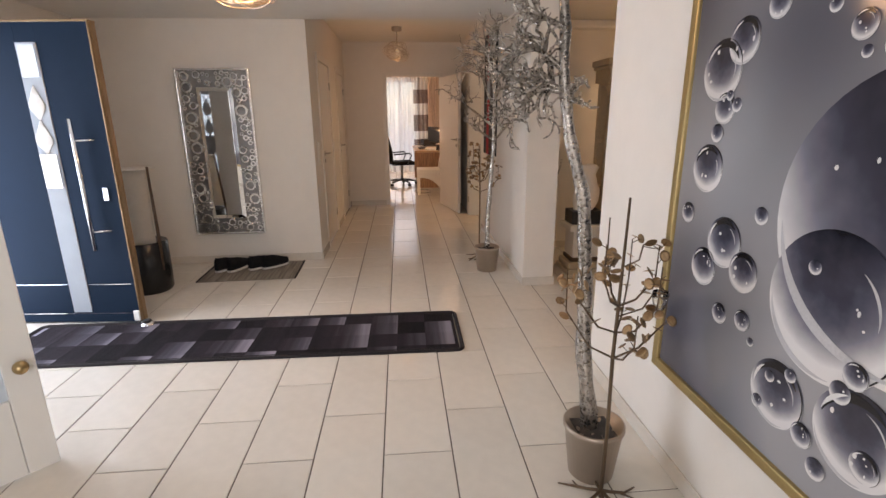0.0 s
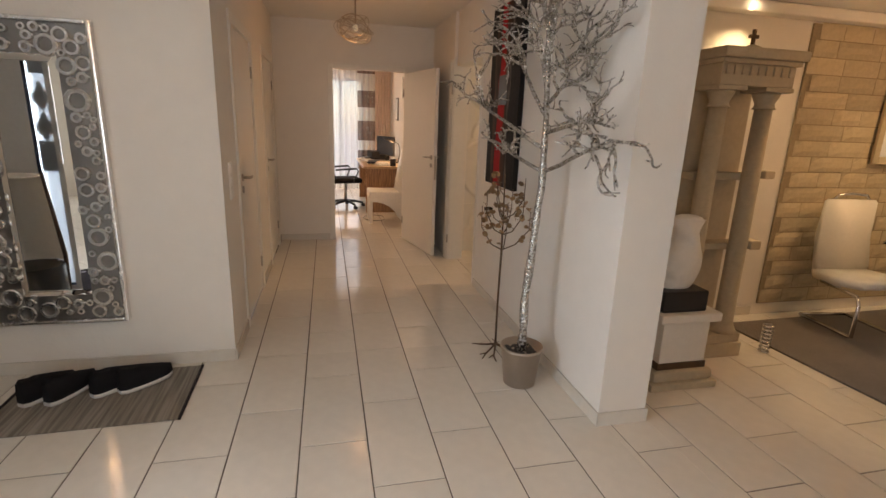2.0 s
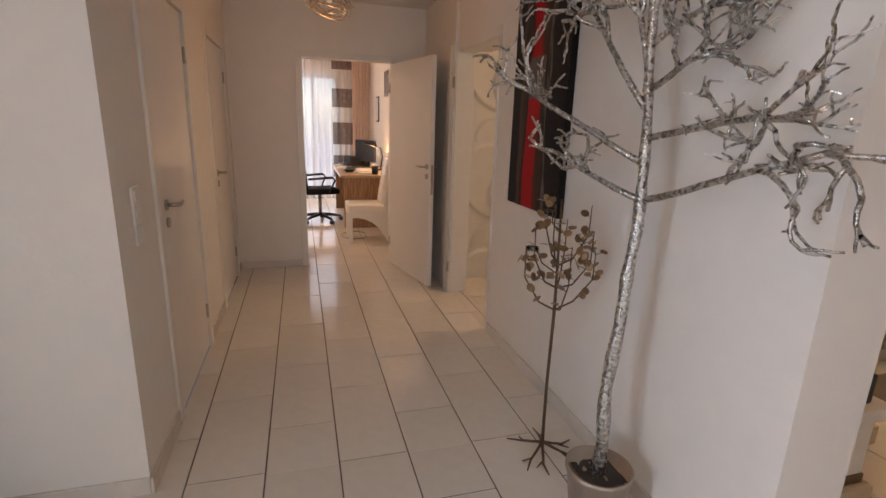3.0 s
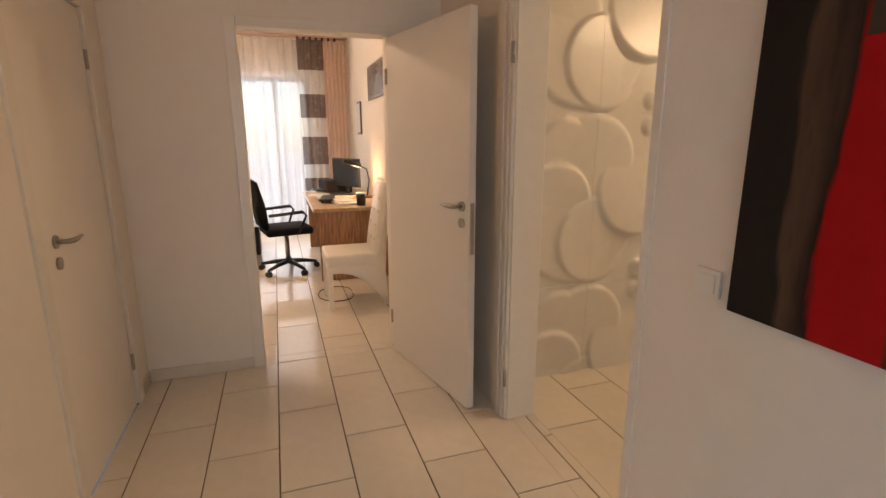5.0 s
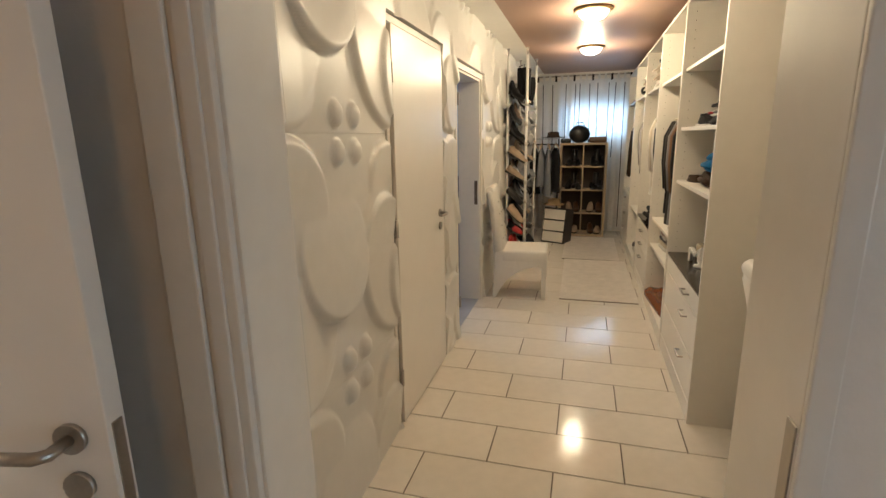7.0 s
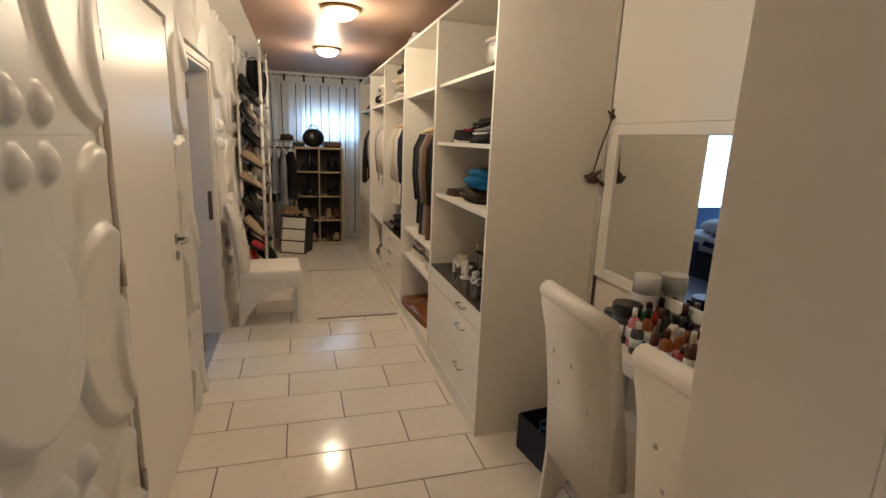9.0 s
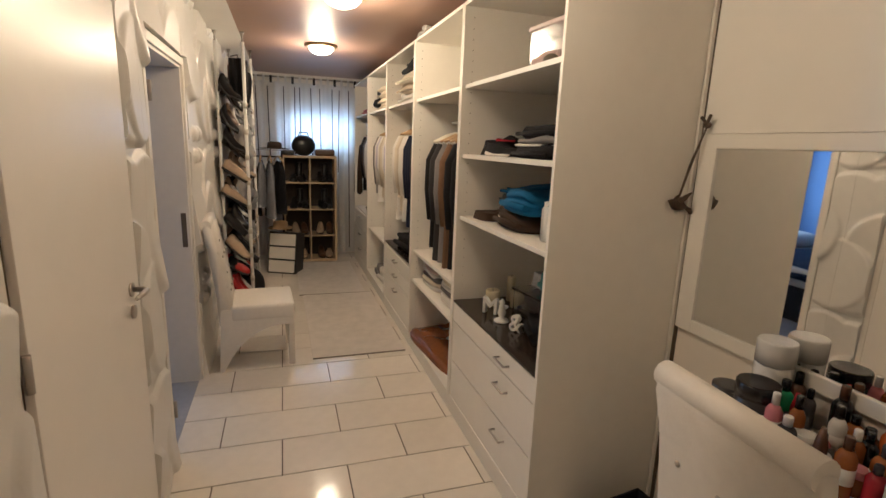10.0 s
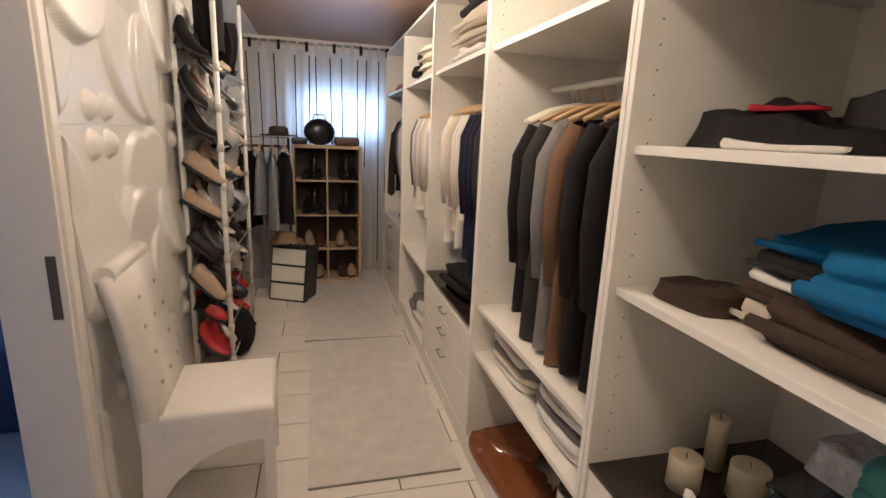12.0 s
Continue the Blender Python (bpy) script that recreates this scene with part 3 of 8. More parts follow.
def patch_material():
    m = mat("rug_patchwork", (0.03, 0.027, 0.03), 0.95, vary=0.2, scale=40, bump=0.6, bump_scale=300, spec=0.2)
    nt = m.node_tree
    n, l = nt.nodes, nt.links
    tc, mp, fl, wn_, ramp = n.new("ShaderNodeTexCoord"), n.new("ShaderNodeMapping"), n.new("ShaderNodeVectorMath"), n.new("ShaderNodeTexWhiteNoise"), n.new("ShaderNodeValToRGB")
    mp.inputs["Scale"].default_value = (5.2, 5.35, 1)
    mp.inputs["Location"].default_value = (0.3, 0.5, 0.5)
    fl.operation = "FLOOR"
    fr = n.new("ShaderNodeVectorMath")
    fr.operation = "FRACTION"
    sep, mul = n.new("ShaderNodeSeparateXYZ"), n.new("ShaderNodeMath")
    mul.operation = "MULTIPLY"
    ns = n.new("ShaderNodeTexNoise")
    ns.inputs["Scale"].default_value = 26
    l.new(tc.outputs["Object"], mp.inputs["Vector"])
    l.new(mp.outputs[0], fl.inputs[0])
    l.new(mp.outputs[0], fr.inputs[0])
    l.new(fl.outputs[0], wn_.inputs["Vector"])
    l.new(fr.outputs[0], sep.inputs[0])
    streak = n.new("ShaderNodeMapping")
    streak.inputs["Scale"].default_value = (1, 0.03, 1)
    l.new(tc.outputs["Object"], streak.inputs["Vector"])
    l.new(streak.outputs[0], ns.inputs["Vector"])
    mr = n.new("ShaderNodeMapRange")
    mr.inputs["To Min"].default_value, mr.inputs["To Max"].default_value = 0.55, 1.15
    l.new(sep.outputs["X"], mr.inputs["Value"])
    l.new(wn_.outputs["Value"], mul.inputs[0])
    l.new(mr.outputs[0], mul.inputs[1])
    m2 = n.new("ShaderNodeMath")
    m2.operation = "MULTIPLY_ADD"
    m2.inputs[1].default_value, m2.inputs[2].default_value = 0.35, -0.17
    l.new(ns.outputs["Fac"], m2.inputs[0])
    ad = n.new("ShaderNodeMath")
    l.new(mul.outputs[0], ad.inputs[0])
    l.new(m2.outputs[0], ad.inputs[1])
    e = ramp.color_ramp.elements
    e[0].position, e[0].color = 0.1, (0.010, 0.008, 0.010, 1)
    e[1].position, e[1].color = 1.0, (0.30, 0.28, 0.33, 1)
    for p, c in ((0.45, (0.028, 0.022, 0.028, 1)), (0.7, (0.075, 0.068, 0.085, 1))):
        e.new(p).color = c
    l.new(ad.outputs[0], ramp.inputs["Fac"])
    l.new(ramp.outputs[0], n["Principled BSDF"].inputs["Base Color"])
    return m


def rounded_outline(x0, y0, x1, y1, r, n=5):
    out = []
    for cx, cy, a0 in ((x1 - r, y0 + r, -90), (x1 - r, y1 - r, 0), (x0 + r, y1 - r, 90), (x0 + r, y0 + r, 180)):
        out += [(cx + r * math.cos(radians(a0 + 90 * k / n)), cy + r * math.sin(radians(a0 + 90 * k / n))) for k in range(n + 1)]
    return out


RUGEDGE = mat("rug_edge", (0.018, 0.014, 0.016), 0.9, vary=0.25, scale=40, bump=0.5, bump_scale=200)
rug = thing("runner_rug", (0.32, 2.93, 0), -0.8, "long dark runner rug with grey patchwork squares", "rug")
part("carpet_sheet", Shape().extrude(rounded_outline(-2.98, 0.035, -0.035, 0.615, 0.02), 2, 0.0, 0.0095), patch_material(), rug)
part("border", Shape().tube([(x, y, 0.006) for x, y in rounded_outline(-3.0, 0.012, -0.012, 0.638, 0.045)], [0.0115] * 24, 8, close=True), RUGEDGE, rug)
for k, (a, b) in enumerate(((0.024, 0.626), (0.040, 0.610))):
    part("piping", Shape().tube([(x, y, 0.0085) for x, y in rounded_outline(-2.985 + k * 0.012, a, -a, b, 0.03)], 0.0045, 6, close=True), RUGEDGE, rug)


def stripes(name, c1, c2, scale, axis, rough=0.9):
    m = mat(name, c1, rough, vary=0.1, scale=20, bump=0.5, bump_scale=250)
    nt = m.node_tree
    n, l = nt.nodes, nt.links
    tc, mp, ns, ramp = n.new("ShaderNodeTexCoord"), n.new("ShaderNodeMapping"), n.new("ShaderNodeTexNoise"), n.new("ShaderNodeValToRGB")
    mp.inputs["Scale"].default_value = [scale if i == axis else scale * 0.04 for i in range(3)]
    ns.inputs["Scale"].default_value, ns.inputs["Detail"].default_value = 1.0, 3
    l.new(tc.outputs["Object"], mp.inputs["Vector"])
    l.new(mp.outputs[0], ns.inputs["Vector"])
    l.new(ns.outputs["Fac"], ramp.inputs["Fac"])
    e = ramp.color_ramp.elements
    e[0].position, e[0].color, e[1].position, e[1].color = 0.35, (*c1, 1), 0.65, (*c2, 1)
    l.new(ramp.outputs[0], n["Principled BSDF"].inputs["Base Color"])
    return m


dm = thing("door_mat", (-1.52, 4.80, 0), 1.5, "grey woven floor mat with dark short edges", "mat")
part("weave", Shape().grid(30, 12, lambda u, v: Vector(((u - 0.5) * 0.86, (v - 0.5) * 0.56, 0.007 + 0.0015 * math.sin(u * 90)))).box((-0.43, -0.28, 0), (0.43, 0.28, 0.004)), stripes("mat_weave", (0.16, 0.135, 0.11), (0.30, 0.265, 0.22), 60, 0), dm)
for x in (-0.445, 0.432):
    part("hem", box((x, -0.285, 0), (x + 0.013, 0.285, 0.012), 0.003), RUGEDGE, dm)

# ---- shoes ----


def shoe_shapes(length=0.28, h=0.075, heel=0.0):
    """Sole and upper of a shoe that points along +x, heel at x=0."""
    sole, upper = Shape(), Shape()

    def width(u):
        return 0.034 + 0.016 * math.sin(min(1, u * 1.25) * math.pi * 0.8) - (0.03 * max(0, u - 0.86) / 0.14)

    def lift(u):
        return heel * max(0, 1 - u / 0.62) ** 1.4

    n = 12
    for s, prof in ((sole, [(1.0, 0.0), (1.07, 0.010), (1.02, 0.022)]), (upper, None)):
        rings = []
        for i in range(n + 1):
            u = i / n
            w, z0, x = max(0.008, width(u) * min(1, 0.6 + u * 5)), lift(u), u * length
            if prof:
                pts = [(-w * k, z) for k, z in prof] + [(w * k, z) for k, z in reversed(prof)]
            else:
                top = (h + 0.025 * max(0, 0.25 - u) * 4) * min(1, 0.82 + 2.2 * u) * (1 - 0.55 * max(0, (u - 0.35) / 0.65))
                pts = [(-w, 0.018), (-w * 0.98, 0.018 + top * 0.45), (-w * 0.55, 0.018 + top * 0.92), (0, 0.018 + top * (0.8 if u < 0.35 else 1)), (w * 0.55, 0.018 + top * 0.92), (w * 0.98, 0.018 + top * 0.45), (w, 0.018)]
            rings.append([s.bm.verts.new((x, y, z0 + z)) for y, z in pts])
        for a, b in zip(rings, rings[1:]):
            m = len(a)
            for k in range(m):
                fc = s.bm.faces.new((a[k], b[k], b[(k + 1) % m], a[(k + 1) % m]))
                fc.smooth = True
        s.bm.faces.new(rings[0])
        s.bm.faces.new(rings[-1][::-1])
        bmesh.ops.recalc_face_normals(s.bm, faces=s.bm.faces[:])
    if heel > 0.02:
        sole.tube([(0.02, 0, 0), (0.022, 0, heel + 0.005)], [0.008, 0.02], 8)
    return sole, upper


SHOEBLACK = mat("black_suede", (0.010, 0.009, 0.010), 0.85, vary=0.3, scale=15, spec=0.2)
SOLEWHITE = mat("white_sole", (0.6, 0.58, 0.55), 0.7, vary=0.1, scale=10)


def shoe(at, rz, colour, sole_colour, label, heel=0.0, length=0.28, h=0.075, group="shoes", z_tilt=0):
    t = thing("shoe", at, rz, label, "shoe", group)
    a, b = shoe_shapes(length, h, heel)
    part("sole", a, sole_colour, t)
    part("upper", b, colour, t)
    if z_tilt:
        t.matrix_basis = t.matrix_basis @ pose(0, 0, 0, 0, z_tilt, 0)
    return t


s0 = shoe((-1.86, 4.76, 0.009), 62, SHOEBLACK, SOLEWHITE, "black sports shoe with a white sole on the mat", h=0.115, group="shoes on the mat")
part("lace_band", Shape().tube([(0.12, -0.035, 0.07), (0.13, 0, 0.092), (0.12, 0.035, 0.07)], 0.006, 6), SOLEWHITE, s0)
copy_thing(s0, pose(-1.74, 4.75, 0.009, 0, 0, 66))
copy_thing(s0, pose(-1.56, 4.80, 0.009, 0, 0, 50))
copy_thing(s0, pose(-1.44, 4.82, 0.009, 0, 0, 44))

# ---- barrel stand behind the door ----
LEATHER = mat("white_leather", (0.74, 0.70, 0.63), 0.42, vary=0.05, scale=6, bump=0.15, bump_scale=120)
WALNUT = wood("dark_walnut", (0.05, 0.03, 0.018), (0.12, 0.07, 0.04), 0.4)
st = thing("barrel_stand", (-2.275, 4.37, 0), 8, "tall white stand with a curved black base", "stand")
part("base", Shape().lathe([(0.165, 0.0), (0.178, 0.02), (0.182, 0.2), (0.178, 0.44), (0.165, 0.445)], (0, 0, 0), 28), mat("black_lacquer", (0.01, 0.01, 0.011), 0.25, vary=0.2, scale=6), st)


def barrel_panel(u, v):
    a = radians(-140 + 100 * u)
    r = 0.174 - 0.03 * v
    return Vector((r * math.cos(a), r * math.sin(a) + 0.05 * v, 0.446 + v * 0.60))


part("panel", Shape().grid(14, 10, barrel_panel, both=0.012), LEATHER, st, "curved white upper panel")
for a in (-148, -32):
    part("side_rail", Shape().tube([(0.174 * math.cos(radians(a)), 0.174 * math.sin(radians(a)), 0.2), (0.179 * math.cos(radians(a)), 0.179 * math.sin(radians(a)), 0.5), (0.15 * math.cos(radians(a)), 0.15 * math.sin(radians(a)) + 0.05, 1.07)], [0.012, 0.014, 0.01], 8), WALNUT, st)
part("top_cap", Shape().lathe([(0.146, 1.045), (0.141, 1.055)], (0, 0.05, 0), 24), LEATHER, st)

# ---- ornamental mirror ----
SILVER = mat("antique_silver", (0.78, 0.76, 0.73), 0.2, 0.9, vary=0.18, scale=10, rvary=0.25)
mi = thing("wall_mirror", (-1.795, Y_M - 0.002, 0.31), 0, "tall mirror in a silver frame of openwork rings", "mirror")
W2, H = 0.34, 1.59
part("backing", box((-W2 + 0.01, -0.018, 0.01), (W2 - 0.01, -0.002, H - 0.01)), mat("smoked_mirror", (0.27, 0.255, 0.24), 0.3, 1.0, vary=0.1, scale=6), mi, "dark mirror backing behind the rings")
for lo, hi in (((-W2, -0.05, 0), (-W2 + 0.022, -0.0, H)), ((W2 - 0.022, -0.05, 0), (W2, -0.0, H)), ((-W2 + 0.022, -0.05, 0), (W2 - 0.022, -0.0, 0.022)), ((-W2 + 0.022, -0.05, H - 0.022), (W2 - 0.022, -0.0, H))):
    part("outer_rim", box(lo, hi, 0.007), SILVER, mi)
IW, I0, I1 = 0.165, 0.16, H - 0.17
part("glass", box((-IW + 0.035, -0.034, I0 + 0.035), (IW - 0.035, -0.028, I1 - 0.035), 0.002), MIRROR, mi, "clear mirror glass")


def bevel_strip(name, quad):
    s = Shape()
    vs = [s.bm.verts.new(c) for c in quad]
    s.bm.faces.new(vs)
    back = [s.bm.verts.new((c[0], -0.0185, c[2])) for c in quad]
    s.bm.faces.new(back[::-1])
    for k in range(4):
        s.bm.faces.new((vs[k], back[k], back[(k + 1) % 4], vs[(k + 1) % 4]))
    bmesh.ops.recalc_face_normals(s.bm, faces=s.bm.faces[:])
    part(name, s, MIRROR, mi, "bevelled mirror strip")


o, i_ = (-IW, IW, I0, I1), (-IW + 0.035, IW - 0.035, I0 + 0.035, I1 - 0.035)
bevel_strip("bevel", [(o[0], -0.022, o[2]), (i_[0], -0.036, i_[2]), (i_[0], -0.036, i_[3]), (o[0], -0.022, o[3])])
bevel_strip("bevel", [(o[1], -0.022, o[2]), (i_[1], -0.036, i_[2]), (i_[1], -0.036, i_[3]), (o[1], -0.022, o[3])])
bevel_strip("bevel", [(o[0], -0.022, o[2]), (i_[0], -0.036, i_[2]), (i_[1], -0.036, i_[2]), (o[1], -0.022, o[2])])
bevel_strip("bevel", [(o[0], -0.022, o[3]), (i_[0], -0.036, i_[3]), (i_[1], -0.036, i_[3]), (o[1], -0.022, o[3])])
rr = random.Random(4)
ring_mesh = {}
placed = []
for tries in range(2600):
    r = rr.choice((0.062, 0.058, 0.054, 0.048, 0.040, 0.030)) if tries < 1500 else rr.choice((0.026, 0.02))
    x, z = rr.uniform(-W2 + 0.022 + r * 0.8, W2 - 0.022 - r * 0.8), rr.uniform(0.022 + r * 0.8, H - 0.022 - r * 0.8)
    if abs(x) < IW + r * 0.85 and I0 - r * 0.85 < z < I1 + r * 0.85:
        continue
    if all((x - a) ** 2 + (z - b) ** 2 > ((r + c) * 0.88) ** 2 for a, b, c in placed):
        placed.append((x, z, r))
        if r not in ring_mesh:
            s = Shape()
            hole = r * (0.56 if r > 0.03 else 0.4)
            prof = [(hole, 0.0), (r, 0.0), (r, 0.012), (r * 0.9, 0.018), (hole * 1.12, 0.018), (hole, 0.012)]
            rings = [[s.bm.verts.new((q * math.cos(k * math.tau / 20), -zz, q * math.sin(k * math.tau / 20))) for k in range(20)] for q, zz in prof]
            for a in range(6):
                for k in range(20):
                    s.bm.faces.new((rings[a][k], rings[(a + 1) % 6][k], rings[(a + 1) % 6][(k + 1) % 20], rings[a][(k + 1) % 20]))
            bmesh.ops.recalc_face_normals(s.bm, faces=s.bm.faces[:])
            ring_mesh[r] = s.mesh("ring", SILVER)
        ob = new("ring", ring_mesh[r])
        ob.parent = mi
        ob.matrix_basis = pose(x, -0.019 - rr.uniform(0, 0.006), z)

# ---- silver trees ----
BARK = mat("silver_glitter_bark", (0.44, 0.41, 0.37), 0.26, 0.9, vary=0.7, scale=14, bump=1.0, bump_scale=70, rvary=0.5)
POT = mat("pewter_pot", (0.42, 0.34, 0.27), 0.38, 0.65, vary=0.08, scale=6)
SOIL = mat("grey_soil", (0.07, 0.06, 0.055), 0.95, vary=0.4, scale=40, bump=1.0, bump_scale=120)


def wander(rng, p, d, length, r0, r1, steps, jitter, droop=0.0):
    pts, rad = [Vector(p)], [r0]
    d = Vector(d).normalized()
    for k in range(steps):
        d = (d + Vector((rng.uniform(-1, 1), rng.uniform(-1, 1), rng.uniform(-1, 1))) * jitter + Vector((0, 0, -droop))).normalized()
        pts.append(pts[-1] + d * (length / steps))
        rad.append(r0 + (r1 - r0) * (k + 1) / steps)
    return pts, rad, d


def twigs(s, rng, p, d, length, r, depth, lim, spread=0.9):
    pts, rad, d2 = wander(rng, p, d, length, r, r * 0.7, 4, 0.42)
    pts = [Vector((min(q.x, lim), q.y, q.z)) for q in pts]
    s.tube(pts, rad, 6 if r > 0.004 else 4)
    if depth <= 0:
        return
    for k in range(2):
        at = pts[rng.choice((2, 3, 4, 4))]
        dd = (d2 + Vector((rng.uniform(-1, 1), rng.uniform(-1, 1), rng.uniform(-0.8, 1.0))) * spread).normalized()
        twigs(s, rng, at, dd, length * rng.uniform(0.55, 0.8), r * 0.74, depth - 1, lim, spread)


def silver_tree(at, trunk, limbs, label, seed, lim, bark=BARK, stout=1.0):
    """trunk: points from the pot up, as offsets; limbs: (start height, direction, length, bare share, droop, twig depth)."""
    rng = random.Random(seed)
    t = thing("silver_tree", at, 0, label, "decorative tree", "silver trees")
    part("pot", Shape().lathe([(0.085, 0.0), (0.092, 0.004), (0.117, 0.215), (0.124, 0.222), (0.124, 0.238), (0.116, 0.240), (0.110, 0.205), (0.02, 0.203)], (0, 0, 0), 32), POT, t, "tapered pewter grey pot")
    part("soil", Shape().grid(10, 10, lambda u, v: Vector(((u - 0.5) * 0.155, (v - 0.5) * 0.155, 0.207 + 0.010 * noise.noise(Vector((u * 6, v * 6, seed)))))), SOIL, t)
    pts, rad = [], []
    n = 26
    tr = [Vector(p) for p in trunk]
    for i in range(n + 1):
        u = i / n * (len(tr) - 1)
        k = min(int(u), len(tr) - 2)
        w = u - k
        p = tr[k].lerp(tr[k + 1], w * w * (3 - 2 * w) * 0.5 + w * 0.5)
        pts.append(p + Vector((noise.noise(p * 4), noise.noise(p * 4 + Vector((9, 0, 0))), 0)) * 0.018)
        rad.append(stout * (0.026 - 0.015 * i / n) * (1 + 0.14 * math.sin(i * 2.3)))
    part("trunk", Shape().tube(pts, rad, 10), bark, t, "silver glitter trunk")
    for z, d, length, bare, droop, depth in limbs:
        p = min(pts, key=lambda q: abs(q.z - z))
        s = Shape()
        bp, br, bd = wander(rng, p, d, length * bare, 0.012, 0.0085, 7, 0.07, droop)
        bp = [Vector((min(q.x, lim), q.y, q.z)) for q in bp]
        s.tube(bp, br, 8)
        for k in range(6):
            q = bp[rng.choice((4, 5, 6, 7, 7))]
            dd = (bd + Vector((rng.uniform(-1, 1), rng.uniform(-1, 1), rng.uniform(-0.7, 1.0))) * 0.8).normalized()
            twigs(s, rng, q, dd, length * (1 - bare) * rng.uniform(0.34, 0.55), 0.0088, depth, lim)
        part("limb", s, bark, t)
    return t


RT, LF = Vector((0.06, -0.99, 0)), Vector((-0.52, 0.80, 0))


def mixd(a, b, z):
    return tuple(RT * a + LF * b + Vector((0, 0, z)))


silver_tree((0.745, 4.60, 0), [(0, 0, 0.2), (0.005, 0.02, 0.5), (0.03, 0.02, 0.95), (0.05, 0.03, 1.3), (0.07, 0.07, 1.6), (0.06, 0.10, 1.95), (0.06, 0.12, 2.22)],
            [(1.26, mixd(1, 0, 0.22), 0.92, 0.62, 0.0, 2), (1.44, mixd(1, 0, 0.16), 0.7, 0.58, 0.0, 3), (1.60, mixd(1, 0, 0.35), 0.55, 0.4, 0.0, 3), (1.72, mixd(1, 0, 0.5), 0.72, 0.4, 0.02, 3),
             (1.22, mixd(0, 1, 0.28), 0.62, 0.6, 0.0, 2), (1.36, mixd(0, 1, 0.42), 0.82, 0.6, 0.0, 2), (1.52, mixd(0, 0.7, 0.9), 0.72, 0.55, 0.0, 3), (1.66, mixd(0.1, 0.35, 1), 0.65, 0.5, 0.0, 3),
             (1.85, mixd(0.5, 0, 1), 0.5, 0.4, 0.0, 3), (1.95, mixd(0, 0.5, 1), 0.45, 0.4, 0.0, 3)],
            "tall silver glitter tree with bare twigs in a pewter pot", 5, 0.18)
silver_tree((0.705, 1.80, 0), [(-0.01, 0.02, 0.2), (-0.04, 0.07, 0.55), (-0.05, 0.10, 0.9), (-0.07, 0.11, 1.15), (-0.14, 0.11, 1.38), (-0.17, 0.11, 1.65), (-0.20, 0.11, 1.95), (-0.21, 0.11, 2.2)],
            [(1.50, (-0.8, 0.15, 0.12), 0.27, 0.35, 0.0, 3), (1.55, (-0.8, 0.1, 0.5), 0.26, 0.35, 0.0, 3), (1.62, (-0.7, 0.2, 0.5), 0.30, 0.35, 0.0, 3), (1.42, (-0.2, -0.5, 0.9), 0.2, 0.5, 0.0, 2), (1.80, (-0.7, 0.15, 0.35), 0.31, 0.3, 0.0, 3), (1.56, (-0.7, 0.25, 0.15), 0.27, 0.3, 0.0, 3), (1.95, (-0.5, -0.1, 0.5), 0.3, 0.3, 0.0, 3)],
            "silver glitter tree with a bent trunk beside the bubble picture", 11, 0.22, mat("bronze_glitter_bark", (0.36, 0.32, 0.28), 0.3, 0.9, vary=0.75, scale=14, bump=1.0, bump_scale=70, rvary=0.5), 1.3)

# ---- metal leaf trees (candle holders) ----
LEAFGOLD = mat("aged_gold_leaf", (0.34, 0.22, 0.12), 0.4, 0.8, vary=0.35, scale=25, rnd=0.8)
STEM = mat("brown_iron", (0.13, 0.085, 0.05), 0.5, 0.6, vary=0.25, scale=25)
CUP = glass("candle_glass", (0.95, 0.95, 0.93), 0.05)
leaf_mesh = Shape().lathe([(0.020, 0.0), (0.0205, 0.001), (0.0125, 0.0025)], (0, 0, 0), 10, 1, 0.8).mesh("leaf", LEAFGOLD)


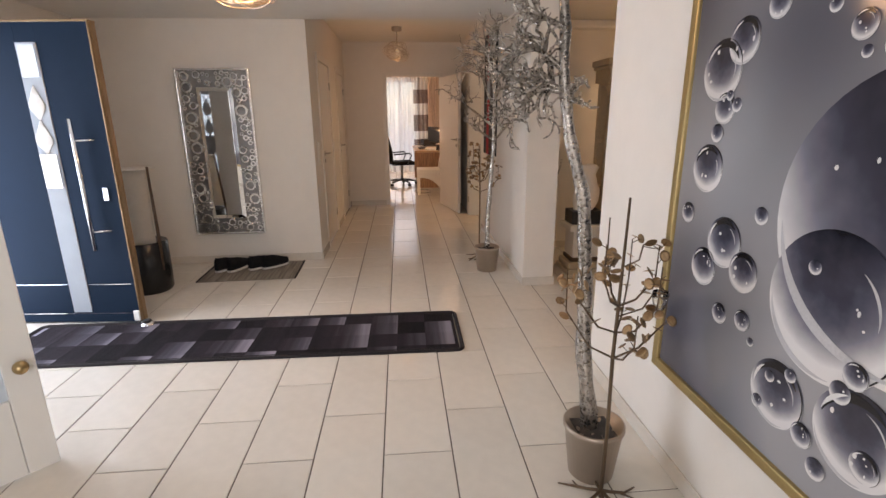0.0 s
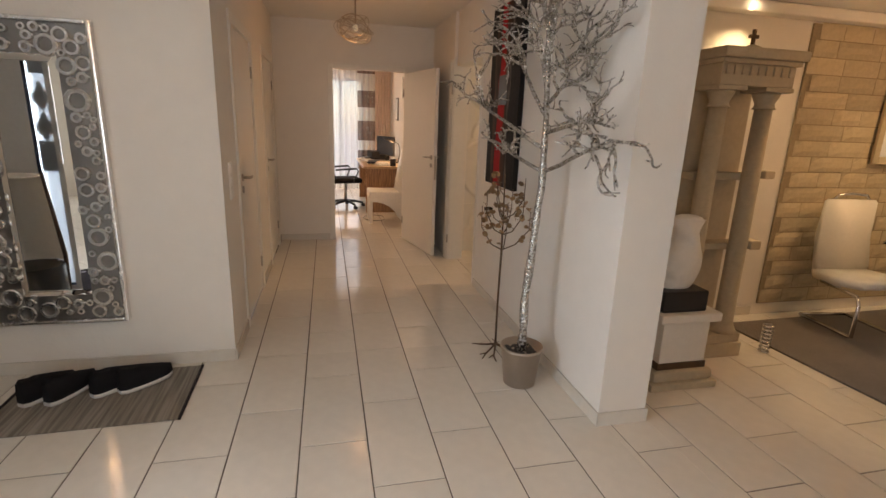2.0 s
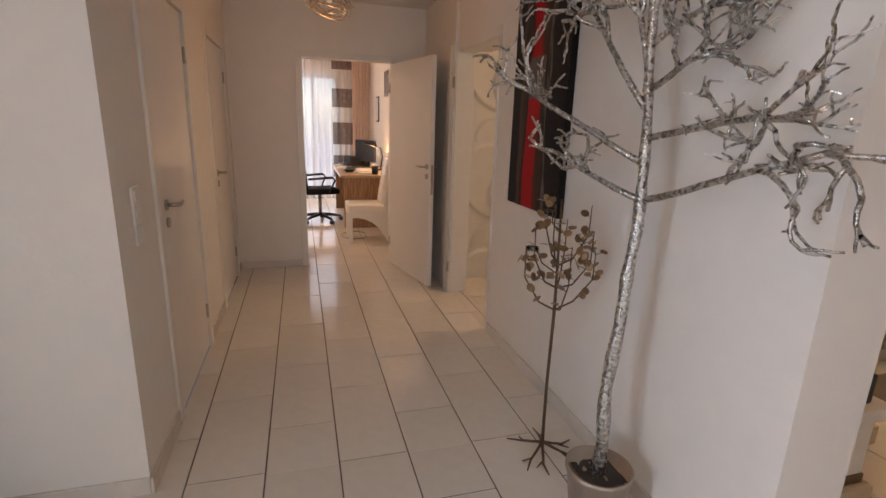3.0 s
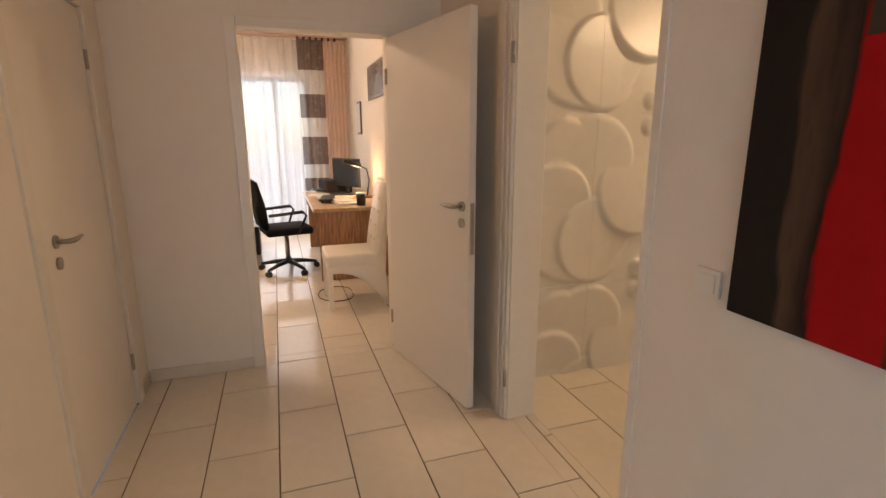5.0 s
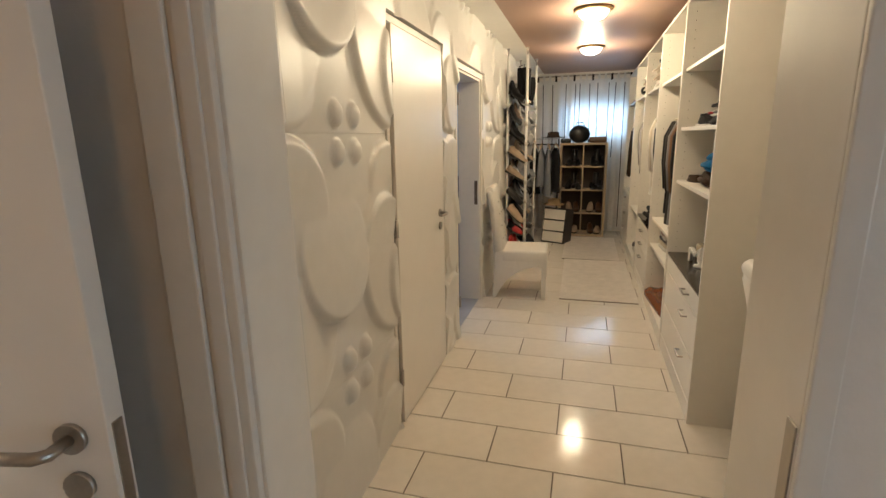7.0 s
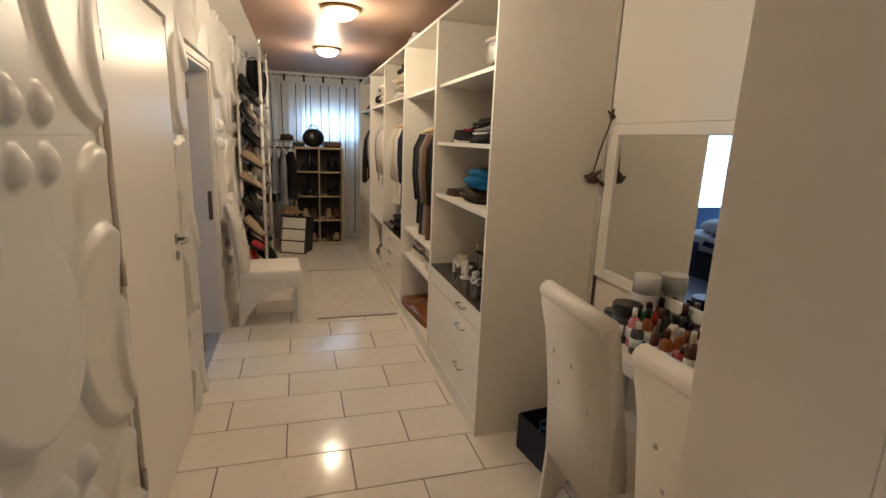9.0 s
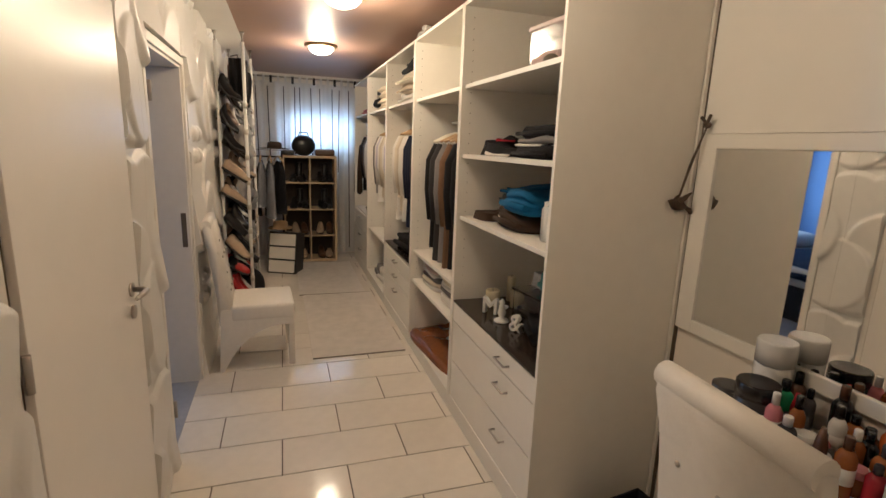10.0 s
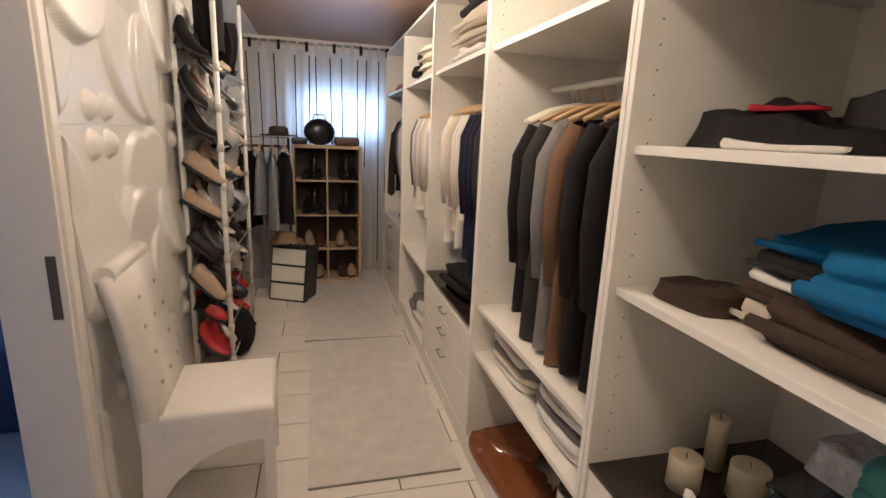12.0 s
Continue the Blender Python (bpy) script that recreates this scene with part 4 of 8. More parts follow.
def leaf_tree(at, rz, label, h0, h1, seed):
    rng = random.Random(seed)
    t = thing("metal_leaf_tree", at, rz, label, "candle tree", "metal leaf trees")
    part("stem", Shape().tube([(0, 0, 0.02), (0.004, 0, h0 * 0.5), (0, 0.003, h0), (0.01, 0, h1 - 0.04)], [0.008, 0.007, 0.007, 0.004], 8), STEM, t)
    for k in range(6):
        a = k * math.tau / 6 + rng.uniform(-0.3, 0.3)
        d = Vector((math.cos(a), math.sin(a), 0))
        side = Vector((-d.y, d.x, 0))
        s = Shape().tube([(0, 0, 0.05), d * 0.05 + Vector((0, 0, 0.03)), d * 0.11 + Vector((0, 0, 0.011)), d * 0.17 + side * 0.02 + Vector((0, 0, 0.006))], [0.007, 0.0065, 0.0055, 0.003], 6)
        s.tube([d * 0.09 + Vector((0, 0, 0.014)), d * 0.13 - side * 0.03 + Vector((0, 0, 0.006))], [0.005, 0.0025], 6)
        part("root_foot", s, STEM, t)
    n = 9
    for k in range(n):
        a = k * math.tau / n + rng.uniform(-0.25, 0.25)
        d = Vector((math.cos(a), math.sin(a), 0))
        z0 = h0 + (k % 3) * 0.10
        reach, rise = rng.uniform(0.12, 0.2) * (1 - (k % 3) * 0.15), rng.uniform(0.2, 0.32)
        pts = [Vector((0, 0, z0)), d * reach * 0.5 + Vector((0, 0, z0 + 0.03)), d * reach + Vector((0, 0, z0 + rise * 0.5)), d * reach * 1.02 + Vector((0, 0, z0 + rise))]
        s = Shape().tube(pts, [0.0042, 0.0038, 0.003, 0.002], 6)
        leaves = []
        for j in range(9):
            u = rng.uniform(0.35, 1.0) * 3
            i = min(int(u), 2)
            p = pts[i].lerp(pts[i + 1], u - i)
            tip = p + Vector((rng.uniform(-1, 1), rng.uniform(-1, 1), rng.uniform(-0.2, 1))).normalized() * 0.035
            s.tube([p, tip], [0.0016, 0.0012], 4)
            leaves.append(tip)
        b = part("branch", s, STEM, t)
        for tip in leaves:
            o = new("leaf", leaf_mesh)
            o.parent = b
            o.matrix_basis = pose(*tip, rng.uniform(-65, 65), rng.uniform(-65, 65), rng.uniform(0, 360))
    for d, z in (((0.075, -0.05, 0), h0 + 0.42), ((0.13, -0.06, 0), h0 + 0.24)):
        d = Vector(d)
        rim = [d + Vector((0.028 * math.cos(k * math.tau / 16), 0.028 * math.sin(k * math.tau / 16), z)) for k in range(16)]
        ring = part("candle_ring", Shape().tube(rim, 0.0018, 5, close=True).tube([(0, 0, z - 0.08), d * 0.6 + Vector((0, 0, z - 0.05)), d - d.normalized() * 0.028 + Vector((0, 0, z))], 0.003, 5), STEM, t)
    part("candle_cup", Shape().lathe([(0.018, z - 0.05), (0.0265, z - 0.01), (0.027, z + 0.012), (0.0255, z + 0.012), (0.0245, z - 0.01), (0.016, z - 0.046)], d, 18), CUP, ring, "small clear glass candle cup")
    return t


leaf_tree((0.68, 1.63, 0), 20, "bronze metal leaf tree with a glass candle cup", 0.62, 1.24, 3)
leaf_tree((0.74, 5.02, 0), 140, "bronze metal leaf tree on root-shaped feet by the wall", 0.70, 1.22, 8)

# ---- bubble picture ----
GOLD = mat("gold_frame", (0.46, 0.34, 0.15), 0.38, 0.75, vary=0.12, scale=12)


def print_material():
    m = mat("bubble_print_ground", (0.2, 0.2, 0.23), 0.12, vary=0.05, scale=1.0)
    nt = m.node_tree
    n, l = nt.nodes, nt.links
    tc, ns, ramp = n.new("ShaderNodeTexCoord"), n.new("ShaderNodeTexNoise"), n.new("ShaderNodeValToRGB")
    ns.inputs["Scale"].default_value, ns.inputs["Detail"].default_value = 1.3, 0
    e = ramp.color_ramp.elements
    e[0].position, e[0].color, e[1].position, e[1].color = 0.35, (0.10, 0.10, 0.125, 1), 0.7, (0.36, 0.36, 0.38, 1)
    l.new(tc.outputs["Object"], ns.inputs["Vector"])
    l.new(ns.outputs["Fac"], ramp.inputs["Fac"])
    l.new(ramp.outputs[0], n["Principled BSDF"].inputs["Base Color"])
    return m


def bubble_material():
    """The printed bubble: pale rim below, dark cap above, with blotches of printed light."""
    m = mat("bubble_print", (0.2, 0.2, 0.22), 0.12)
    nt = m.node_tree
    n, l = nt.nodes, nt.links
    tc, sep, ln, ns = n.new("ShaderNodeTexCoord"), n.new("ShaderNodeSeparateXYZ"), n.new("ShaderNodeVectorMath"), n.new("ShaderNodeTexNoise")
    ln.operation = "LENGTH"
    ns.inputs["Scale"].default_value, ns.inputs["Detail"].default_value = 2.6, 3
    info, addv = n.new("ShaderNodeObjectInfo"), n.new("ShaderNodeVectorMath")
    l.new(tc.outputs["Object"], sep.inputs[0])
    l.new(tc.outputs["Object"], ln.inputs[0])
    l.new(tc.outputs["Object"], addv.inputs[0])
    sc = n.new("ShaderNodeMath")
    sc.operation = "MULTIPLY"
    sc.inputs[1].default_value = 40
    l.new(info.outputs["Random"], sc.inputs[0])
    l.new(sc.outputs[0], addv.inputs[1])
    l.new(addv.outputs[0], ns.inputs["Vector"])
    g = n.new("ShaderNodeMath")
    g.operation = "MULTIPLY_ADD"
    g.inputs[1].default_value, g.inputs[2].default_value = -0.32, 0.36
    l.new(sep.outputs["Z"], g.inputs[0])
    r2 = n.new("ShaderNodeMath")
    r2.operation = "POWER"
    r2.inputs[1].default_value = 3
    l.new(ln.outputs["Value"], r2.inputs[0])
    r3 = n.new("ShaderNodeMath")
    r3.operation = "MULTIPLY"
    l.new(r2.outputs[0], r3.inputs[0])
    l.new(g.outputs[0], r3.inputs[1])
    a = n.new("ShaderNodeMath")
    a.operation = "MULTIPLY_ADD"
    a.inputs[1].default_value = 0.16
    l.new(ns.outputs["Fac"], a.inputs[0])
    l.new(r3.outputs[0], a.inputs[2])
    b2 = n.new("ShaderNodeMath")
    l.new(a.outputs[0], b2.inputs[0])
    s2 = n.new("ShaderNodeMath")
    s2.operation = "MULTIPLY"
    s2.inputs[1].default_value = 0.5
    l.new(g.outputs[0], s2.inputs[0])
    l.new(s2.outputs[0], b2.inputs[1])
    ramp = n.new("ShaderNodeValToRGB")
    e = ramp.color_ramp.elements
    e[0].position, e[0].color, e[1].position, e[1].color = 0.16, (0.012, 0.012, 0.018, 1), 0.82, (0.78, 0.77, 0.77, 1)
    for p, c in ((0.30, (0.055, 0.057, 0.085, 1)), (0.46, (0.20, 0.20, 0.25, 1))):
        e.new(p).color = c
    l.new(b2.outputs[0], ramp.inputs["Fac"])
    l.new(ramp.outputs[0], n["Principled BSDF"].inputs["Base Color"])
    return m


SPOT = mat("print_white", (0.8, 0.8, 0.8), 0.15, vary=0.02)
pic = thing("bubble_picture", (1.028, 0, 0), 0, "large framed picture of grey bubbles in a gold frame", "picture")
part("print", box((-0.022, -0.45, 0.47), (-0.002, 1.90, 2.08)), print_material(), pic, "grey printed panel")
for lo, hi in (((-0.036, 1.885, 0.43), (-0.001, 1.925, 2.12)), ((-0.036, -0.49, 0.43), (-0.001, 1.884, 0.47)), ((-0.036, -0.49, 2.08), (-0.001, 1.884, 2.12)), ((-0.036, -0.49, 0.471), (-0.001, -0.45, 2.079))):
    part("frame_bar", box(lo, hi, 0.006), GOLD, pic, "gold painted frame bar")
BUB = bubble_material()
disc = Shape().lathe([(1.0, -0.5), (1.0, 0.5)], (0, 0, 0), 48, m=pose(0, 0, 0, 0, 90, 0)).mesh("bubble", BUB)
dot = Shape().lathe([(1.0, -0.5), (1.0, 0.5)], (0, 0, 0), 12, m=pose(0, 0, 0, 0, 90, 0)).mesh("glint", SPOT)


def arc_mesh(name, material, a0, a1, r0, r1, n=20):
    """A flat crescent that thins out towards both ends."""
    s = Shape()
    rows = []
    for k in range(n + 1):
        a, w = radians(a0 + (a1 - a0) * k / n), math.sin(math.pi * k / n)
        mid, half = (r0 + r1) / 2, (r1 - r0) / 2 * (0.08 + 0.92 * w)
        rows.append([s.bm.verts.new((d, q * math.cos(a), q * math.sin(a))) for d in (0.5, -0.5) for q in (mid - half, mid + half)])
    for p, q in zip(rows, rows[1:]):
        for i, j in ((0, 1), (1, 3), (3, 2), (2, 0)):
            s.bm.faces.new((p[i], p[j], q[j], q[i]))
    bmesh.ops.recalc_face_normals(s.bm, faces=s.bm.faces[:])
    return s.mesh(name, material)


PRINTDARK, PRINTPALE = mat("print_black", (0.012, 0.012, 0.016), 0.15, vary=0.2), mat("print_pale_grey", (0.55, 0.55, 0.57), 0.15, vary=0.15, scale=8)
arcs = [arc_mesh("printed_rim", PRINTDARK, 95, 215, 0.965, 1.0), arc_mesh("printed_rim", PRINTPALE, 235, 330, 0.90, 0.985), arc_mesh("printed_glint", SPOT, 20, 75, 0.80, 0.90), arc_mesh("printed_glint", PRINTPALE, 120, 180, 0.66, 0.70), arc_mesh("printed_shade", PRINTDARK, 30, 150, 0.72, 0.93)]
rb = random.Random(2)
layer = 0
for y, z, r in ((1.02, 1.22, 0.36), (1.16, 0.99, 0.20), (1.72, 1.60, 0.098), (1.63, 1.68, 0.07), (1.68, 1.48, 0.05), (1.73, 1.28, 0.082), (1.59, 1.05, 0.085), (1.48, 0.98, 0.065), (1.68, 0.94, 0.068), (1.81, 1.11, 0.038), (1.44, 1.17, 0.027), (1.56, 0.81, 0.036),
                (1.45, 0.83, 0.034), (1.40, 0.78, 0.014), (1.27, 0.68, 0.10), (1.02, 0.71, 0.12), (1.50, 1.76, 0.042), (1.22, 1.66, 0.035), (1.31, 1.72, 0.02), (1.12, 1.80, 0.05), (1.13, 1.61, 0.03), (1.20, 1.60, 0.015), (0.55, 1.0, 0.22), (0.3, 1.4, 0.12), (0.0, 0.9, 0.2), (0.62, 1.7, 0.09), (1.62, 1.49, 0.022), (1.66, 1.52, 0.016), (1.70, 1.40, 0.03), (1.30, 0.72, 0.018), (1.23, 0.76, 0.02), (1.33, 0.62, 0.022), (1.08, 0.80, 0.03), (1.16, 0.62, 0.035), (0.98, 0.66, 0.04), (1.10, 0.56, 0.03), (1.22, 1.08, 0.02), (1.05, 0.86, 0.035)):
    layer += 1
    ob = new("bubble", disc)
    ob.parent = pic
    ob.matrix_basis = Matrix.Translation((-0.0225 - layer * 0.0001, y, z)) @ Matrix.Diagonal((0.001, r, r, 1))
    for k, am in enumerate(arcs):
        if r > 0.03 and (k not in (2, 4) or r < 0.15):
            g3 = new(am.name.split(".")[0], am)
            g3.parent = pic
            g3.matrix_basis = Matrix.Translation((-0.0244 - layer * 0.0001 - k * 0.0002 + (0.0012 if k == 4 else 0), y, z)) @ Matrix.Rotation(radians(rb.uniform(-25, 25)), 4, "X") @ Matrix.Diagonal((0.0002, r, r, 1))
    for k in range(3 if r > 0.03 else 1):
        a = rb.uniform(0, math.tau)
        q = r * rb.uniform(0.3, 0.7)
        gs = min(1, 0.07 / r)
        g2 = new("glint", dot)
        g2.parent = pic
        g2.matrix_basis = Matrix.Translation((-0.0262 - layer * 0.0001, y + q * math.cos(a), z + q * math.sin(a))) @ Matrix.Diagonal((0.0006, gs * r * rb.uniform(0.04, 0.10), gs * r * rb.uniform(0.05, 0.12), 1))

# ---- red and black painting ----


def painting_material():
    m = mat("red_black_paint", (0.1, 0.01, 0.01), 0.7, spec=0.2)
    nt = m.node_tree
    n, l = nt.nodes, nt.links
    tc, sep, ns, ad, ramp = n.new("ShaderNodeTexCoord"), n.new("ShaderNodeSeparateXYZ"), n.new("ShaderNodeTexNoise"), n.new("ShaderNodeMath"), n.new("ShaderNodeValToRGB")
    mp = n.new("ShaderNodeMapping")
    mp.inputs["Scale"].default_value = (1, 9, 1.6)
    ns.inputs["Scale"].default_value, ns.inputs["Detail"].default_value = 1.6, 4
    l.new(tc.outputs["Object"], mp.inputs["Vector"])
    l.new(mp.outputs[0], ns.inputs["Vector"])
    l.new(tc.outputs["Object"], sep.inputs[0])
    m2 = n.new("ShaderNodeMath")
    m2.operation = "MULTIPLY_ADD"
    m2.inputs[1].default_value, m2.inputs[2].default_value = 0.3, -0.15
    l.new(ns.outputs["Fac"], m2.inputs[0])
    mr = n.new("ShaderNodeMapRange")
    mr.inputs["From Min"].default_value, mr.inputs["From Max"].default_value = -0.31, 0.31
    l.new(sep.outputs["Y"], mr.inputs["Value"])
    l.new(mr.outputs[0], ad.inputs[0])
    l.new(m2.outputs[0], ad.inputs[1])
    ramp.color_ramp.interpolation = "LINEAR"
    e = ramp.color_ramp.elements
    e[0].position, e[0].color, e[1].position, e[1].color = 0.0, (0.012, 0.01, 0.009, 1), 1.0, (0.014, 0.01, 0.009, 1)
    for p, c in ((0.27, (0.016, 0.012, 0.01, 1)), (0.30, (0.14, 0.11, 0.09, 1)), (0.34, (0.03, 0.02, 0.016, 1)), (0.44, (0.09, 0.03, 0.012, 1)), (0.48, (0.42, 0.006, 0.008, 1)), (0.66, (0.38, 0.004, 0.006, 1)), (0.70, (0.02, 0.012, 0.01, 1)), (0.80, (0.09, 0.05, 0.03, 1)), (0.84, (0.015, 0.012, 0.01, 1))):
        e.new(p).color = c
    l.new(ad.outputs[0], ramp.inputs["Fac"])
    l.new(ramp.outputs[0], n["Principled BSDF"].inputs["Base Color"])
    return m


pa = thing("striped_painting", (X_P - 0.002, 5.75, 1.665), 0, "tall abstract painting in black and red stripes", "painting")
part("canvas", box((-0.036, -0.315, -0.65), (0, 0.315, 0.65), 0.004), painting_material(), pa)
part("canvas_block", box((-0.0385, -0.08, -0.05), (-0.0365, 0.10, 0.16), 0.0005), mat("black_paint_patch", (0.015, 0.012, 0.011), 0.4, vary=0.3, scale=8), pa)

# ---- wire lamps ----
WIRE = mat("silver_wire", (0.45, 0.38, 0.30), 0.3, 0.9, vary=0.1, scale=20)
BULB = glow("lit_bulb", (1.0, 0.78, 0.48), 14)
BULB_DIM = mat("clear_bulb", (0.55, 0.45, 0.34), 0.1, 0.3, vary=0.05)


def wire_lamp(at, drop, r, lit, label, seed, flat=0.75, glowing=BULB):
    rng = random.Random(seed)
    t = thing("wire_ceiling_lamp", at, 0, label, "ceiling lamp")
    part("canopy", Shape().lathe([(0.065, -0.002), (0.065, -0.045), (0.05, -0.055), (0.01, -0.057)], (0, 0, 0), 24), WIRE, t)
    part("rod", Shape().tube([(0, 0, -0.05), (0, 0, -drop + 0.03)], 0.007, 8), WIRE, t)
    s = Shape()
    for k in range(13):
        ax = Vector((rng.uniform(-1, 1), rng.uniform(-1, 1), rng.uniform(-1, 1))).normalized()
        u = ax.orthogonal().normalized()
        v = ax.cross(u)
        rr_, off = r * rng.uniform(0.75, 1.0), ax * r * rng.uniform(-0.3, 0.3)
        pts = []
        for j in range(22):
            a = j * math.tau / 22
            p = off + (u * math.cos(a) + v * math.sin(a)) * rr_ * (1 + 0.06 * math.sin(3 * a + k))
            pts.append((p.x, p.y, p.z * flat - drop))
        s.tube(pts, 0.0026, 5, close=True)
    part("wire_shade", s, WIRE, t, "loose shade of bent silver wire")["kind"] = "stuff"
    for x, y in (lit if lit else [(0, 0)]):
        part("bulb", Shape().ball((x, y, -drop), 0.022 if lit else 0.034, sz=1.25, n=14), glowing if lit else BULB_DIM, t)
    return t


wire_lamp((-0.06, 6.94, CORR_H), 0.29, 0.175, [(0.0, 0.0)], "dimly lit wire ball lamp below the corridor ceiling", 6, 0.75, glow("weak_bulb", (1.0, 0.70, 0.40), 0.35))
wire_lamp((-0.85, 3.02, HALL_H), 0.20, 0.21, [(0.12, -0.05), (-0.12, -0.06), (0.02, 0.13)], "lit wire chandelier with small bulbs in the hall", 7, 0.55)
lamp("chandelier_light", "POINT", pose(-0.85, 3.02, HALL_H - 0.2), 12, WARM, 0.12)
# the second lamp is added orange fill for spill from closet and office
lamp("corridor_warm_fill", "POINT", pose(-0.06, 6.94, CORR_H - 0.52), 2.5, (1.0, 0.50, 0.19), 0.08)

# ---- dining room seen past the pillar ----
STONE = mat("sand_stone", (0.52, 0.43, 0.29), 0.8, vary=0.14, scale=7, bump=0.6, bump_scale=30, rnd=0.6)
CAST = mat("cast_stone", (0.50, 0.42, 0.30), 0.7, vary=0.12, scale=6, bump=0.4, bump_scale=50)
GYPSUM = mat("white_gypsum", (0.78, 0.74, 0.68), 0.6, vary=0.05, scale=8)
DARKRUG = mat("dark_grey_rug", (0.12, 0.095, 0.075), 0.95, vary=0.3, scale=12, bump=0.8, bump_scale=150, sheen=0.3)

# stone portal with two columns
po = thing("stone_portal_shelf", (2.12, 4.86, 0), 0, "sand coloured stone portal shelf with two columns", "shelf")
part("base", box((-0.262, -0.180, 0), (0.262, 0.150, 0.10), 0.008).box((-0.249, -0.165, 0.10), (0.249, 0.143, 0.16), 0.006), CAST, po)
for x in (-0.165, 0.165):
    c = part("column", Shape().lathe([(0.095, 0.16), (0.076, 0.19), (0.067, 0.21), (0.059, 0.24), (0.056, 0.9), (0.050, 1.62)], (x, -0.09, 0), 24), CAST, po)
    part("capital", Shape().lathe([(0.067, 1.62), (0.057, 1.635), (0.053, 1.65), (0.076, 1.70), (0.080, 1.715)], (x, -0.09, 0), 20).box((x - 0.10, -0.185, 1.715), (x + 0.10, 0.01, 1.74), 0.004), CAST, c)
part("back_panel", box((-0.225, 0.075, 0.16), (0.225, 0.135, 1.74), 0.006), CAST, po)
part("entablature", box((-0.256, -0.180, 1.741), (0.256, 0.150, 1.86), 0.006).box((-0.274, -0.203, 1.86), (0.274, 0.165, 1.885), 0.005), CAST, po)
part("cornice", box((-0.293, -0.232, 1.886), (0.293, 0.173, 1.945), 0.015), CAST, po, "stepped stone cornice")
for k in range(9):
    part("dentil", box((-0.235 + k * 0.055, -0.191, 1.80), (-0.21 + k * 0.055, -0.181, 1.85), 0.002), CAST, po)
for z in (0.72, 1.18):
    part("ledge", box((-0.221, -0.045, z), (0.230, 0.074, z + 0.045), 0.005), CAST, po)
part("wing_ledge", box((0.215, -0.150, 0.74), (0.293, -0.045, 0.80), 0.01), CAST, po)
part("wing_ledge", box((0.215, -0.150, 1.20), (0.293, -0.045, 1.25), 0.01), CAST, po)
cr = thing("cross_ornament", (2.13, 4.78, 1.946), 0, "small dark cross ornament on the portal", "ornament")
part("foot", Shape().lathe([(0.06, 0), (0.05, 0.02), (0.02, 0.035)], (0, 0, 0), 14), CAST, cr)
part("cross", box((-0.01, -0.008, 0.03), (0.01, 0.008, 0.12), 0.003).box((-0.032, -0.008, 0.07), (0.032, 0.008, 0.09), 0.003), STEM, cr)
sp = Shape()
for k in range(8):
    sp.tube([(0.03 * math.cos(j * math.tau / 14), 0.03 * math.sin(j * math.tau / 14), 0.012 + k * 0.027) for j in range(14)], 0.007, 6, close=True)
single("spiral_stand", sp, CHROME, (2.60, 4.70, 0.0), 0, "small chrome spiral stand on the floor", "ornament")

# bust on its pedestal
pe = thing("pedestal", (1.68, 4.52, 0), 0, "cream stone pedestal with a moulded foot", "pedestal")
part("foot", box((-0.22, -0.17, 0), (0.22, 0.17, 0.045), 0.006).box((-0.20, -0.15, 0.045), (0.20, 0.15, 0.11), 0.02), CAST, pe)
part("band", box((-0.165, -0.12, 0.111), (0.165, 0.12, 0.15), 0.004), STEM, pe, "dark brown band")
part("shaft", box((-0.155, -0.115, 0.151), (0.155, 0.115, 0.41), 0.006), GYPSUM, pe)
part("top", box((-0.20, -0.15, 0.411), (0.20, 0.15, 0.465), 0.012), GYPSUM, pe)
single("black_block", box((-0.145, -0.11, 0), (0.145, 0.11, 0.125), 0.01), BLACK, (1.65, 4.52, 0.466), 0, "polished black stone block on the pedestal", "plinth")
tor = Shape()


def torso(u, v):
    a = u * math.tau
    w = 0.085 + 0.035 * math.sin(v * math.pi * 1.6 + 0.3) + 0.02 * v
    d = 0.06 + 0.02 * math.sin(v * math.pi)
    p = Vector((w * math.cos(a) + 0.03 * math.sin(v * 3), d * math.sin(a), v * 0.40))
    return p + Vector((1, 1, 0.5)) * 0.016 * noise.noise(p * 14) + Vector((0.05 * max(0, v - 0.8) * 5 * (1 if math.cos(a) > 0 else -0.3), 0, 0))


tor.grid(28, 20, torso).ball((0.02, 0, 0.395), 0.09, 1.1, 0.7, 0.35)
single("torso_statue", tor, GYPSUM, (1.64, 4.52, 0.592), 0, "white gypsum torso statue on a black block", "statue")
dg = thing("dry_twigs", (1.46, 4.93, 0), 0, "bundle of dry brown twigs in a slim vase", "dried plant")
part("vase", Shape().lathe([(0.04, 0), (0.06, 0.1), (0.05, 0.4), (0.03, 0.55), (0.035, 0.56)], (0, 0, 0), 16), CAST, dg)
rg = random.Random(9)
tw = Shape()
for k in range(16):
    a = rg.uniform(0, math.tau)
    tw.tube([(0, 0, 0.5), (0.05 * math.cos(a), 0.05 * math.sin(a), 0.85), (rg.uniform(0.05, 0.14) * math.cos(a), rg.uniform(0.05, 0.14) * math.sin(a), rg.uniform(1.0, 1.25))], [0.003, 0.0025, 0.0012], 4)
part("twig_bundle", tw, STEM, dg)
single("red_box", box((-0.03, -0.05, 0), (0.03, 0.05, 0.17), 0.006), mat("red_plastic", (0.55, 0.03, 0.06), 0.4, vary=0.05), (1.93, 4.60, 0), 5, "small bright red box on the floor", "box")

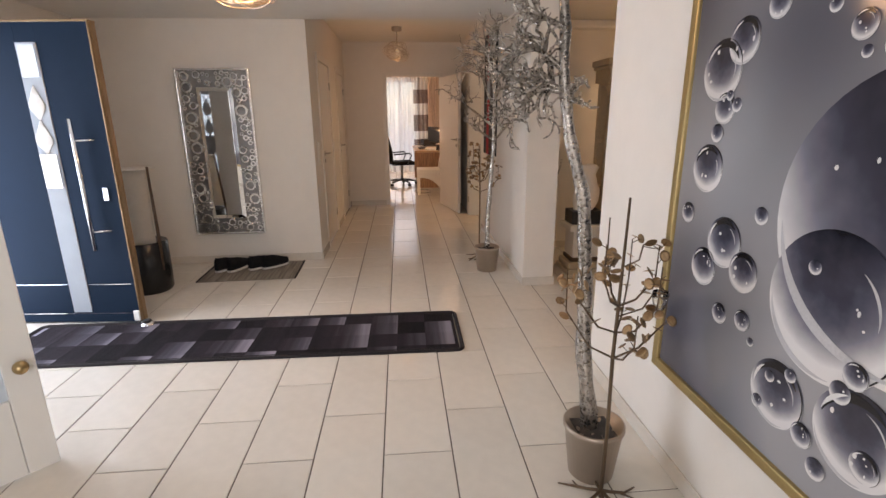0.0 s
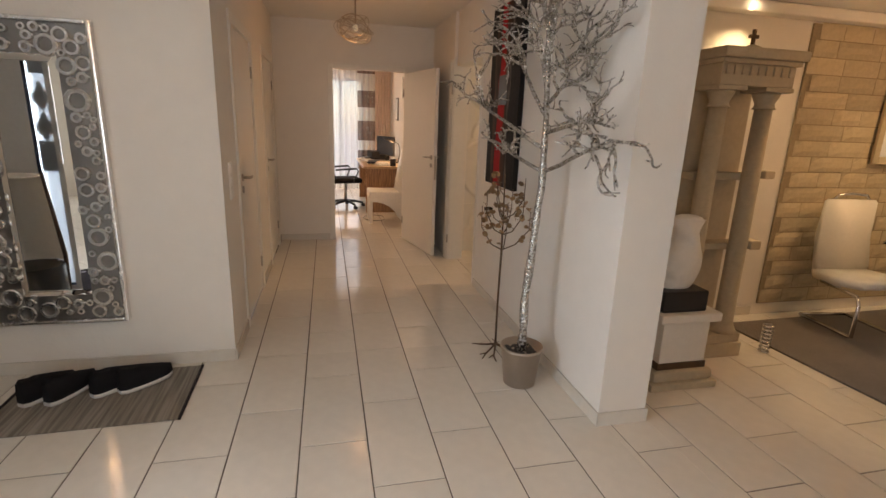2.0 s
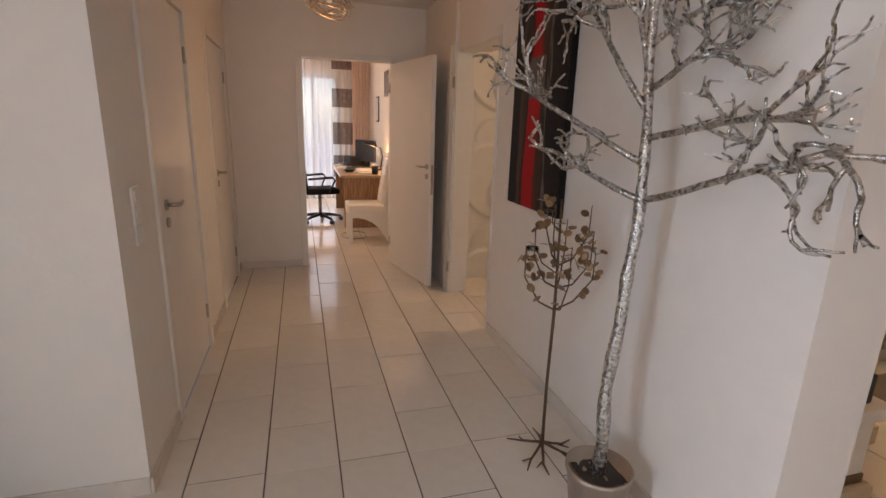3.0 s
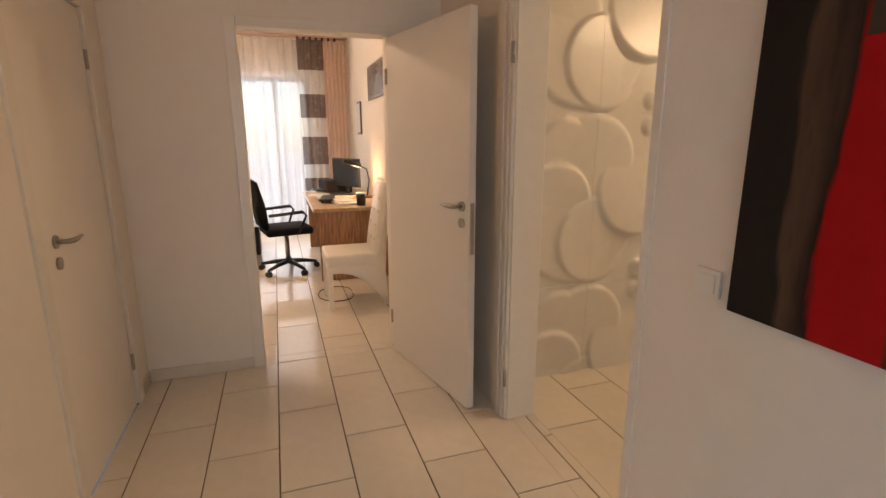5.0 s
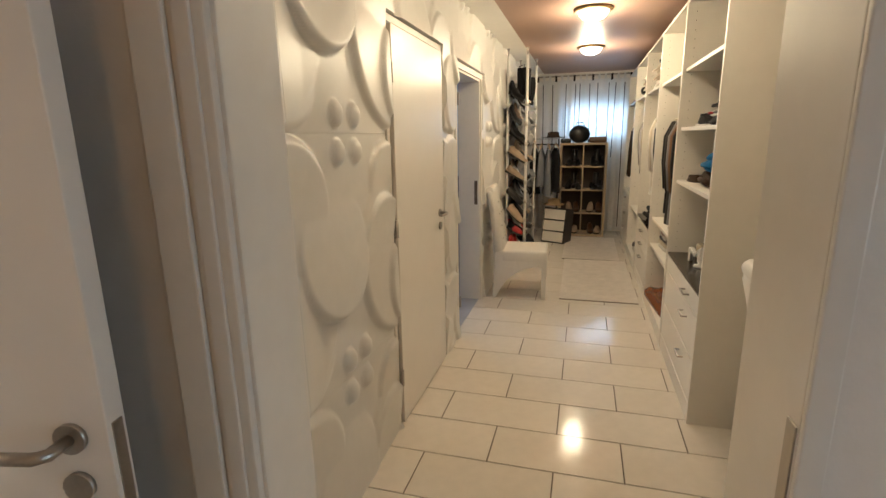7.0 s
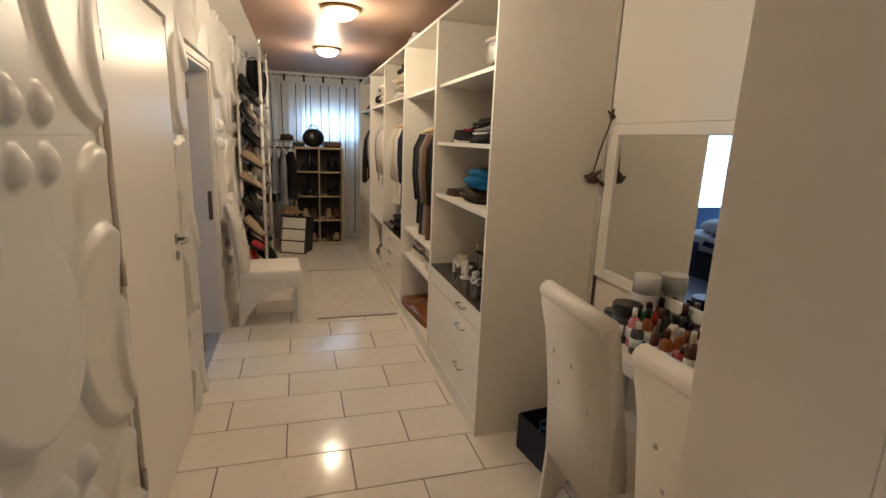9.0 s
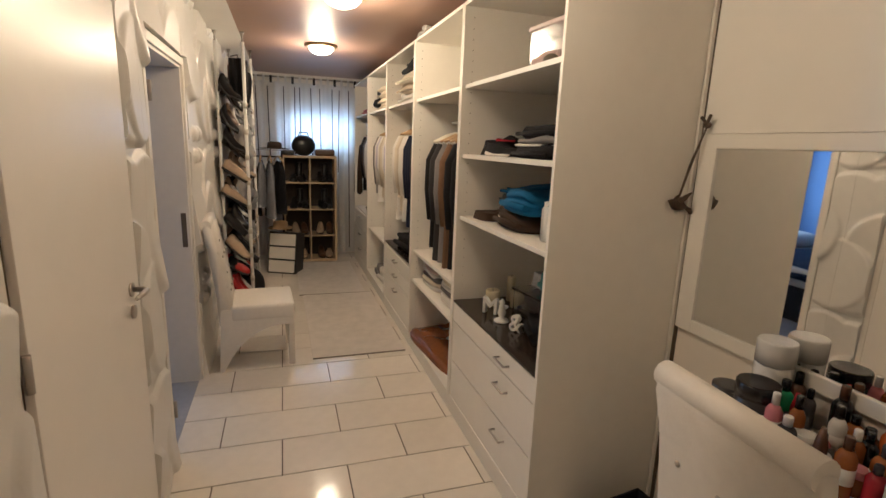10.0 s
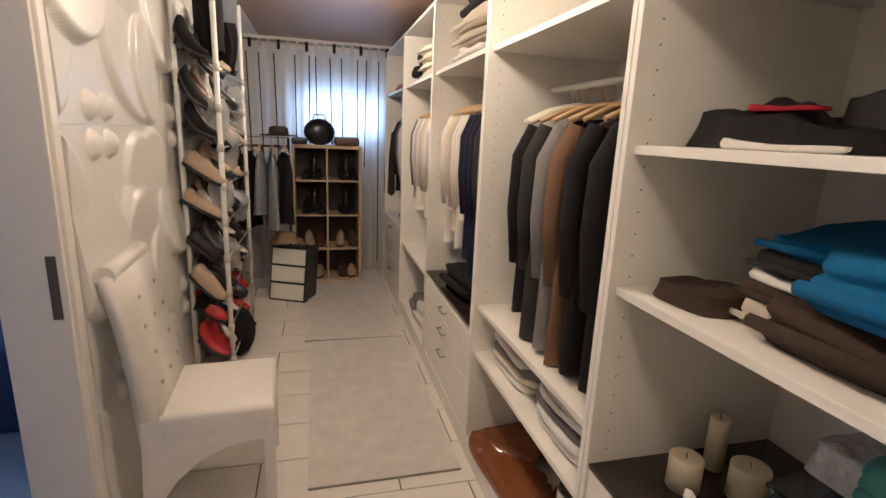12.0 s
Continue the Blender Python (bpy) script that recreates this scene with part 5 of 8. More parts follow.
# dining furniture
single("dining_rug", Shape().extrude(rounded_outline(0, 0, 2.3, 1.45, 0.03), 2, 0.0, 0.014), DARKRUG, (2.75, 3.72, 0), 2, "dark grey brown rug below the dining chairs", "rug")


def cantilever_chair(at, rz):
    t = thing("dining_chair", at, rz, "white upholstered dining chair with a chrome back handle", "chair", "dining chairs")
    prof = [(-0.21, 0.44), (0.20, 0.47), (0.25, 0.43), (0.24, 0.40), (0.0, 0.36), (-0.20, 0.36)]
    part("seat", Shape().extrude([(a, b) for a, b in prof], 0, -0.22, 0.22, 0.012).smooth(), LEATHER, t)
    part("backrest", Shape().extrude([(-0.22, 0.37), (-0.27, 0.70), (-0.25, 0.99), (-0.20, 0.99), (-0.19, 0.70), (-0.14, 0.46)], 0, -0.215, 0.215, 0.014).smooth(), LEATHER, t)
    part("back_handle", Shape().tube([(-0.15, -0.225, 0.985), (-0.12, -0.225, 1.025), (0, -0.225, 1.035), (0.12, -0.225, 1.025), (0.15, -0.225, 0.985)], 0.011, 8), CHROME, t, "curved chrome back handle")
    for x in (-0.2, 0.2):
        part("leg", Shape().tube([(x, -0.12, 0.36), (x, 0.20, 0.34), (x, 0.23, 0.28), (x, 0.23, 0.035), (x, 0.20, 0.03), (x, -0.24, 0.03)], 0.014, 8), CHROME, t)
    part("floor_bar", Shape().tube([(-0.2, -0.24, 0.03), (0.2, -0.24, 0.03)], 0.014, 8), CHROME, t)
    return t


c0 = cantilever_chair((3.62, 4.92, 0.014), 172)
copy_thing(c0, pose(3.42, 3.98, 0.014, 0, 0, -80))
dt = thing("dining_table", (4.25, 4.35, 0.014), 0, "glass dining table on a white pedestal", "table")
part("tabletop", Shape().extrude(rounded_outline(-0.75, -0.42, 0.75, 0.42, 0.05), 2, 0.735, 0.75), glass("table_glass", (0.8, 0.9, 0.88), 0.02), dt)
part("pedestal", box((-0.3, -0.18, 0.03), (0.3, 0.18, 0.733), 0.02), WHITE, dt)
part("floor_plate", Shape().extrude(rounded_outline(-0.45, -0.3, 0.45, 0.3, 0.05), 2, 0.0, 0.029), WHITE, dt)
pc = thing("stone_wall_picture", (4.18, 5.285, 1.56), 0, "white framed print with a pale blue shape", "picture")
part("print", box((-0.18, -0.004, -0.23), (0.18, 0.008, 0.23)), mat("pale_print", (0.75, 0.76, 0.76), 0.3, vary=0.04), pc)
for lo, hi in (((-0.24, -0.012, -0.29), (-0.181, 0.012, 0.29)), ((0.181, -0.012, -0.29), (0.24, 0.012, 0.29)), ((-0.18, -0.012, -0.29), (0.18, 0.012, -0.231)), ((-0.18, -0.012, 0.231), (0.18, 0.012, 0.29))):
    part("frame_bar", box(lo, hi, 0.005), STONE, pc)
part("blue_shape", Shape().lathe([(0.09, -0.006), (0.09, -0.0045)], (0, 0, 0), 20, 1, 0.7, m=pose(0, 0, 0, 90, 0, 0) @ pose(0, 0, 0.01)), mat("pale_blue_print", (0.3, 0.42, 0.6), 0.4, vary=0.3, scale=12), pc)
single("cove_moulding", box((1.27, 5.22, 2.28), (5.4, 5.339, 2.359), 0.02), CEIL, label="white cove moulding below the dining room ceiling", category="moulding", kind="structure")


def spot(at, energy, label="round recessed ceiling spot with warm light"):
    t = thing("ceiling_spot", at, 0, label, "ceiling light", "ceiling spots")
    part("trim_ring", Shape().lathe([(0.055, -0.002), (0.055, -0.010), (0.04, -0.012), (0.038, -0.003)], (0, 0, 0), 24), CHROME, t)
    part("lens", Shape().lathe([(0.036, -0.004), (0.036, -0.009)], (0, 0, 0), 20), glow("spot_lens", (1.0, 0.8, 0.5), 18), t)
    sl = lamp("spot_light", "SPOT", pose(at[0], at[1], at[2] - 0.03), energy, (1.0, 0.76, 0.42), 0.04)
    sl.data.spot_size, sl.data.spot_blend = radians(110), 0.7


spot((2.50, 5.17, DIN_H), 20)
spot((3.9, 4.6, DIN_H), 20)
spot((4.9, 4.6, DIN_H), 17)
wire_lamp((3.75, 4.0, DIN_H), 0.42, 0.20, [(0.1, 0.0), (-0.1, 0.05), (0.0, -0.1)], "lit wire chandelier above the dining table", 17, 0.7)
lamp("dining_chandelier_light", "POINT", pose(3.75, 4.0, DIN_H - 0.42), 20, WARM, 0.14)

# ---- relief panels of the closet wall ----
panel_regions = [(1.11, 2.525, 0.0, 2.5), (3.475, 3.825, 0.0, 2.5), (4.825, 8.5, 0.0, 2.5), (2.525, 3.475, 2.125, 2.5), (3.825, 4.825, 2.095, 2.5)]
RX, RZ, RW, RP = 1.65, 0.565, 1.02, 1.005     # corner of four panels, the panels' width and height
# tilted discs round a corner: offset, radius, height of the raised side and its direction
DISCS = ((0.93, 0.44, 0.43, 0.034, 212), (0.02, 0.27, 0.27, 0.052, 190), (0.30, 0.555, 0.28, 0.058, 268), (0.01, -0.275, 0.27, 0.026, 88), (0.83, -0.225, 0.20, 0.030, 110), (0.77, -0.515, 0.25, 0.046, 98))
DOMES = ((0.36, 0.072), (0.51, 0.072), (0.36, -0.072), (0.51, -0.072))
relief = thing("relief_panels", (0, 0, 0), 0, "white relief wall panels with overlapping discs and domes", "wall panel", kind="structure")


def relief_height(x, z):
    """How far the panels stand out at arrays of places on the wall."""
    h = 0.0025 * np.sin(x * 5.1 + z * 2.3) + 0.0025
    i0, j0 = np.floor((x - RX) / RW), np.floor((z - RZ) / RP)
    for di in (-1, 0, 1):
        for dj in (-1, 0, 1):
            u, v = x - RX - (i0 + di) * RW, z - RZ - (j0 + dj) * RP
            for cx, cz, r, up, a in DISCS:
                du, dv = u - cx, v - cz
                dist = np.sqrt(du * du + dv * dv)
                edge = np.clip((r - dist) / 0.034, 0, 1)
                ramp = np.clip(0.46 + 0.54 * (du * math.cos(radians(a)) + dv * math.sin(radians(a))) / r, 0, 1)
                h = np.maximum(h, up * ramp * np.sin(edge * math.pi / 2) ** 0.8)
            for cx, cz in DOMES:
                q = 1 - ((u - cx) ** 2 + ((v - cz) * 0.9) ** 2) / 0.048 ** 2
                h = np.maximum(h, 0.036 * np.sqrt(np.clip(q, 0, 1)))
    return h


def relief_panel(x0, x1, z0, z1):
    nx, nz = max(3, math.ceil((x1 - x0) / 0.009)), max(3, math.ceil((z1 - z0) / 0.009))
    xs, zs = np.linspace(x0, x1, nx), np.linspace(z0, z1, nz)
    gx, gz = np.meshgrid(xs, zs, indexing="ij")
    gy = Y_R - 0.001 - relief_height(gx, gz)
    idx = np.arange(nx * nz).reshape(nx, nz)
    faces = np.stack((idx[:-1, :-1], idx[1:, :-1], idx[1:, 1:], idx[:-1, 1:]), -1).reshape(-1, 4).tolist()
    verts = np.stack((gx, gy, gz), -1).reshape(-1, 3).tolist()
    for line in (idx[:, 0], idx[:, -1][::-1], idx[0, ::-1], idx[-1, :]):
        base = len(verts)
        verts += [verts[k] for k in line] + [(verts[k][0], Y_R + 0.011, verts[k][2]) for k in line]
        m = len(line)
        faces += [(base + k, base + m + k, base + m + k + 1, base + k + 1) for k in range(m - 1)]
    me = bpy.data.meshes.new("panel")
    me.from_pydata(verts, [], faces)
    me.polygons.foreach_set("use_smooth", [True] * len(faces))
    me.materials.append(RELIEF)
    new("panel", me).parent = relief


for x0, x1, z0, z1 in panel_regions:
    for i in range(-1, 8):
        for j in range(-1, 3):
            a, b = max(x0, RX + i * RW + 0.0006), min(x1, RX + (i + 1) * RW - 0.0006)
            c, d = max(z0, RZ + j * RP + 0.0006), min(z1, RZ + (j + 1) * RP - 0.0006)
            if b - a > 0.01 and d - c > 0.01:
                relief_panel(a, b, c, d)
single("baseboard", box((1.112, Y_R - 0.014, 0.0), (2.51, Y_R - 0.0045, 0.06), 0.003), SKIRT, label="cream tile baseboard below the relief panels", category="baseboard", kind="structure")
single("baseboard", box((4.83, Y_R - 0.014, 0.0), (8.5, Y_R - 0.0045, 0.06), 0.003), SKIRT, label="cream tile baseboard below the relief panels", category="baseboard", kind="structure")

# ---- wardrobe units ----
WY0, WY1, WH = 5.495, 6.12, 2.38
HANDLE = STEEL
DARKTOP = mat("dark_glass_top", (0.03, 0.022, 0.018), 0.12, vary=0.15, scale=8)


def wardrobe(x0, x1, shelves, label, drawers=(), dark_top=None, rail=None, plinth=0.09):
    t = thing("wardrobe_unit", (x0, WY0, 0), 0, label, "wardrobe", "open wardrobe units")
    w, d = x1 - x0, WY1 - WY0
    for a in (0.0, w - 0.019):
        p = part("side_panel", box((a, 0, 0), (a + 0.019, d, WH), 0.0015), CARCASS, t)
        inner = a + 0.0192 if a == 0 else a - 0.0002
    part("back_panel", box((0.0195, 0.0, plinth), (w - 0.0195, 0.006, WH - 0.02)), CARCASS, t)
    part("top_panel", box((0.0195, 0.0065, WH - 0.019), (w - 0.0195, d - 0.002, WH)), CARCASS, t)
    part("bottom_panel", box((0.0195, 0.0065, plinth), (w - 0.0195, d - 0.002, plinth + 0.019), 0.001), CARCASS, t)
    part("plinth", box((0.0195, d - 0.03, 0), (w - 0.0195, d - 0.004, plinth - 0.001)), CARCASS, t)
    for z in shelves:
        part("shelf", box((0.02, 0.007, z - 0.011), (w - 0.02, d - 0.02, z + 0.011), 0.0015), CARCASS, t)
    for z0, z1 in drawers:
        f_ = part("drawer_front", box((0.022, d - 0.024, z0 + 0.002), (w - 0.022, d - 0.006, z1 - 0.002), 0.0015), CARCASS, t)
        z = z1 - 0.07 if z1 - z0 > 0.15 else (z0 + z1) / 2
        cx = w * 0.30 if x0 < 3.5 else w * 0.5
        part("drawer_handle", Shape().tube([(cx - 0.055, d - 0.006, z), (cx - 0.055, d + 0.022, z), (cx + 0.055, d + 0.022, z), (cx + 0.055, d - 0.006, z)], 0.0055, 8), HANDLE, f_, "brushed steel bow handle")
    if dark_top:
        part("glass_top", box((0.021, 0.008, dark_top), (w - 0.021, d - 0.005, dark_top + 0.012), 0.001), DARKTOP, t, "dark brown glass top")
    if rail:
        part("clothes_rail", Shape().tube([(0.02, d * 0.5, rail), (w - 0.02, d * 0.5, rail)], 0.0125, 10), WHITE, t)
    # small dark boxes paint the shade inside the pin holes
    hole = Shape()
    for k in range(40):
        z = 0.16 + k * 0.055
        for yy in (d - 0.055,):
            for xx, sx in ((0.0193, 1), (w - 0.0193, -1)):
                hole.box((min(xx, xx + sx * 0.0006), yy - 0.002, z - 0.002), (max(xx, xx + sx * 0.0006), yy + 0.002, z + 0.002))
    ho = part("shelf_pin_holes", hole, GAP, t)
    ho["kind"] = "stuff"
    return t


wardrobe(2.936, 4.0, (1.95, 1.575, 1.225), "white open wardrobe unit with shelves and drawers", ((0.60, 0.712), (0.35, 0.595), (0.105, 0.345)), 0.715)
wardrobe(4.004, 5.05, (1.95, 0.80, 0.56), "white open wardrobe unit with coats on a rail", (), None, 1.80)
wardrobe(5.054, 6.10, (1.96, 0.66), "white open wardrobe unit with shirts above drawers", ((0.52, 0.645), (0.385, 0.515), (0.105, 0.38)), 0.672, 1.86)
wardrobe(6.104, 7.20, (1.96, 0.62), "white open wardrobe unit with light shirts", (), None, 1.86)
wardrobe(7.204, 8.28, (1.96, 0.75), "white open wardrobe unit with drawers at the end", ((0.52, 0.74), (0.315, 0.515), (0.105, 0.31)), None, 1.86)

# ---- clothes ----


def cloth(name, c, vary=0.12, rough=0.9):
    return mat(name, c, rough, vary=vary, scale=9, bump=0.5, bump_scale=220, spec=0.25)


BLACKC, GREYC, LIGHTC = cloth("black_cloth", (0.010, 0.0095, 0.011)), cloth("grey_wool", (0.19, 0.18, 0.175)), cloth("white_cotton", (0.68, 0.65, 0.6), 0.05)
NAVY, TAN, BEIGE = cloth("navy_cloth", (0.012, 0.015, 0.036)), cloth("tan_cloth", (0.16, 0.09, 0.05)), cloth("beige_cloth", (0.52, 0.45, 0.35))
LILAC, CREAMC, TEAL = cloth("lilac_cotton", (0.48, 0.45, 0.55)), cloth("cream_cotton", (0.62, 0.55, 0.44)), cloth("teal_blue_cloth", (0.012, 0.11, 0.26))
CHAR, BROWNC = cloth("charcoal_cloth", (0.032, 0.030, 0.030)), cloth("brown_cloth", (0.05, 0.032, 0.022))
HANGER = wood("hanger_wood", (0.42, 0.26, 0.12), (0.55, 0.36, 0.18), 0.4, axis=1)
HANGERP = mat("cream_hanger", (0.66, 0.60, 0.48), 0.4, vary=0.05)


def garment(x, top, bottom, colour, label, seed, thick=0.05, width=0.46, sleeve=True, hanger=HANGER, tilt=0):
    """Clothing that hangs from a hanger across the depth of the wardrobe."""
    rng = random.Random(seed)
    t = thing("hanging_garment", (x, 5.80, 0), tilt, label, "clothing", "hanging clothes")
    n, m = 12, 20
    s = Shape()
    ph = rng.uniform(0, 6)
    rings = []
    for i in range(n + 1):
        v = i / n
        z = top - 0.05 - (top - 0.05 - bottom) * v
        shoulder = min(1, (v / 0.07) ** 0.5) if v < 0.07 else 1
        w = width * 0.5 * (0.35 + 0.65 * shoulder) * (1 + 0.05 * v)
        th = thick * (0.35 + 0.65 * min(1, v * 4)) * (1 + 0.25 * v)
        ring = []
        for k in range(m):
            a = k * math.tau / m
            y = math.copysign(abs(math.cos(a)) ** 0.7, math.cos(a)) * w
            xx = math.sin(a) * th + 0.010 * (0.3 + v) * math.sin(y * 42 + ph + v * 2) + 0.012 * v * math.sin(y * 15 + ph)
            ring.append(s.bm.verts.new((xx, y, z - 0.03 * (abs(y) / w) ** 2 * (1 - v) + 0.012 * math.sin(y * 17 + ph) * v)))
        rings.append(ring)
    for a, b in zip(rings, rings[1:]):
        for k in range(m):
            s.bm.faces.new((a[k], a[(k + 1) % m], b[(k + 1) % m], b[k])).smooth = True
    s.bm.faces.new(rings[0])
    s.bm.faces.new(rings[-1][::-1])
    part("body", s, colour, t)
    if sleeve:
        for sy in (-1, 1):
            y0 = sy * (width * 0.47)
            part("sleeve", Shape().tube([(0.0, y0 * 0.93, top - 0.085), (0.012, y0 * 1.08, top - 0.2), (0.02, y0 * 1.10, top - 0.4), (0.026, y0 * 1.02, max(bottom + 0.1, top - 0.62))], [0.03, 0.045, 0.042, 0.034], 10), colour, t)
    part("hanger", Shape().tube([(0, -0.2, top - 0.065), (0, -0.1, top - 0.02), (0, 0, top), (0, 0.1, top - 0.02), (0, 0.2, top - 0.065)], [0.009, 0.011, 0.012, 0.011, 0.009], 8).tube([(0, 0, top), (0, 0, top + 0.03), (0, 0.014, top + 0.055), (0, 0.0, top + 0.07), (0, -0.014, top + 0.06)], 0.002, 6), hanger, t, "wooden clothes hanger")
    return t


for k, (x, bot, col, lab, th) in enumerate(((4.72, 0.90, BLACKC, "black jacket on a wooden hanger", 0.05), (4.62, 0.83, CHAR, "charcoal coat on a wooden hanger", 0.05), (4.50, 0.84, GREYC, "grey wool coat on a wooden hanger", 0.055), (4.40, 0.82, TAN, "tan brown coat on a wooden hanger", 0.04), (4.28, 0.83, BLACKC, "long black coat on a wooden hanger", 0.055), (4.15, 0.84, BLACKC, "black dress on a wooden hanger", 0.045))):
    garment(x, 1.72, bot, col, lab, 20 + k, th, 0.50)
for k, x in enumerate((4.84, 4.80, 4.88)):
    t = thing("empty_hanger", (x, 5.80, 0), k * 5 - 5, "empty cream clothes hanger on the rail", "hanger", "empty hangers")
    part("hanger_bar", Shape().tube([(0, -0.21, 1.65), (0, -0.1, 1.70), (0, 0, 1.725), (0, 0.1, 1.70), (0, 0.21, 1.65)], [0.011, 0.013, 0.014, 0.013, 0.011], 8), HANGERP, t)
    part("hook", Shape().tube([(0, 0, 1.725), (0, 0, 1.755), (0, 0.014, 1.785), (0, 0, 1.80), (0, -0.014, 1.79)], 0.002, 6), STEEL, t)
cols = ((BEIGE, "beige blouse on a hanger"), (LIGHTC, "white shirt on a hanger"), (LIGHTC, "white cotton blouse on a hanger"), (NAVY, "navy blue jacket on a hanger"), (NAVY, "navy dress on a hanger"), (CHAR, "dark grey shirt on a hanger"), (GREYC, "grey blouse on a hanger"), (CREAMC, "cream cardigan on a hanger"))
for k in range(10):
    c, lab = cols[(9 - k) % 8] if k > 1 else (CHAR, "dark grey shirt on a hanger")
    order = (GREYC, CHAR, NAVY, NAVY, NAVY, LIGHTC, LIGHTC, BEIGE, CREAMC, LIGHTC)
    labs = ("grey blouse on a hanger", "dark grey shirt on a hanger", "navy blue jacket on a hanger", "navy dress on a hanger", "navy blue shirt on a hanger", "white shirt on a hanger", "white cotton blouse on a hanger", "beige blouse on a hanger", "cream cardigan on a hanger", "white long shirt on a hanger")
    garment(5.22 + k * 0.085, 1.78, 0.82 + 0.1 * (k % 3) + (0.1 if k > 4 else -0.02), order[k], labs[k], 40 + k, 0.036, 0.44)
for k in range(10):
    order = (LIGHTC, CREAMC, LILAC, LIGHTC, CREAMC, BEIGE, LIGHTC, LILAC, LIGHTC, GREYC)
    garment(6.25 + k * 0.09, 1.78, 0.95 + 0.09 * (k % 4), order[k], ("white shirt on a hanger", "cream blouse on a hanger", "lilac grey shirt on a hanger")[k % 3], 60 + k, 0.035, 0.44)
for k in range(7):
    order = (BROWNC, CHAR, LIGHTC, LIGHTC, GREYC, BROWNC, BLACKC)
    garment(7.36 + k * 0.12, 1.78, 0.98 + 0.1 * (k % 3), order[k], ("dark brown coat on a hanger", "charcoal dress on a hanger", "pale long blouse on a hanger")[k % 3], 80 + k, 0.04, 0.44)


def folded(at, size, colour, label, rz=0, seed=0, group="folded clothes", name="folded_garment"):
    """One folded piece of clothing, soft and slightly uneven, with its fold edge showing."""
    t = thing(name, at, rz, label, "clothing", group)
    w, d, h = size
    layers = max(1, round(h / 0.035))
    nz = 4 * layers
    s = Shape()
    rings = []
    off = Vector((seed * 3.7, seed * 1.3, 0))
    steps = [(1.0, k / nz) for k in range(nz)] + [(0.965, 1.01), (0.91, 1.05), (0.78, 1.07), (0.5, 1.08), (0.2, 1.08)]
    for q, v in steps:
        ring = []
        for k in range(32):
            a = k * math.tau / 32
            cx = math.copysign(abs(math.cos(a)) ** 0.42, math.cos(a)) * 0.5 * w
            cy = math.copysign(abs(math.sin(a)) ** 0.42, math.sin(a)) * 0.5 * d
            bulge = 0.94 + 0.06 * abs(math.sin(v * layers * math.pi)) if v <= 1 else q
            bulge += (0.085 if v <= 1 else 0.05) * noise.noise(Vector((cx * 5, cy * 5, v * layers * 0.8)) + off)
            sag = (0.28 * h + 0.012) * v * noise.noise(Vector((cx * q * 7, cy * q * 7, 0.5)) + off) + 0.004 * noise.noise(Vector((cx * q * 22, cy * q * 22, v)) + off)
            ring.append(s.bm.verts.new((cx * bulge, cy * bulge, max(0.0, v * h * 0.93 + (sag if v > 0.05 else 0)))))
        rings.append(ring)
    for a, b in zip(rings, rings[1:]):
        for k in range(32):
            s.bm.faces.new((a[k], a[(k + 1) % 32], b[(k + 1) % 32], b[k])).smooth = True
    s.bm.faces.new(rings[0][::-1])
    s.bm.faces.new(rings[-1])
    part("folded_cloth", s, colour, t)
    if h > 0.035:
        part("fold_layer", Shape().tube([(-w * 0.44, d * 0.5, h * 0.4), (0, d * 0.515, h * 0.42), (w * 0.44, d * 0.5, h * 0.38)], [h * 0.16, h * 0.2, h * 0.16], 8), colour, t)
    return t


# unit with shelves: dark piles, teal pile, bottles and small things
Z1, Z2, Z3 = 1.587, 1.237, 0.728
for k, (x, y, z, w, d, h, c, lab) in enumerate((
        (3.28, 5.84, Z1, 0.40, 0.42, 0.05, BLACKC, "folded black sports trousers on the shelf"), (3.28, 5.85, Z1 + 0.05, 0.39, 0.41, 0.014, LIGHTC, "thin white folded top in a pile"), (3.27, 5.84, Z1 + 0.064, 0.40, 0.42, 0.022, GREYC, "grey folded top in a pile"), (3.27, 5.83, Z1 + 0.086, 0.39, 0.40, 0.055, BLACKC, "folded black jacket on top of a pile"),
        (3.50, 5.80, Z2, 0.34, 0.46, 0.085, BROWNC, "folded dark brown jacket below a teal one"), (3.44, 5.80, Z2 + 0.088, 0.30, 0.46, 0.095, TEAL, "folded teal blue jacket on a pile"), (3.66, 5.78, Z2, 0.20, 0.40, 0.045, BEIGE, "folded beige sweater at the bottom of a pile"), (3.66, 5.77, Z2 + 0.046, 0.20, 0.40, 0.04, BROWNC, "folded brown sweater in a pile"), (3.66, 5.77, Z2 + 0.087, 0.20, 0.40, 0.022, LIGHTC, "thin white top folded in a pile"), (3.66, 5.76, Z2 + 0.11, 0.20, 0.40, 0.04, CHAR, "folded charcoal sweater in a pile"), (3.65, 5.76, Z2 + 0.151, 0.20, 0.40, 0.05, TEAL, "folded teal blue top on a pile"),
        (3.14, 5.72, Z2, 0.26, 0.38, 0.27, BLACKC, "tall pile of folded black clothes"))):
    folded((x, y, z), (w, d, h), c, lab, (k * 37) % 7 - 3, k)


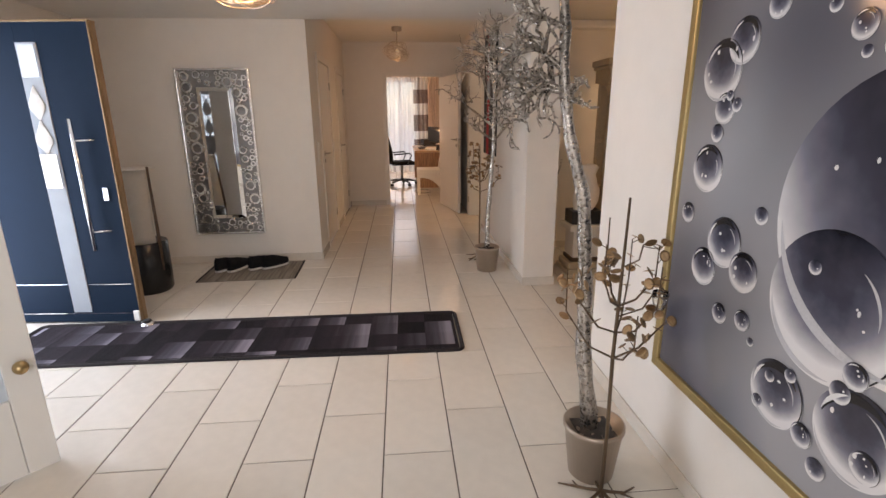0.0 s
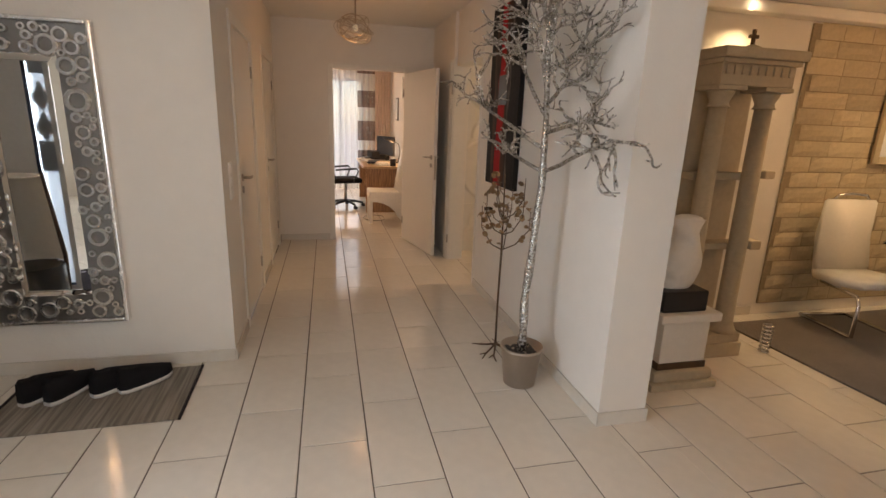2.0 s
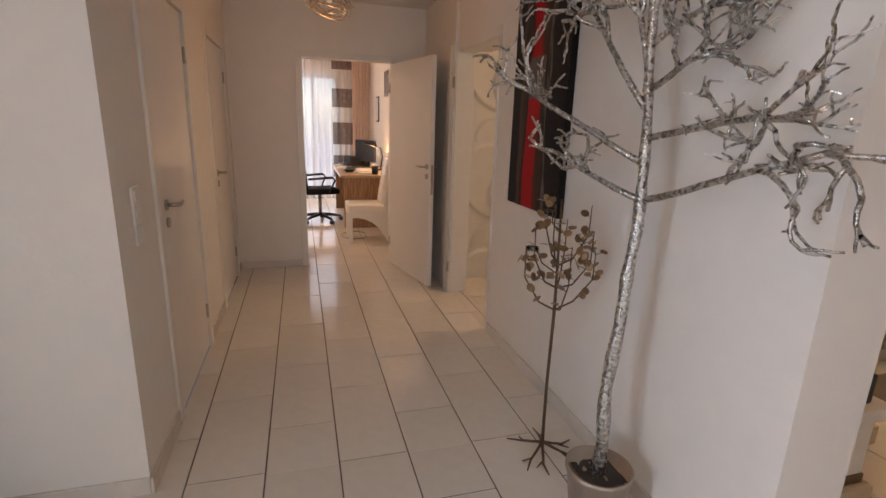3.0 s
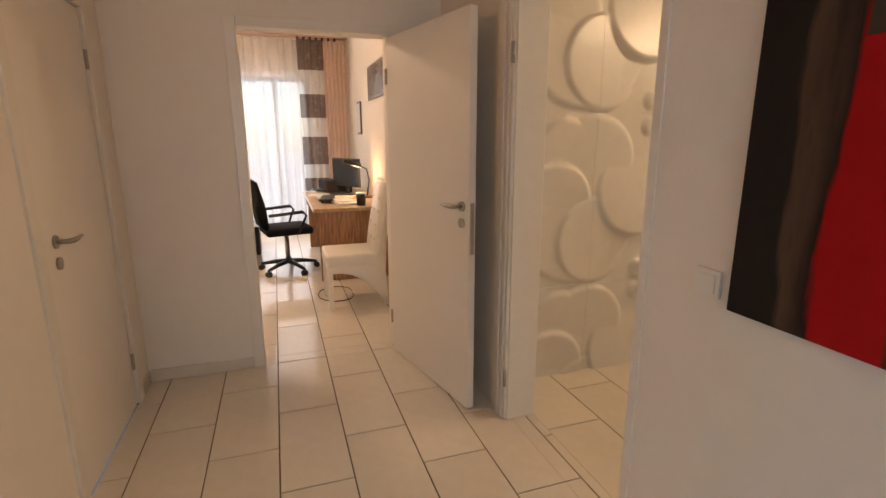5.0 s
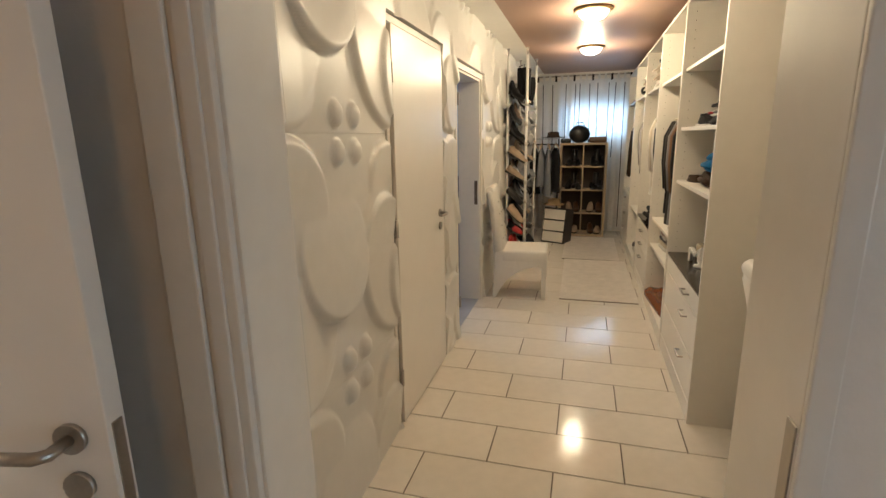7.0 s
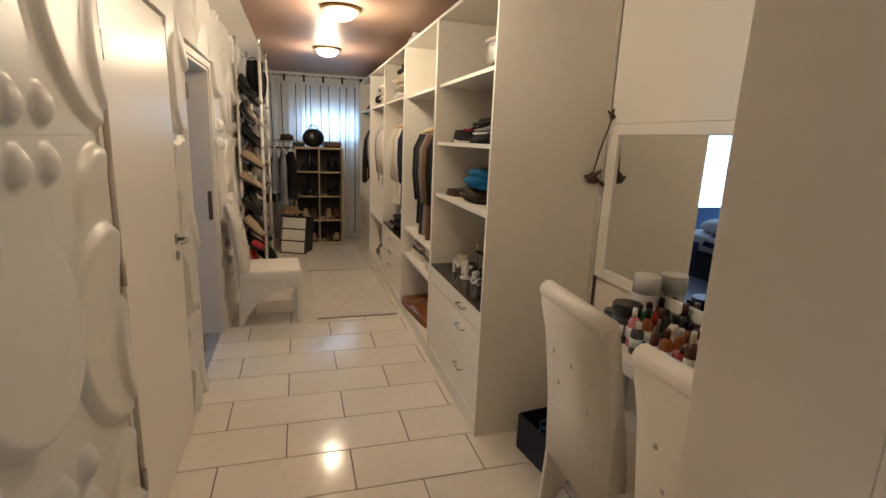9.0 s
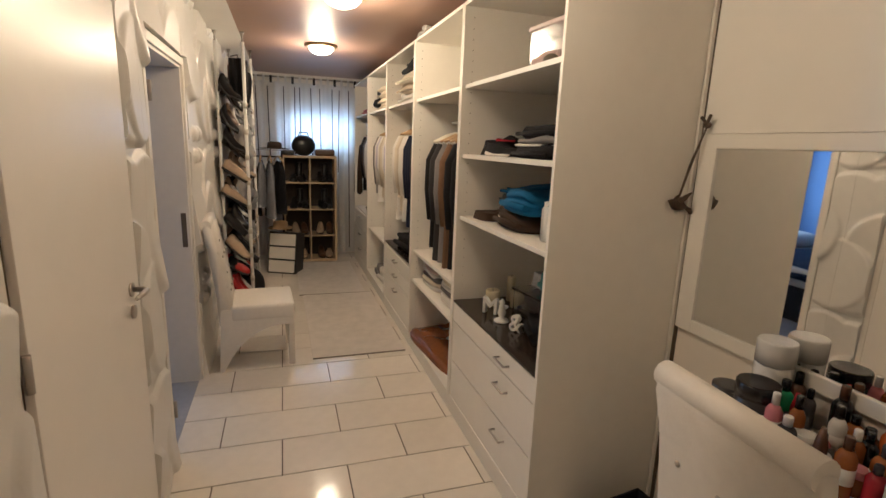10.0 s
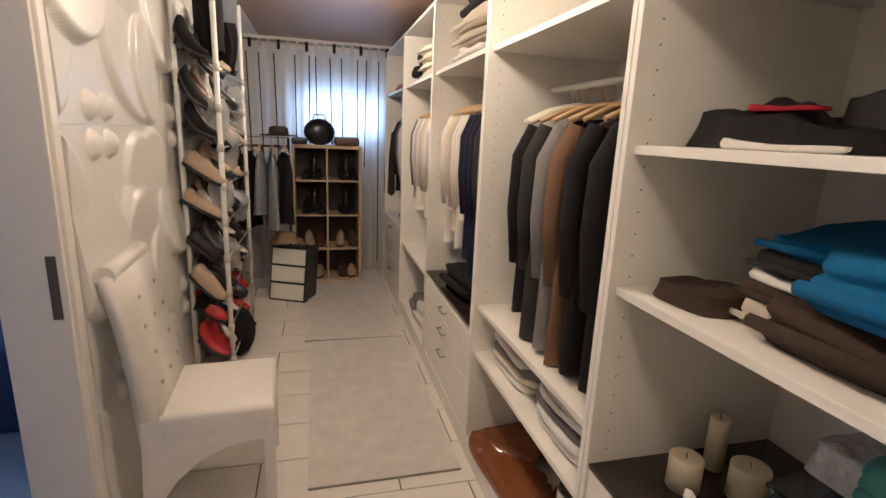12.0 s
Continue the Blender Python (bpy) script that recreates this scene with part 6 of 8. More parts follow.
def heap(name, at, size, colour, label, rz, seed, top=0.5):
    """A crumpled piece of clothing: a low mound with folds and an uneven rim."""
    t = thing(name, at, rz, label, "clothing", "crumpled clothes")
    w, d, h = size
    off = Vector((seed * 5.1, seed * 2.7, seed))

    def fold(u, v):
        a = u * math.tau
        rim = 1 + 0.16 * noise.noise(Vector((math.cos(a) * 1.4, math.sin(a) * 1.4, 0)) + off)
        q = min(1.0, v / 0.72)
        lift = math.sin(min(1, v / 0.3) * math.pi / 2) * (1 if v < 0.3 else 1)
        r = (1 - 0.10 * math.sin(lift * 1.5) - max(0, (v - 0.3) / 0.7)) * rim
        r = max(0.0, r)
        x, y = math.copysign(abs(math.cos(a)) ** 0.65, math.cos(a)) * r * w / 2, math.copysign(abs(math.sin(a)) ** 0.65, math.sin(a)) * r * d / 2
        bump = noise.noise(Vector((x * 9, y * 9, 0.3)) + off) * 0.34 + noise.noise(Vector((x * 24, y * 14, 0.8)) + off) * 0.16
        z = h * lift * (0.62 + top * 0.5 * (0.5 - x / w) + bump * q)
        return Vector((x, y, max(0.0, z)))
    part("folds", Shape().grid(64, 22, fold), colour, t)
    return t


heap("crumpled_jacket", (3.71, 5.85, Z1), (0.46, 0.42, 0.135), BLACKC, "crumpled black sports jacket on the shelf", 3, 3, -0.7)
heap("crumpled_jacket", (3.60, 5.72, Z1 + 0.03), (0.34, 0.26, 0.13), CHAR, "charcoal hooded jacket behind the black one", -6, 7, -0.3)
folded((3.66, 6.02, Z1), (0.24, 0.07, 0.018), LIGHTC, "white shirt hem peeping from below the jacket", 3, 4)
# separate red strip added for the stripes on the black jacket
folded((3.72, 5.96, Z1 + 0.074), (0.15, 0.045, 0.016), cloth("red_trim", (0.30, 0.012, 0.02)), "thin red stripe on the crumpled jacket", 8, 3)
heap("pouch", (3.835, 5.97, Z2), (0.20, 0.17, 0.058), BROWNC, "small dark brown leather pouch on the shelf", 8, 5, 0.2)

PLASTW, GREENP, DARKB = mat("white_plastic", (0.72, 0.72, 0.70), 0.35, vary=0.03), mat("green_cap", (0.04, 0.42, 0.06), 0.35, vary=0.05), mat("dark_brown_bottle", (0.025, 0.014, 0.01), 0.2, vary=0.1)
PAPER = mat("label_paper", (0.7, 0.7, 0.66), 0.6, vary=0.04)
INK = mat("label_ink", (0.06, 0.07, 0.06), 0.6, vary=0.1)
bt = thing("detergent_bottle", (3.155, 5.965, Z2), 31, "white detergent bottle with a green cap", "bottle")
part("bottle_body", Shape().extrude(rounded_outline(-0.085, -0.045, 0.085, 0.045, 0.03), 2, 0.0, 0.17, 0.008).smooth().lathe([(0.06, 0.168), (0.045, 0.195), (0.03, 0.2)], (-0.03, 0, 0), 16), PLASTW, bt)
part("cap", Shape().lathe([(0.032, 0.2), (0.032, 0.25), (0.028, 0.255)], (-0.03, 0, 0), 18), GREENP, bt, "bright green cap")
part("grip", Shape().tube([(0.02, 0, 0.19), (0.07, 0, 0.185), (0.08, 0, 0.14)], 0.013, 8), PLASTW, bt)
lb = part("label_sheet", box((-0.05, 0.0455, 0.03), (0.04, 0.0465, 0.14)), PAPER, bt)
for z0, w in ((0.12, 0.05), (0.105, 0.06), (0.085, 0.03), (0.07, 0.04), (0.05, 0.045)):
    part("text_bar", box((-0.035, 0.0467, z0), (-0.035 + w, 0.0471, z0 + 0.004)), GREENP if z0 == 0.12 else INK, lb)
bt.scale = (0.70, 0.78, 0.88)
bt = thing("care_bottle", (3.035, 5.985, Z2), 0, "small dark brown bottle with a pale label", "bottle")
part("bottle_body", Shape().lathe([(0.036, 0.0), (0.038, 0.01), (0.038, 0.13), (0.03, 0.15), (0.014, 0.16)], (0, 0, 0), 18), DARKB, bt)
part("cap", Shape().lathe([(0.018, 0.16), (0.018, 0.195), (0.015, 0.198)], (0, 0, 0), 14), BLACK, bt)
part("label_sheet", Shape().lathe([(0.0385, 0.03), (0.0385, 0.075)], (0, 0, 0), 18), mat("orange_label", (0.20, 0.06, 0.02), 0.5, vary=0.5, scale=20), bt)

bt.scale = (0.66, 0.66, 0.92)
LETTER = mat("white_letter_paint", (0.75, 0.74, 0.71), 0.45, vary=0.04)


def letter(text, at, size, rz, label):
    cu = bpy.data.curves.new("letter", "FONT")
    cu.body, cu.size, cu.extrude, cu.bevel_depth = text, size, 0.014, 0.002
    ob = new("letter_ornament", cu)
    dg_ = bpy.context.evaluated_depsgraph_get()
    me = bpy.data.meshes.new_from_object(ob.evaluated_get(dg_))
    bpy.data.objects.remove(ob)
    me.materials.clear()
    me.materials.append(LETTER)
    o = new("letter_ornament", me)
    o.matrix_basis = pose(*at, 90, 0, rz)
    return tagged(o, label, "letter ornament", "letter ornaments")


letter("Mr", (3.743, 6.027, Z3 + 0.003), 0.125, 222, "white standing letter ornament spelling Mr")
letter("&", (3.46, 5.99, Z3 + 0.003), 0.12, 205, "white standing ampersand ornament")
letter("M", (3.13, 6.02, Z3 + 0.003), 0.125, 258, "white standing letter ornament")
CANDLE = mat("cream_wax", (0.66, 0.58, 0.40), 0.5, vary=0.06)
for k, (x, y, r, h) in enumerate(((3.85, 5.92, 0.042, 0.085), (3.90, 5.78, 0.026, 0.15), (3.78, 5.79, 0.046, 0.09))):
    t = thing("candle", (x, y, Z3), 0, "cream pillar candle on the dark glass top", "candle", "pillar candles")
    part("wax", Shape().lathe([(r, 0), (r, h), (r * 0.9, h + 0.004), (r * 0.2, h - 0.004)], (0, 0, 0), 20), CANDLE, t)
    part("wick", Shape().tube([(0, 0, h - 0.004), (0.002, 0, h + 0.012)], 0.0015, 5), BLACK, t)
CLEAR = glass("clear_plastic_box", (0.93, 0.95, 0.95), 0.12)
t = thing("figurine", (3.57, 5.99, Z3), 0, "small white couple figurine on a disc", "figurine")
part("figure", Shape().lathe([(0.04, 0), (0.038, 0.012), (0.012, 0.02), (0.022, 0.05), (0.012, 0.09), (0.016, 0.11), (0.004, 0.125)], (0, 0, 0), 16), LETTER, t)
t = thing("storage_box", (3.46, 5.73, Z3), 6, "clear plastic box with small things inside", "storage box")
for lo, hi in (((-0.2, -0.14, 0), (0.2, 0.14, 0.006)), ((-0.2, -0.14, 0.006), (-0.195, 0.14, 0.15)), ((0.195, -0.14, 0.006), (0.2, 0.14, 0.15)), ((-0.195, -0.14, 0.006), (0.195, -0.135, 0.15)), ((-0.195, 0.135, 0.006), (0.195, 0.14, 0.15))):
    part("box_wall", box(lo, hi), CLEAR, t)
part("lid", box((-0.21, -0.15, 0.151), (0.21, 0.15, 0.165), 0.005), CLEAR, t)
folded((3.46, 5.73, Z3 + 0.007), (0.36, 0.24, 0.12), CHAR, "dark folded cloth in a clear box", 6, 31)
folded((3.50, 5.71, Z3 + 0.166), (0.15, 0.14, 0.09), cloth("mint_cloth", (0.09, 0.30, 0.27)), "mint green knitted bundle on a box", 10, 33)
heap("bag_bundle", (3.60, 5.68, Z3 + 0.166), (0.2, 0.2, 0.10), mat("clear_grey_film", (0.45, 0.46, 0.46), 0.2, vary=0.4, scale=14, bump=0.8, bump_scale=30), "crinkled clear plastic bag with small things", 0, 12)
folded((3.36, 5.70, Z3 + 0.166), (0.14, 0.16, 0.08), cloth("patterned_grey", (0.3, 0.33, 0.33), 0.6), "grey patterned cloth bundle", 0, 35)


def swirl(name, c1, c2, scale):
    """Cloth printed with thin dark curls."""
    m = cloth(name, c1)
    n, l = m.node_tree.nodes, m.node_tree.links
    tc, ns, ramp = n.new("ShaderNodeTexCoord"), n.new("ShaderNodeTexNoise"), n.new("ShaderNodeValToRGB")
    ns.inputs["Scale"].default_value, ns.inputs["Detail"].default_value, ns.inputs["Distortion"].default_value = scale, 1, 1.5
    e = ramp.color_ramp.elements
    e[0].position, e[0].color, e[1].position, e[1].color = 0.465, (*c1, 1), 0.535, (*c1, 1)
    for p, c in ((0.485, c2), (0.515, c2)):
        e.new(p).color = (*c, 1)
    l.new(tc.outputs["Object"], ns.inputs["Vector"])
    l.new(ns.outputs["Fac"], ramp.inputs["Fac"])
    l.new(ramp.outputs[0], n["Principled BSDF"].inputs["Base Color"])
    return m


ROSE = swirl("rose_patterned_cloth", (0.50, 0.33, 0.27), (0.07, 0.035, 0.03), 13)
for k in range(2):
    folded((3.19, 5.66, Z3 + k * 0.16), (0.30, 0.3, 0.16), ROSE, "rose patterned folded blanket", k * 4, 37 + k)
folded((3.33, 5.90, Z3), (0.24, 0.10, 0.10), BLACKC, "black leather clutch on the dark glass", -20, 41)
t = thing("storage_box", (3.42, 5.80, 1.962), 4, "clear plastic box with pink lid on the top shelf", "storage box")
for lo, hi in (((-0.14, -0.13, 0), (0.14, 0.13, 0.006)), ((-0.14, -0.13, 0.006), (-0.135, 0.13, 0.2)), ((0.135, -0.13, 0.006), (0.14, 0.13, 0.2)), ((-0.135, -0.13, 0.006), (0.135, -0.125, 0.2)), ((-0.135, 0.125, 0.006), (0.135, 0.13, 0.2))):
    part("box_wall", box(lo, hi), CLEAR, t)
part("lid", box((-0.15, -0.14, 0.201), (0.15, 0.14, 0.222), 0.006), mat("pink_white_lid", (0.7, 0.55, 0.53), 0.4, vary=0.05), t)
folded((3.42, 5.80, 1.969), (0.25, 0.23, 0.15), mat("pale_pink_cloth", (0.6, 0.45, 0.42), 0.9, vary=0.2), "pale pink cloth inside a clear box", 0, 51)
single("white_board", box((-0.1, -0.012, 0), (0.1, 0.012, 0.36), 0.004), CARCASS, (3.17, 5.86, 1.962), 30, "white board leaning on the top shelf", "board")
single("dark_stone", Shape().ball((0, 0, 0.028), 0.03, 1.4, 1, 0.9), mat("brown_stone", (0.12, 0.1, 0.07), 0.6), (3.24, 6.0, 1.962), 0, "small brown stone on the top shelf", "ornament")

# folded linen, bag and top-shelf piles in the other units
rl = random.Random(6)
for k in range(6):
    folded((4.78, 5.84, 0.572 + k * 0.033), (0.42, 0.42, 0.031), (LIGHTC, CREAMC, GREYC, LIGHTC, mat("pale_rose_linen", (0.5, 0.38, 0.33), 0.9, vary=0.08), LILAC)[k], ("white folded linen in a pile", "cream folded linen in a pile", "grey folded linen in a pile")[k % 3], rl.uniform(-4, 4), 100 + k)
for k in range(5):
    folded((4.30, 5.84, 0.572 + k * 0.036), (0.42, 0.44, 0.034), (LIGHTC, LIGHTC, GREYC, LIGHTC, CREAMC)[k], "white folded sheets in a pile", rl.uniform(-4, 4), 120 + k)
bag = thing("brown_bag", (4.62, 5.86, 0.11), 6, "shiny cognac brown patent bag on the floor panel", "bag")
part("bag_body", Shape().grid(30, 12, lambda u, v: (lambda a, w: Vector((w * 0.46 * math.copysign(abs(math.cos(a)) ** 0.35, math.cos(a)), w * 0.25 * math.copysign(abs(math.sin(a)) ** 0.5, math.sin(a)), 0.075 * v + 0.05 * v * noise.noise(Vector((math.cos(a) * 4, math.sin(a) * 4, v * 6))))))(u * math.tau, 1 - 0.8 * v ** 4)), mat("cognac_patent", (0.20, 0.065, 0.018), 0.12, vary=0.2, scale=8, bump=0.6, bump_scale=14), bag)
bag2 = thing("white_tote", (4.22, 5.90, 0.11), -10, "white tote bag with a handle on the floor panel", "bag")
part("bag_body", Shape().grid(24, 8, lambda u, v: Vector((0.11 * (1 - 0.2 * v) * math.cos(u * math.tau), 0.14 * math.sin(u * math.tau), 0.3 * v + 0.015 * noise.noise(Vector((math.cos(u * 6.28) * 3, v * 4, 2)))))), LIGHTC, bag2)
part("bag_handle", Shape().tube([(0.09, 0.08, 0.27), (0.12, 0.1, 0.36), (0.1, 0.02, 0.40), (0.09, -0.06, 0.28)], 0.008, 6), LIGHTC, bag2)
single("dark_bag", Shape().ball((0, 0, 0.16), 0.16, 0.8, 1.1, 1.0, 18), BLACKC, (4.42, 5.72, 0.11), 0, "soft black bag behind the tote", "bag")
for k in range(3):
    folded((5.52, 5.86, 1.972 + k * 0.075), (0.6, 0.42, 0.07), (LIGHTC, BEIGE, CREAMC)[k], ("white folded blanket on the top shelf", "beige folded blanket on the top shelf", "cream folded blanket on the top shelf")[k], k * 3, 140 + k)
folded((5.56, 5.80, 2.197), (0.56, 0.42, 0.13), BLACKC, "black folded blanket on the top shelf", 4, 145)
for k in range(4):
    folded((6.62, 5.86, 1.972 + k * 0.06), (0.44, 0.4, 0.056), (BEIGE, CREAMC, BEIGE, CREAMC)[k], "beige folded sweater on the top shelf", k * 2, 150 + k)
folded((6.95, 5.84, 1.972), (0.3, 0.4, 0.22), BLACKC, "black folded sweater on the top shelf", 0, 155)
folded((7.75, 5.86, 1.972), (0.5, 0.4, 0.07), cloth("pink_check", (0.45, 0.16, 0.17), 0.5), "pink checked folded shirt on the top shelf", 0, 160)
folded((5.12, 5.80, 2.381), (0.16, 0.5, 0.12), cloth("grey_print", (0.45, 0.42, 0.40), 0.6), "grey printed bedding on top of the wardrobe", 5, 165)
folded((5.6, 5.86, 0.685), (0.5, 0.4, 0.12), BLACKC, "black folded clothes on the dark top", 5, 170)
folded((6.5, 5.86, 0.11), (0.4, 0.4, 0.14), LIGHTC, "white and grey shoes bag on the floor panel", 5, 172)
folded((6.85, 5.88, 0.11), (0.3, 0.34, 0.12), GREYC, "grey soft bag on the floor panel", -5, 174)
folded((7.5, 5.95, 0.762), (0.22, 0.2, 0.13), BLACKC, "black hat on the drawer top", 0, 176)
jk = thing("hanging_garment", (8.36, 6.05, 0), 90, "long dark brown coat hung at the wardrobe end", "clothing", "hanging clothes")
part("body", Shape().lathe([(0.05, 0.85), (0.13, 0.95), (0.12, 1.3), (0.10, 1.6), (0.03, 1.72)], (0, 0, 0), 18, 0.5, 1), BROWNC, jk)
part("hook", Shape().tube([(0, 0, 1.70), (0.0, 0, 1.78), (-0.04, 0, 1.80)], 0.006, 6), STEEL, jk)

# ---- chairs ----
BUTTON = mat("button_grey", (0.50, 0.47, 0.42), 0.35, 0.1, vary=0.1)


def parsons_chair(at, rz, label, tufted=True):
    """A white leather chair with curved side skirts; its front looks along -y."""
    t = thing("leather_chair", at, rz, label, "chair", "white leather chairs")
    side = [(-0.25, 0.0), (-0.212, 0.0), (-0.208, 0.318), (-0.14, 0.318), (-0.05, 0.298), (0.04, 0.252), (0.12, 0.182), (0.18, 0.100), (0.232, 0.0), (0.262, 0.0), (0.245, 0.30), (0.24, 0.46), (-0.23, 0.465), (-0.25, 0.45)]
    part("skirt", Shape().extrude(side, 0, -0.23, -0.205, 0.004), LEATHER, t)
    part("skirt", Shape().extrude(side, 0, 0.205, 0.23, 0.004), LEATHER, t)
    part("seat", box((-0.232, -0.255, 0.36), (0.232, 0.18, 0.475), 0.022).smooth(), LEATHER, t)
    back = [(0.15, 0.40), (0.25, 0.32), (0.265, 0.60), (0.30, 0.88), (0.335, 1.02), (0.33, 1.05), (0.295, 1.065), (0.26, 1.05), (0.225, 0.86), (0.18, 0.62)]
    b = part("backrest", Shape().extrude(back, 0, -0.228, 0.228, 0.016).smooth(), LEATHER, t)
    part("roll", Shape().tube([(-0.222, 0.30, 1.045), (0.222, 0.30, 1.045)], 0.036, 14), LEATHER, b)
    for x in (-0.2, 0.2):
        part("leg", box((x - 0.022, -0.25, 0.0), (x + 0.022, -0.205, 0.36), 0.006), LEATHER, t)
    if tufted:
        for k, z in enumerate((0.58, 0.70, 0.82, 0.93)):
            for x in ((-0.11, 0.11) if k % 2 else (-0.14, 0.0, 0.14)):
                yf, yb = 0.17 + (z - 0.6) * 0.17, 0.262 + (z - 0.6) * 0.135
                part("button", Shape().ball((x, yf, z), 0.011, 1, 0.5, 1, 8), BUTTON, b)
                part("button", Shape().ball((x, yb, z), 0.011, 1, 0.5, 1, 8), BUTTON, b)
    return t


ch = parsons_chair((5.09, 7.28, 0), 3, "white tufted leather chair against the relief wall")
c2 = copy_thing(ch, pose(2.085, 5.80, 0, 0, 0, -3))
tagged(c2, "white tufted leather chair at the dressing table")
c3 = copy_thing(ch, pose(1.5, 5.82, 0, 0, 0, 3))
tagged(c3, "white tufted leather chair at the dressing table")
c4 = copy_thing(ch, pose(0.50, 9.47, 0, 0, 0, -90))
tagged(c4, "white leather chair beside the office door")

# ---- dressing table ----
va = thing("dressing_table", (0, 0, 0), 0, "white dressing table with a thick top", "dressing table")
part("tabletop", box((1.16, 5.462, 0.725), (2.59, 5.81, 0.785), 0.004), WHITE, va)
for x in (1.17, 2.53):
    part("side_panel", box((x, 5.47, 0), (x + 0.04, 5.80, 0.724), 0.003), WHITE, va)
part("modesty_panel", box((1.22, 5.47, 0.35), (2.52, 5.49, 0.724)), WHITE, va)
dmr = thing("dressing_mirror", (0, 5.462, 0), 0, "wide white framed mirror above the dressing table", "mirror")
part("glass", box((1.24, 0.006, 0.965), (2.835, 0.012, 1.655)), MIRROR, dmr)
for lo, hi in (((1.16, 0.0, 0.91), (1.239, 0.03, 1.71)), ((2.836, 0.0, 0.91), (2.918, 0.022, 1.71)), ((1.24, 0.0, 0.91), (2.835, 0.022, 0.964)), ((1.24, 0.0, 1.656), (2.835, 0.03, 1.71))):
    part("frame_bar", box(lo, hi, 0.004), WHITE, dmr)
single("wall_panel", box((1.16, 5.461, 1.712), (2.918, 5.478, 2.49), 0.002), WHITE, label="smooth white panel above the dressing mirror", category="wall panel", kind="structure")
single("wardrobe_filler", box((2.9245, 5.461, 0.0), (2.9345, 5.494, 2.37)), CARCASS, label="narrow white filler strip beside the wardrobe side", category="trim", kind="structure")
# thin dark strip painted in as the shade between panel and wardrobe
single("gap_shade_strip", box((2.9195, 5.461, 0.0), (2.924, 5.479, 2.49)), GAP, label="dark strip painted as the shaded gap beside the wardrobe", category="trim", kind="structure")
tk = thing("bird_trinket", (2.905, 5.50, 1.43), 0, "dark carved bird hanging on a brown ribbon", "wall ornament")
RIB = mat("brown_ribbon", (0.07, 0.045, 0.028), 0.7, vary=0.3, scale=25)
part("ribbon", Shape().tube([(-0.02, -0.005, 0.31), (0.004, 0.03, 0.16), (0.02, 0.05, 0.02)], 0.004, 5).tube([(-0.02, -0.005, 0.31), (-0.004, 0.03, 0.16), (0.012, 0.055, 0.02)], 0.0025, 5), RIB, tk)
part("knot", Shape().ball((-0.02, -0.005, 0.315), 0.014, 1.3, 1, 1, 8).tube([(-0.02, 0, 0.32), (-0.045, 0.01, 0.35)], 0.006, 6).tube([(-0.02, 0, 0.32), (0.0, 0.01, 0.345)], 0.006, 6), RIB, tk)
part("body", Shape().tube([(0.015, 0.01, -0.012), (0.015, 0.035, -0.004), (0.015, 0.065, 0.0), (0.015, 0.085, 0.012), (0.015, 0.10, 0.016)], [0.006, 0.02, 0.022, 0.013, 0.004], 10), RIB, tk)
for sx in (-1, 1):
    part("wing", Shape().tube([(0.015, 0.06, 0.006), (0.015 + sx * 0.022, 0.045, 0.028), (0.015 + sx * 0.03, 0.02, 0.052)], [0.014, 0.011, 0.003], 8), RIB, tk)
part("tail", Shape().tube([(0.015, 0.012, -0.01), (0.015, -0.02, -0.03)], [0.007, 0.012], 8), RIB, tk)
bn = thing("fabric_bin", (2.655, 5.755, 0), 8, "dark blue fabric bin with cables inside", "bin")
NAVYP = mat("navy_felt", (0.012, 0.014, 0.022), 0.9, vary=0.2, scale=20)
for lo, hi in (((-0.17, -0.15, 0), (0.17, 0.15, 0.01)), ((-0.17, -0.15, 0.01), (-0.16, 0.15, 0.20)), ((0.16, -0.15, 0.01), (0.17, 0.15, 0.20)), ((-0.16, -0.15, 0.01), (0.16, -0.14, 0.20)), ((-0.16, 0.14, 0.01), (0.16, 0.15, 0.20))):
    part("bin_wall", box(lo, hi, 0.003), NAVYP, bn)
for k in range(3):
    single("cable_bundle", Shape().tube([(0.06 * math.cos(j * 0.5) * (1 + 0.1 * k), 0.06 * math.sin(j * 0.5), 0.008 + 0.003 * j) for j in range(30)], 0.004, 5), (PLASTW, BLACK, mat("blue_cable", (0.05, 0.2, 0.45), 0.5))[k], (2.60 + 0.05 * k, 5.74 + 0.02 * k, 0.012 + 0.03 * k), 0, "coiled cable in the fabric bin", "cable", "cables")

# bottles and jars on the dressing table
JARC = [("white_jar", (0.66, 0.66, 0.64)), ("smoke_jar", (0.05, 0.05, 0.055)), ("green_jar", (0.02, 0.32, 0.14)), ("blue_jar", (0.02, 0.10, 0.4)), ("orange_jar", (0.48, 0.11, 0.02)), ("red_jar", (0.34, 0.015, 0.025)), ("pink_jar", (0.6, 0.22, 0.26)), ("amber_jar", (0.28, 0.09, 0.02)), ("black_jar", (0.012, 0.012, 0.014)), ("cream_jar", (0.62, 0.52, 0.38)), ("yellow_jar", (0.42, 0.27, 0.03)), ("brown_jar", (0.10, 0.045, 0.025))]
JM = [mat(n, c, 0.22, vary=0.05, rvary=0.05) for n, c in JARC]
rj = random.Random(15)


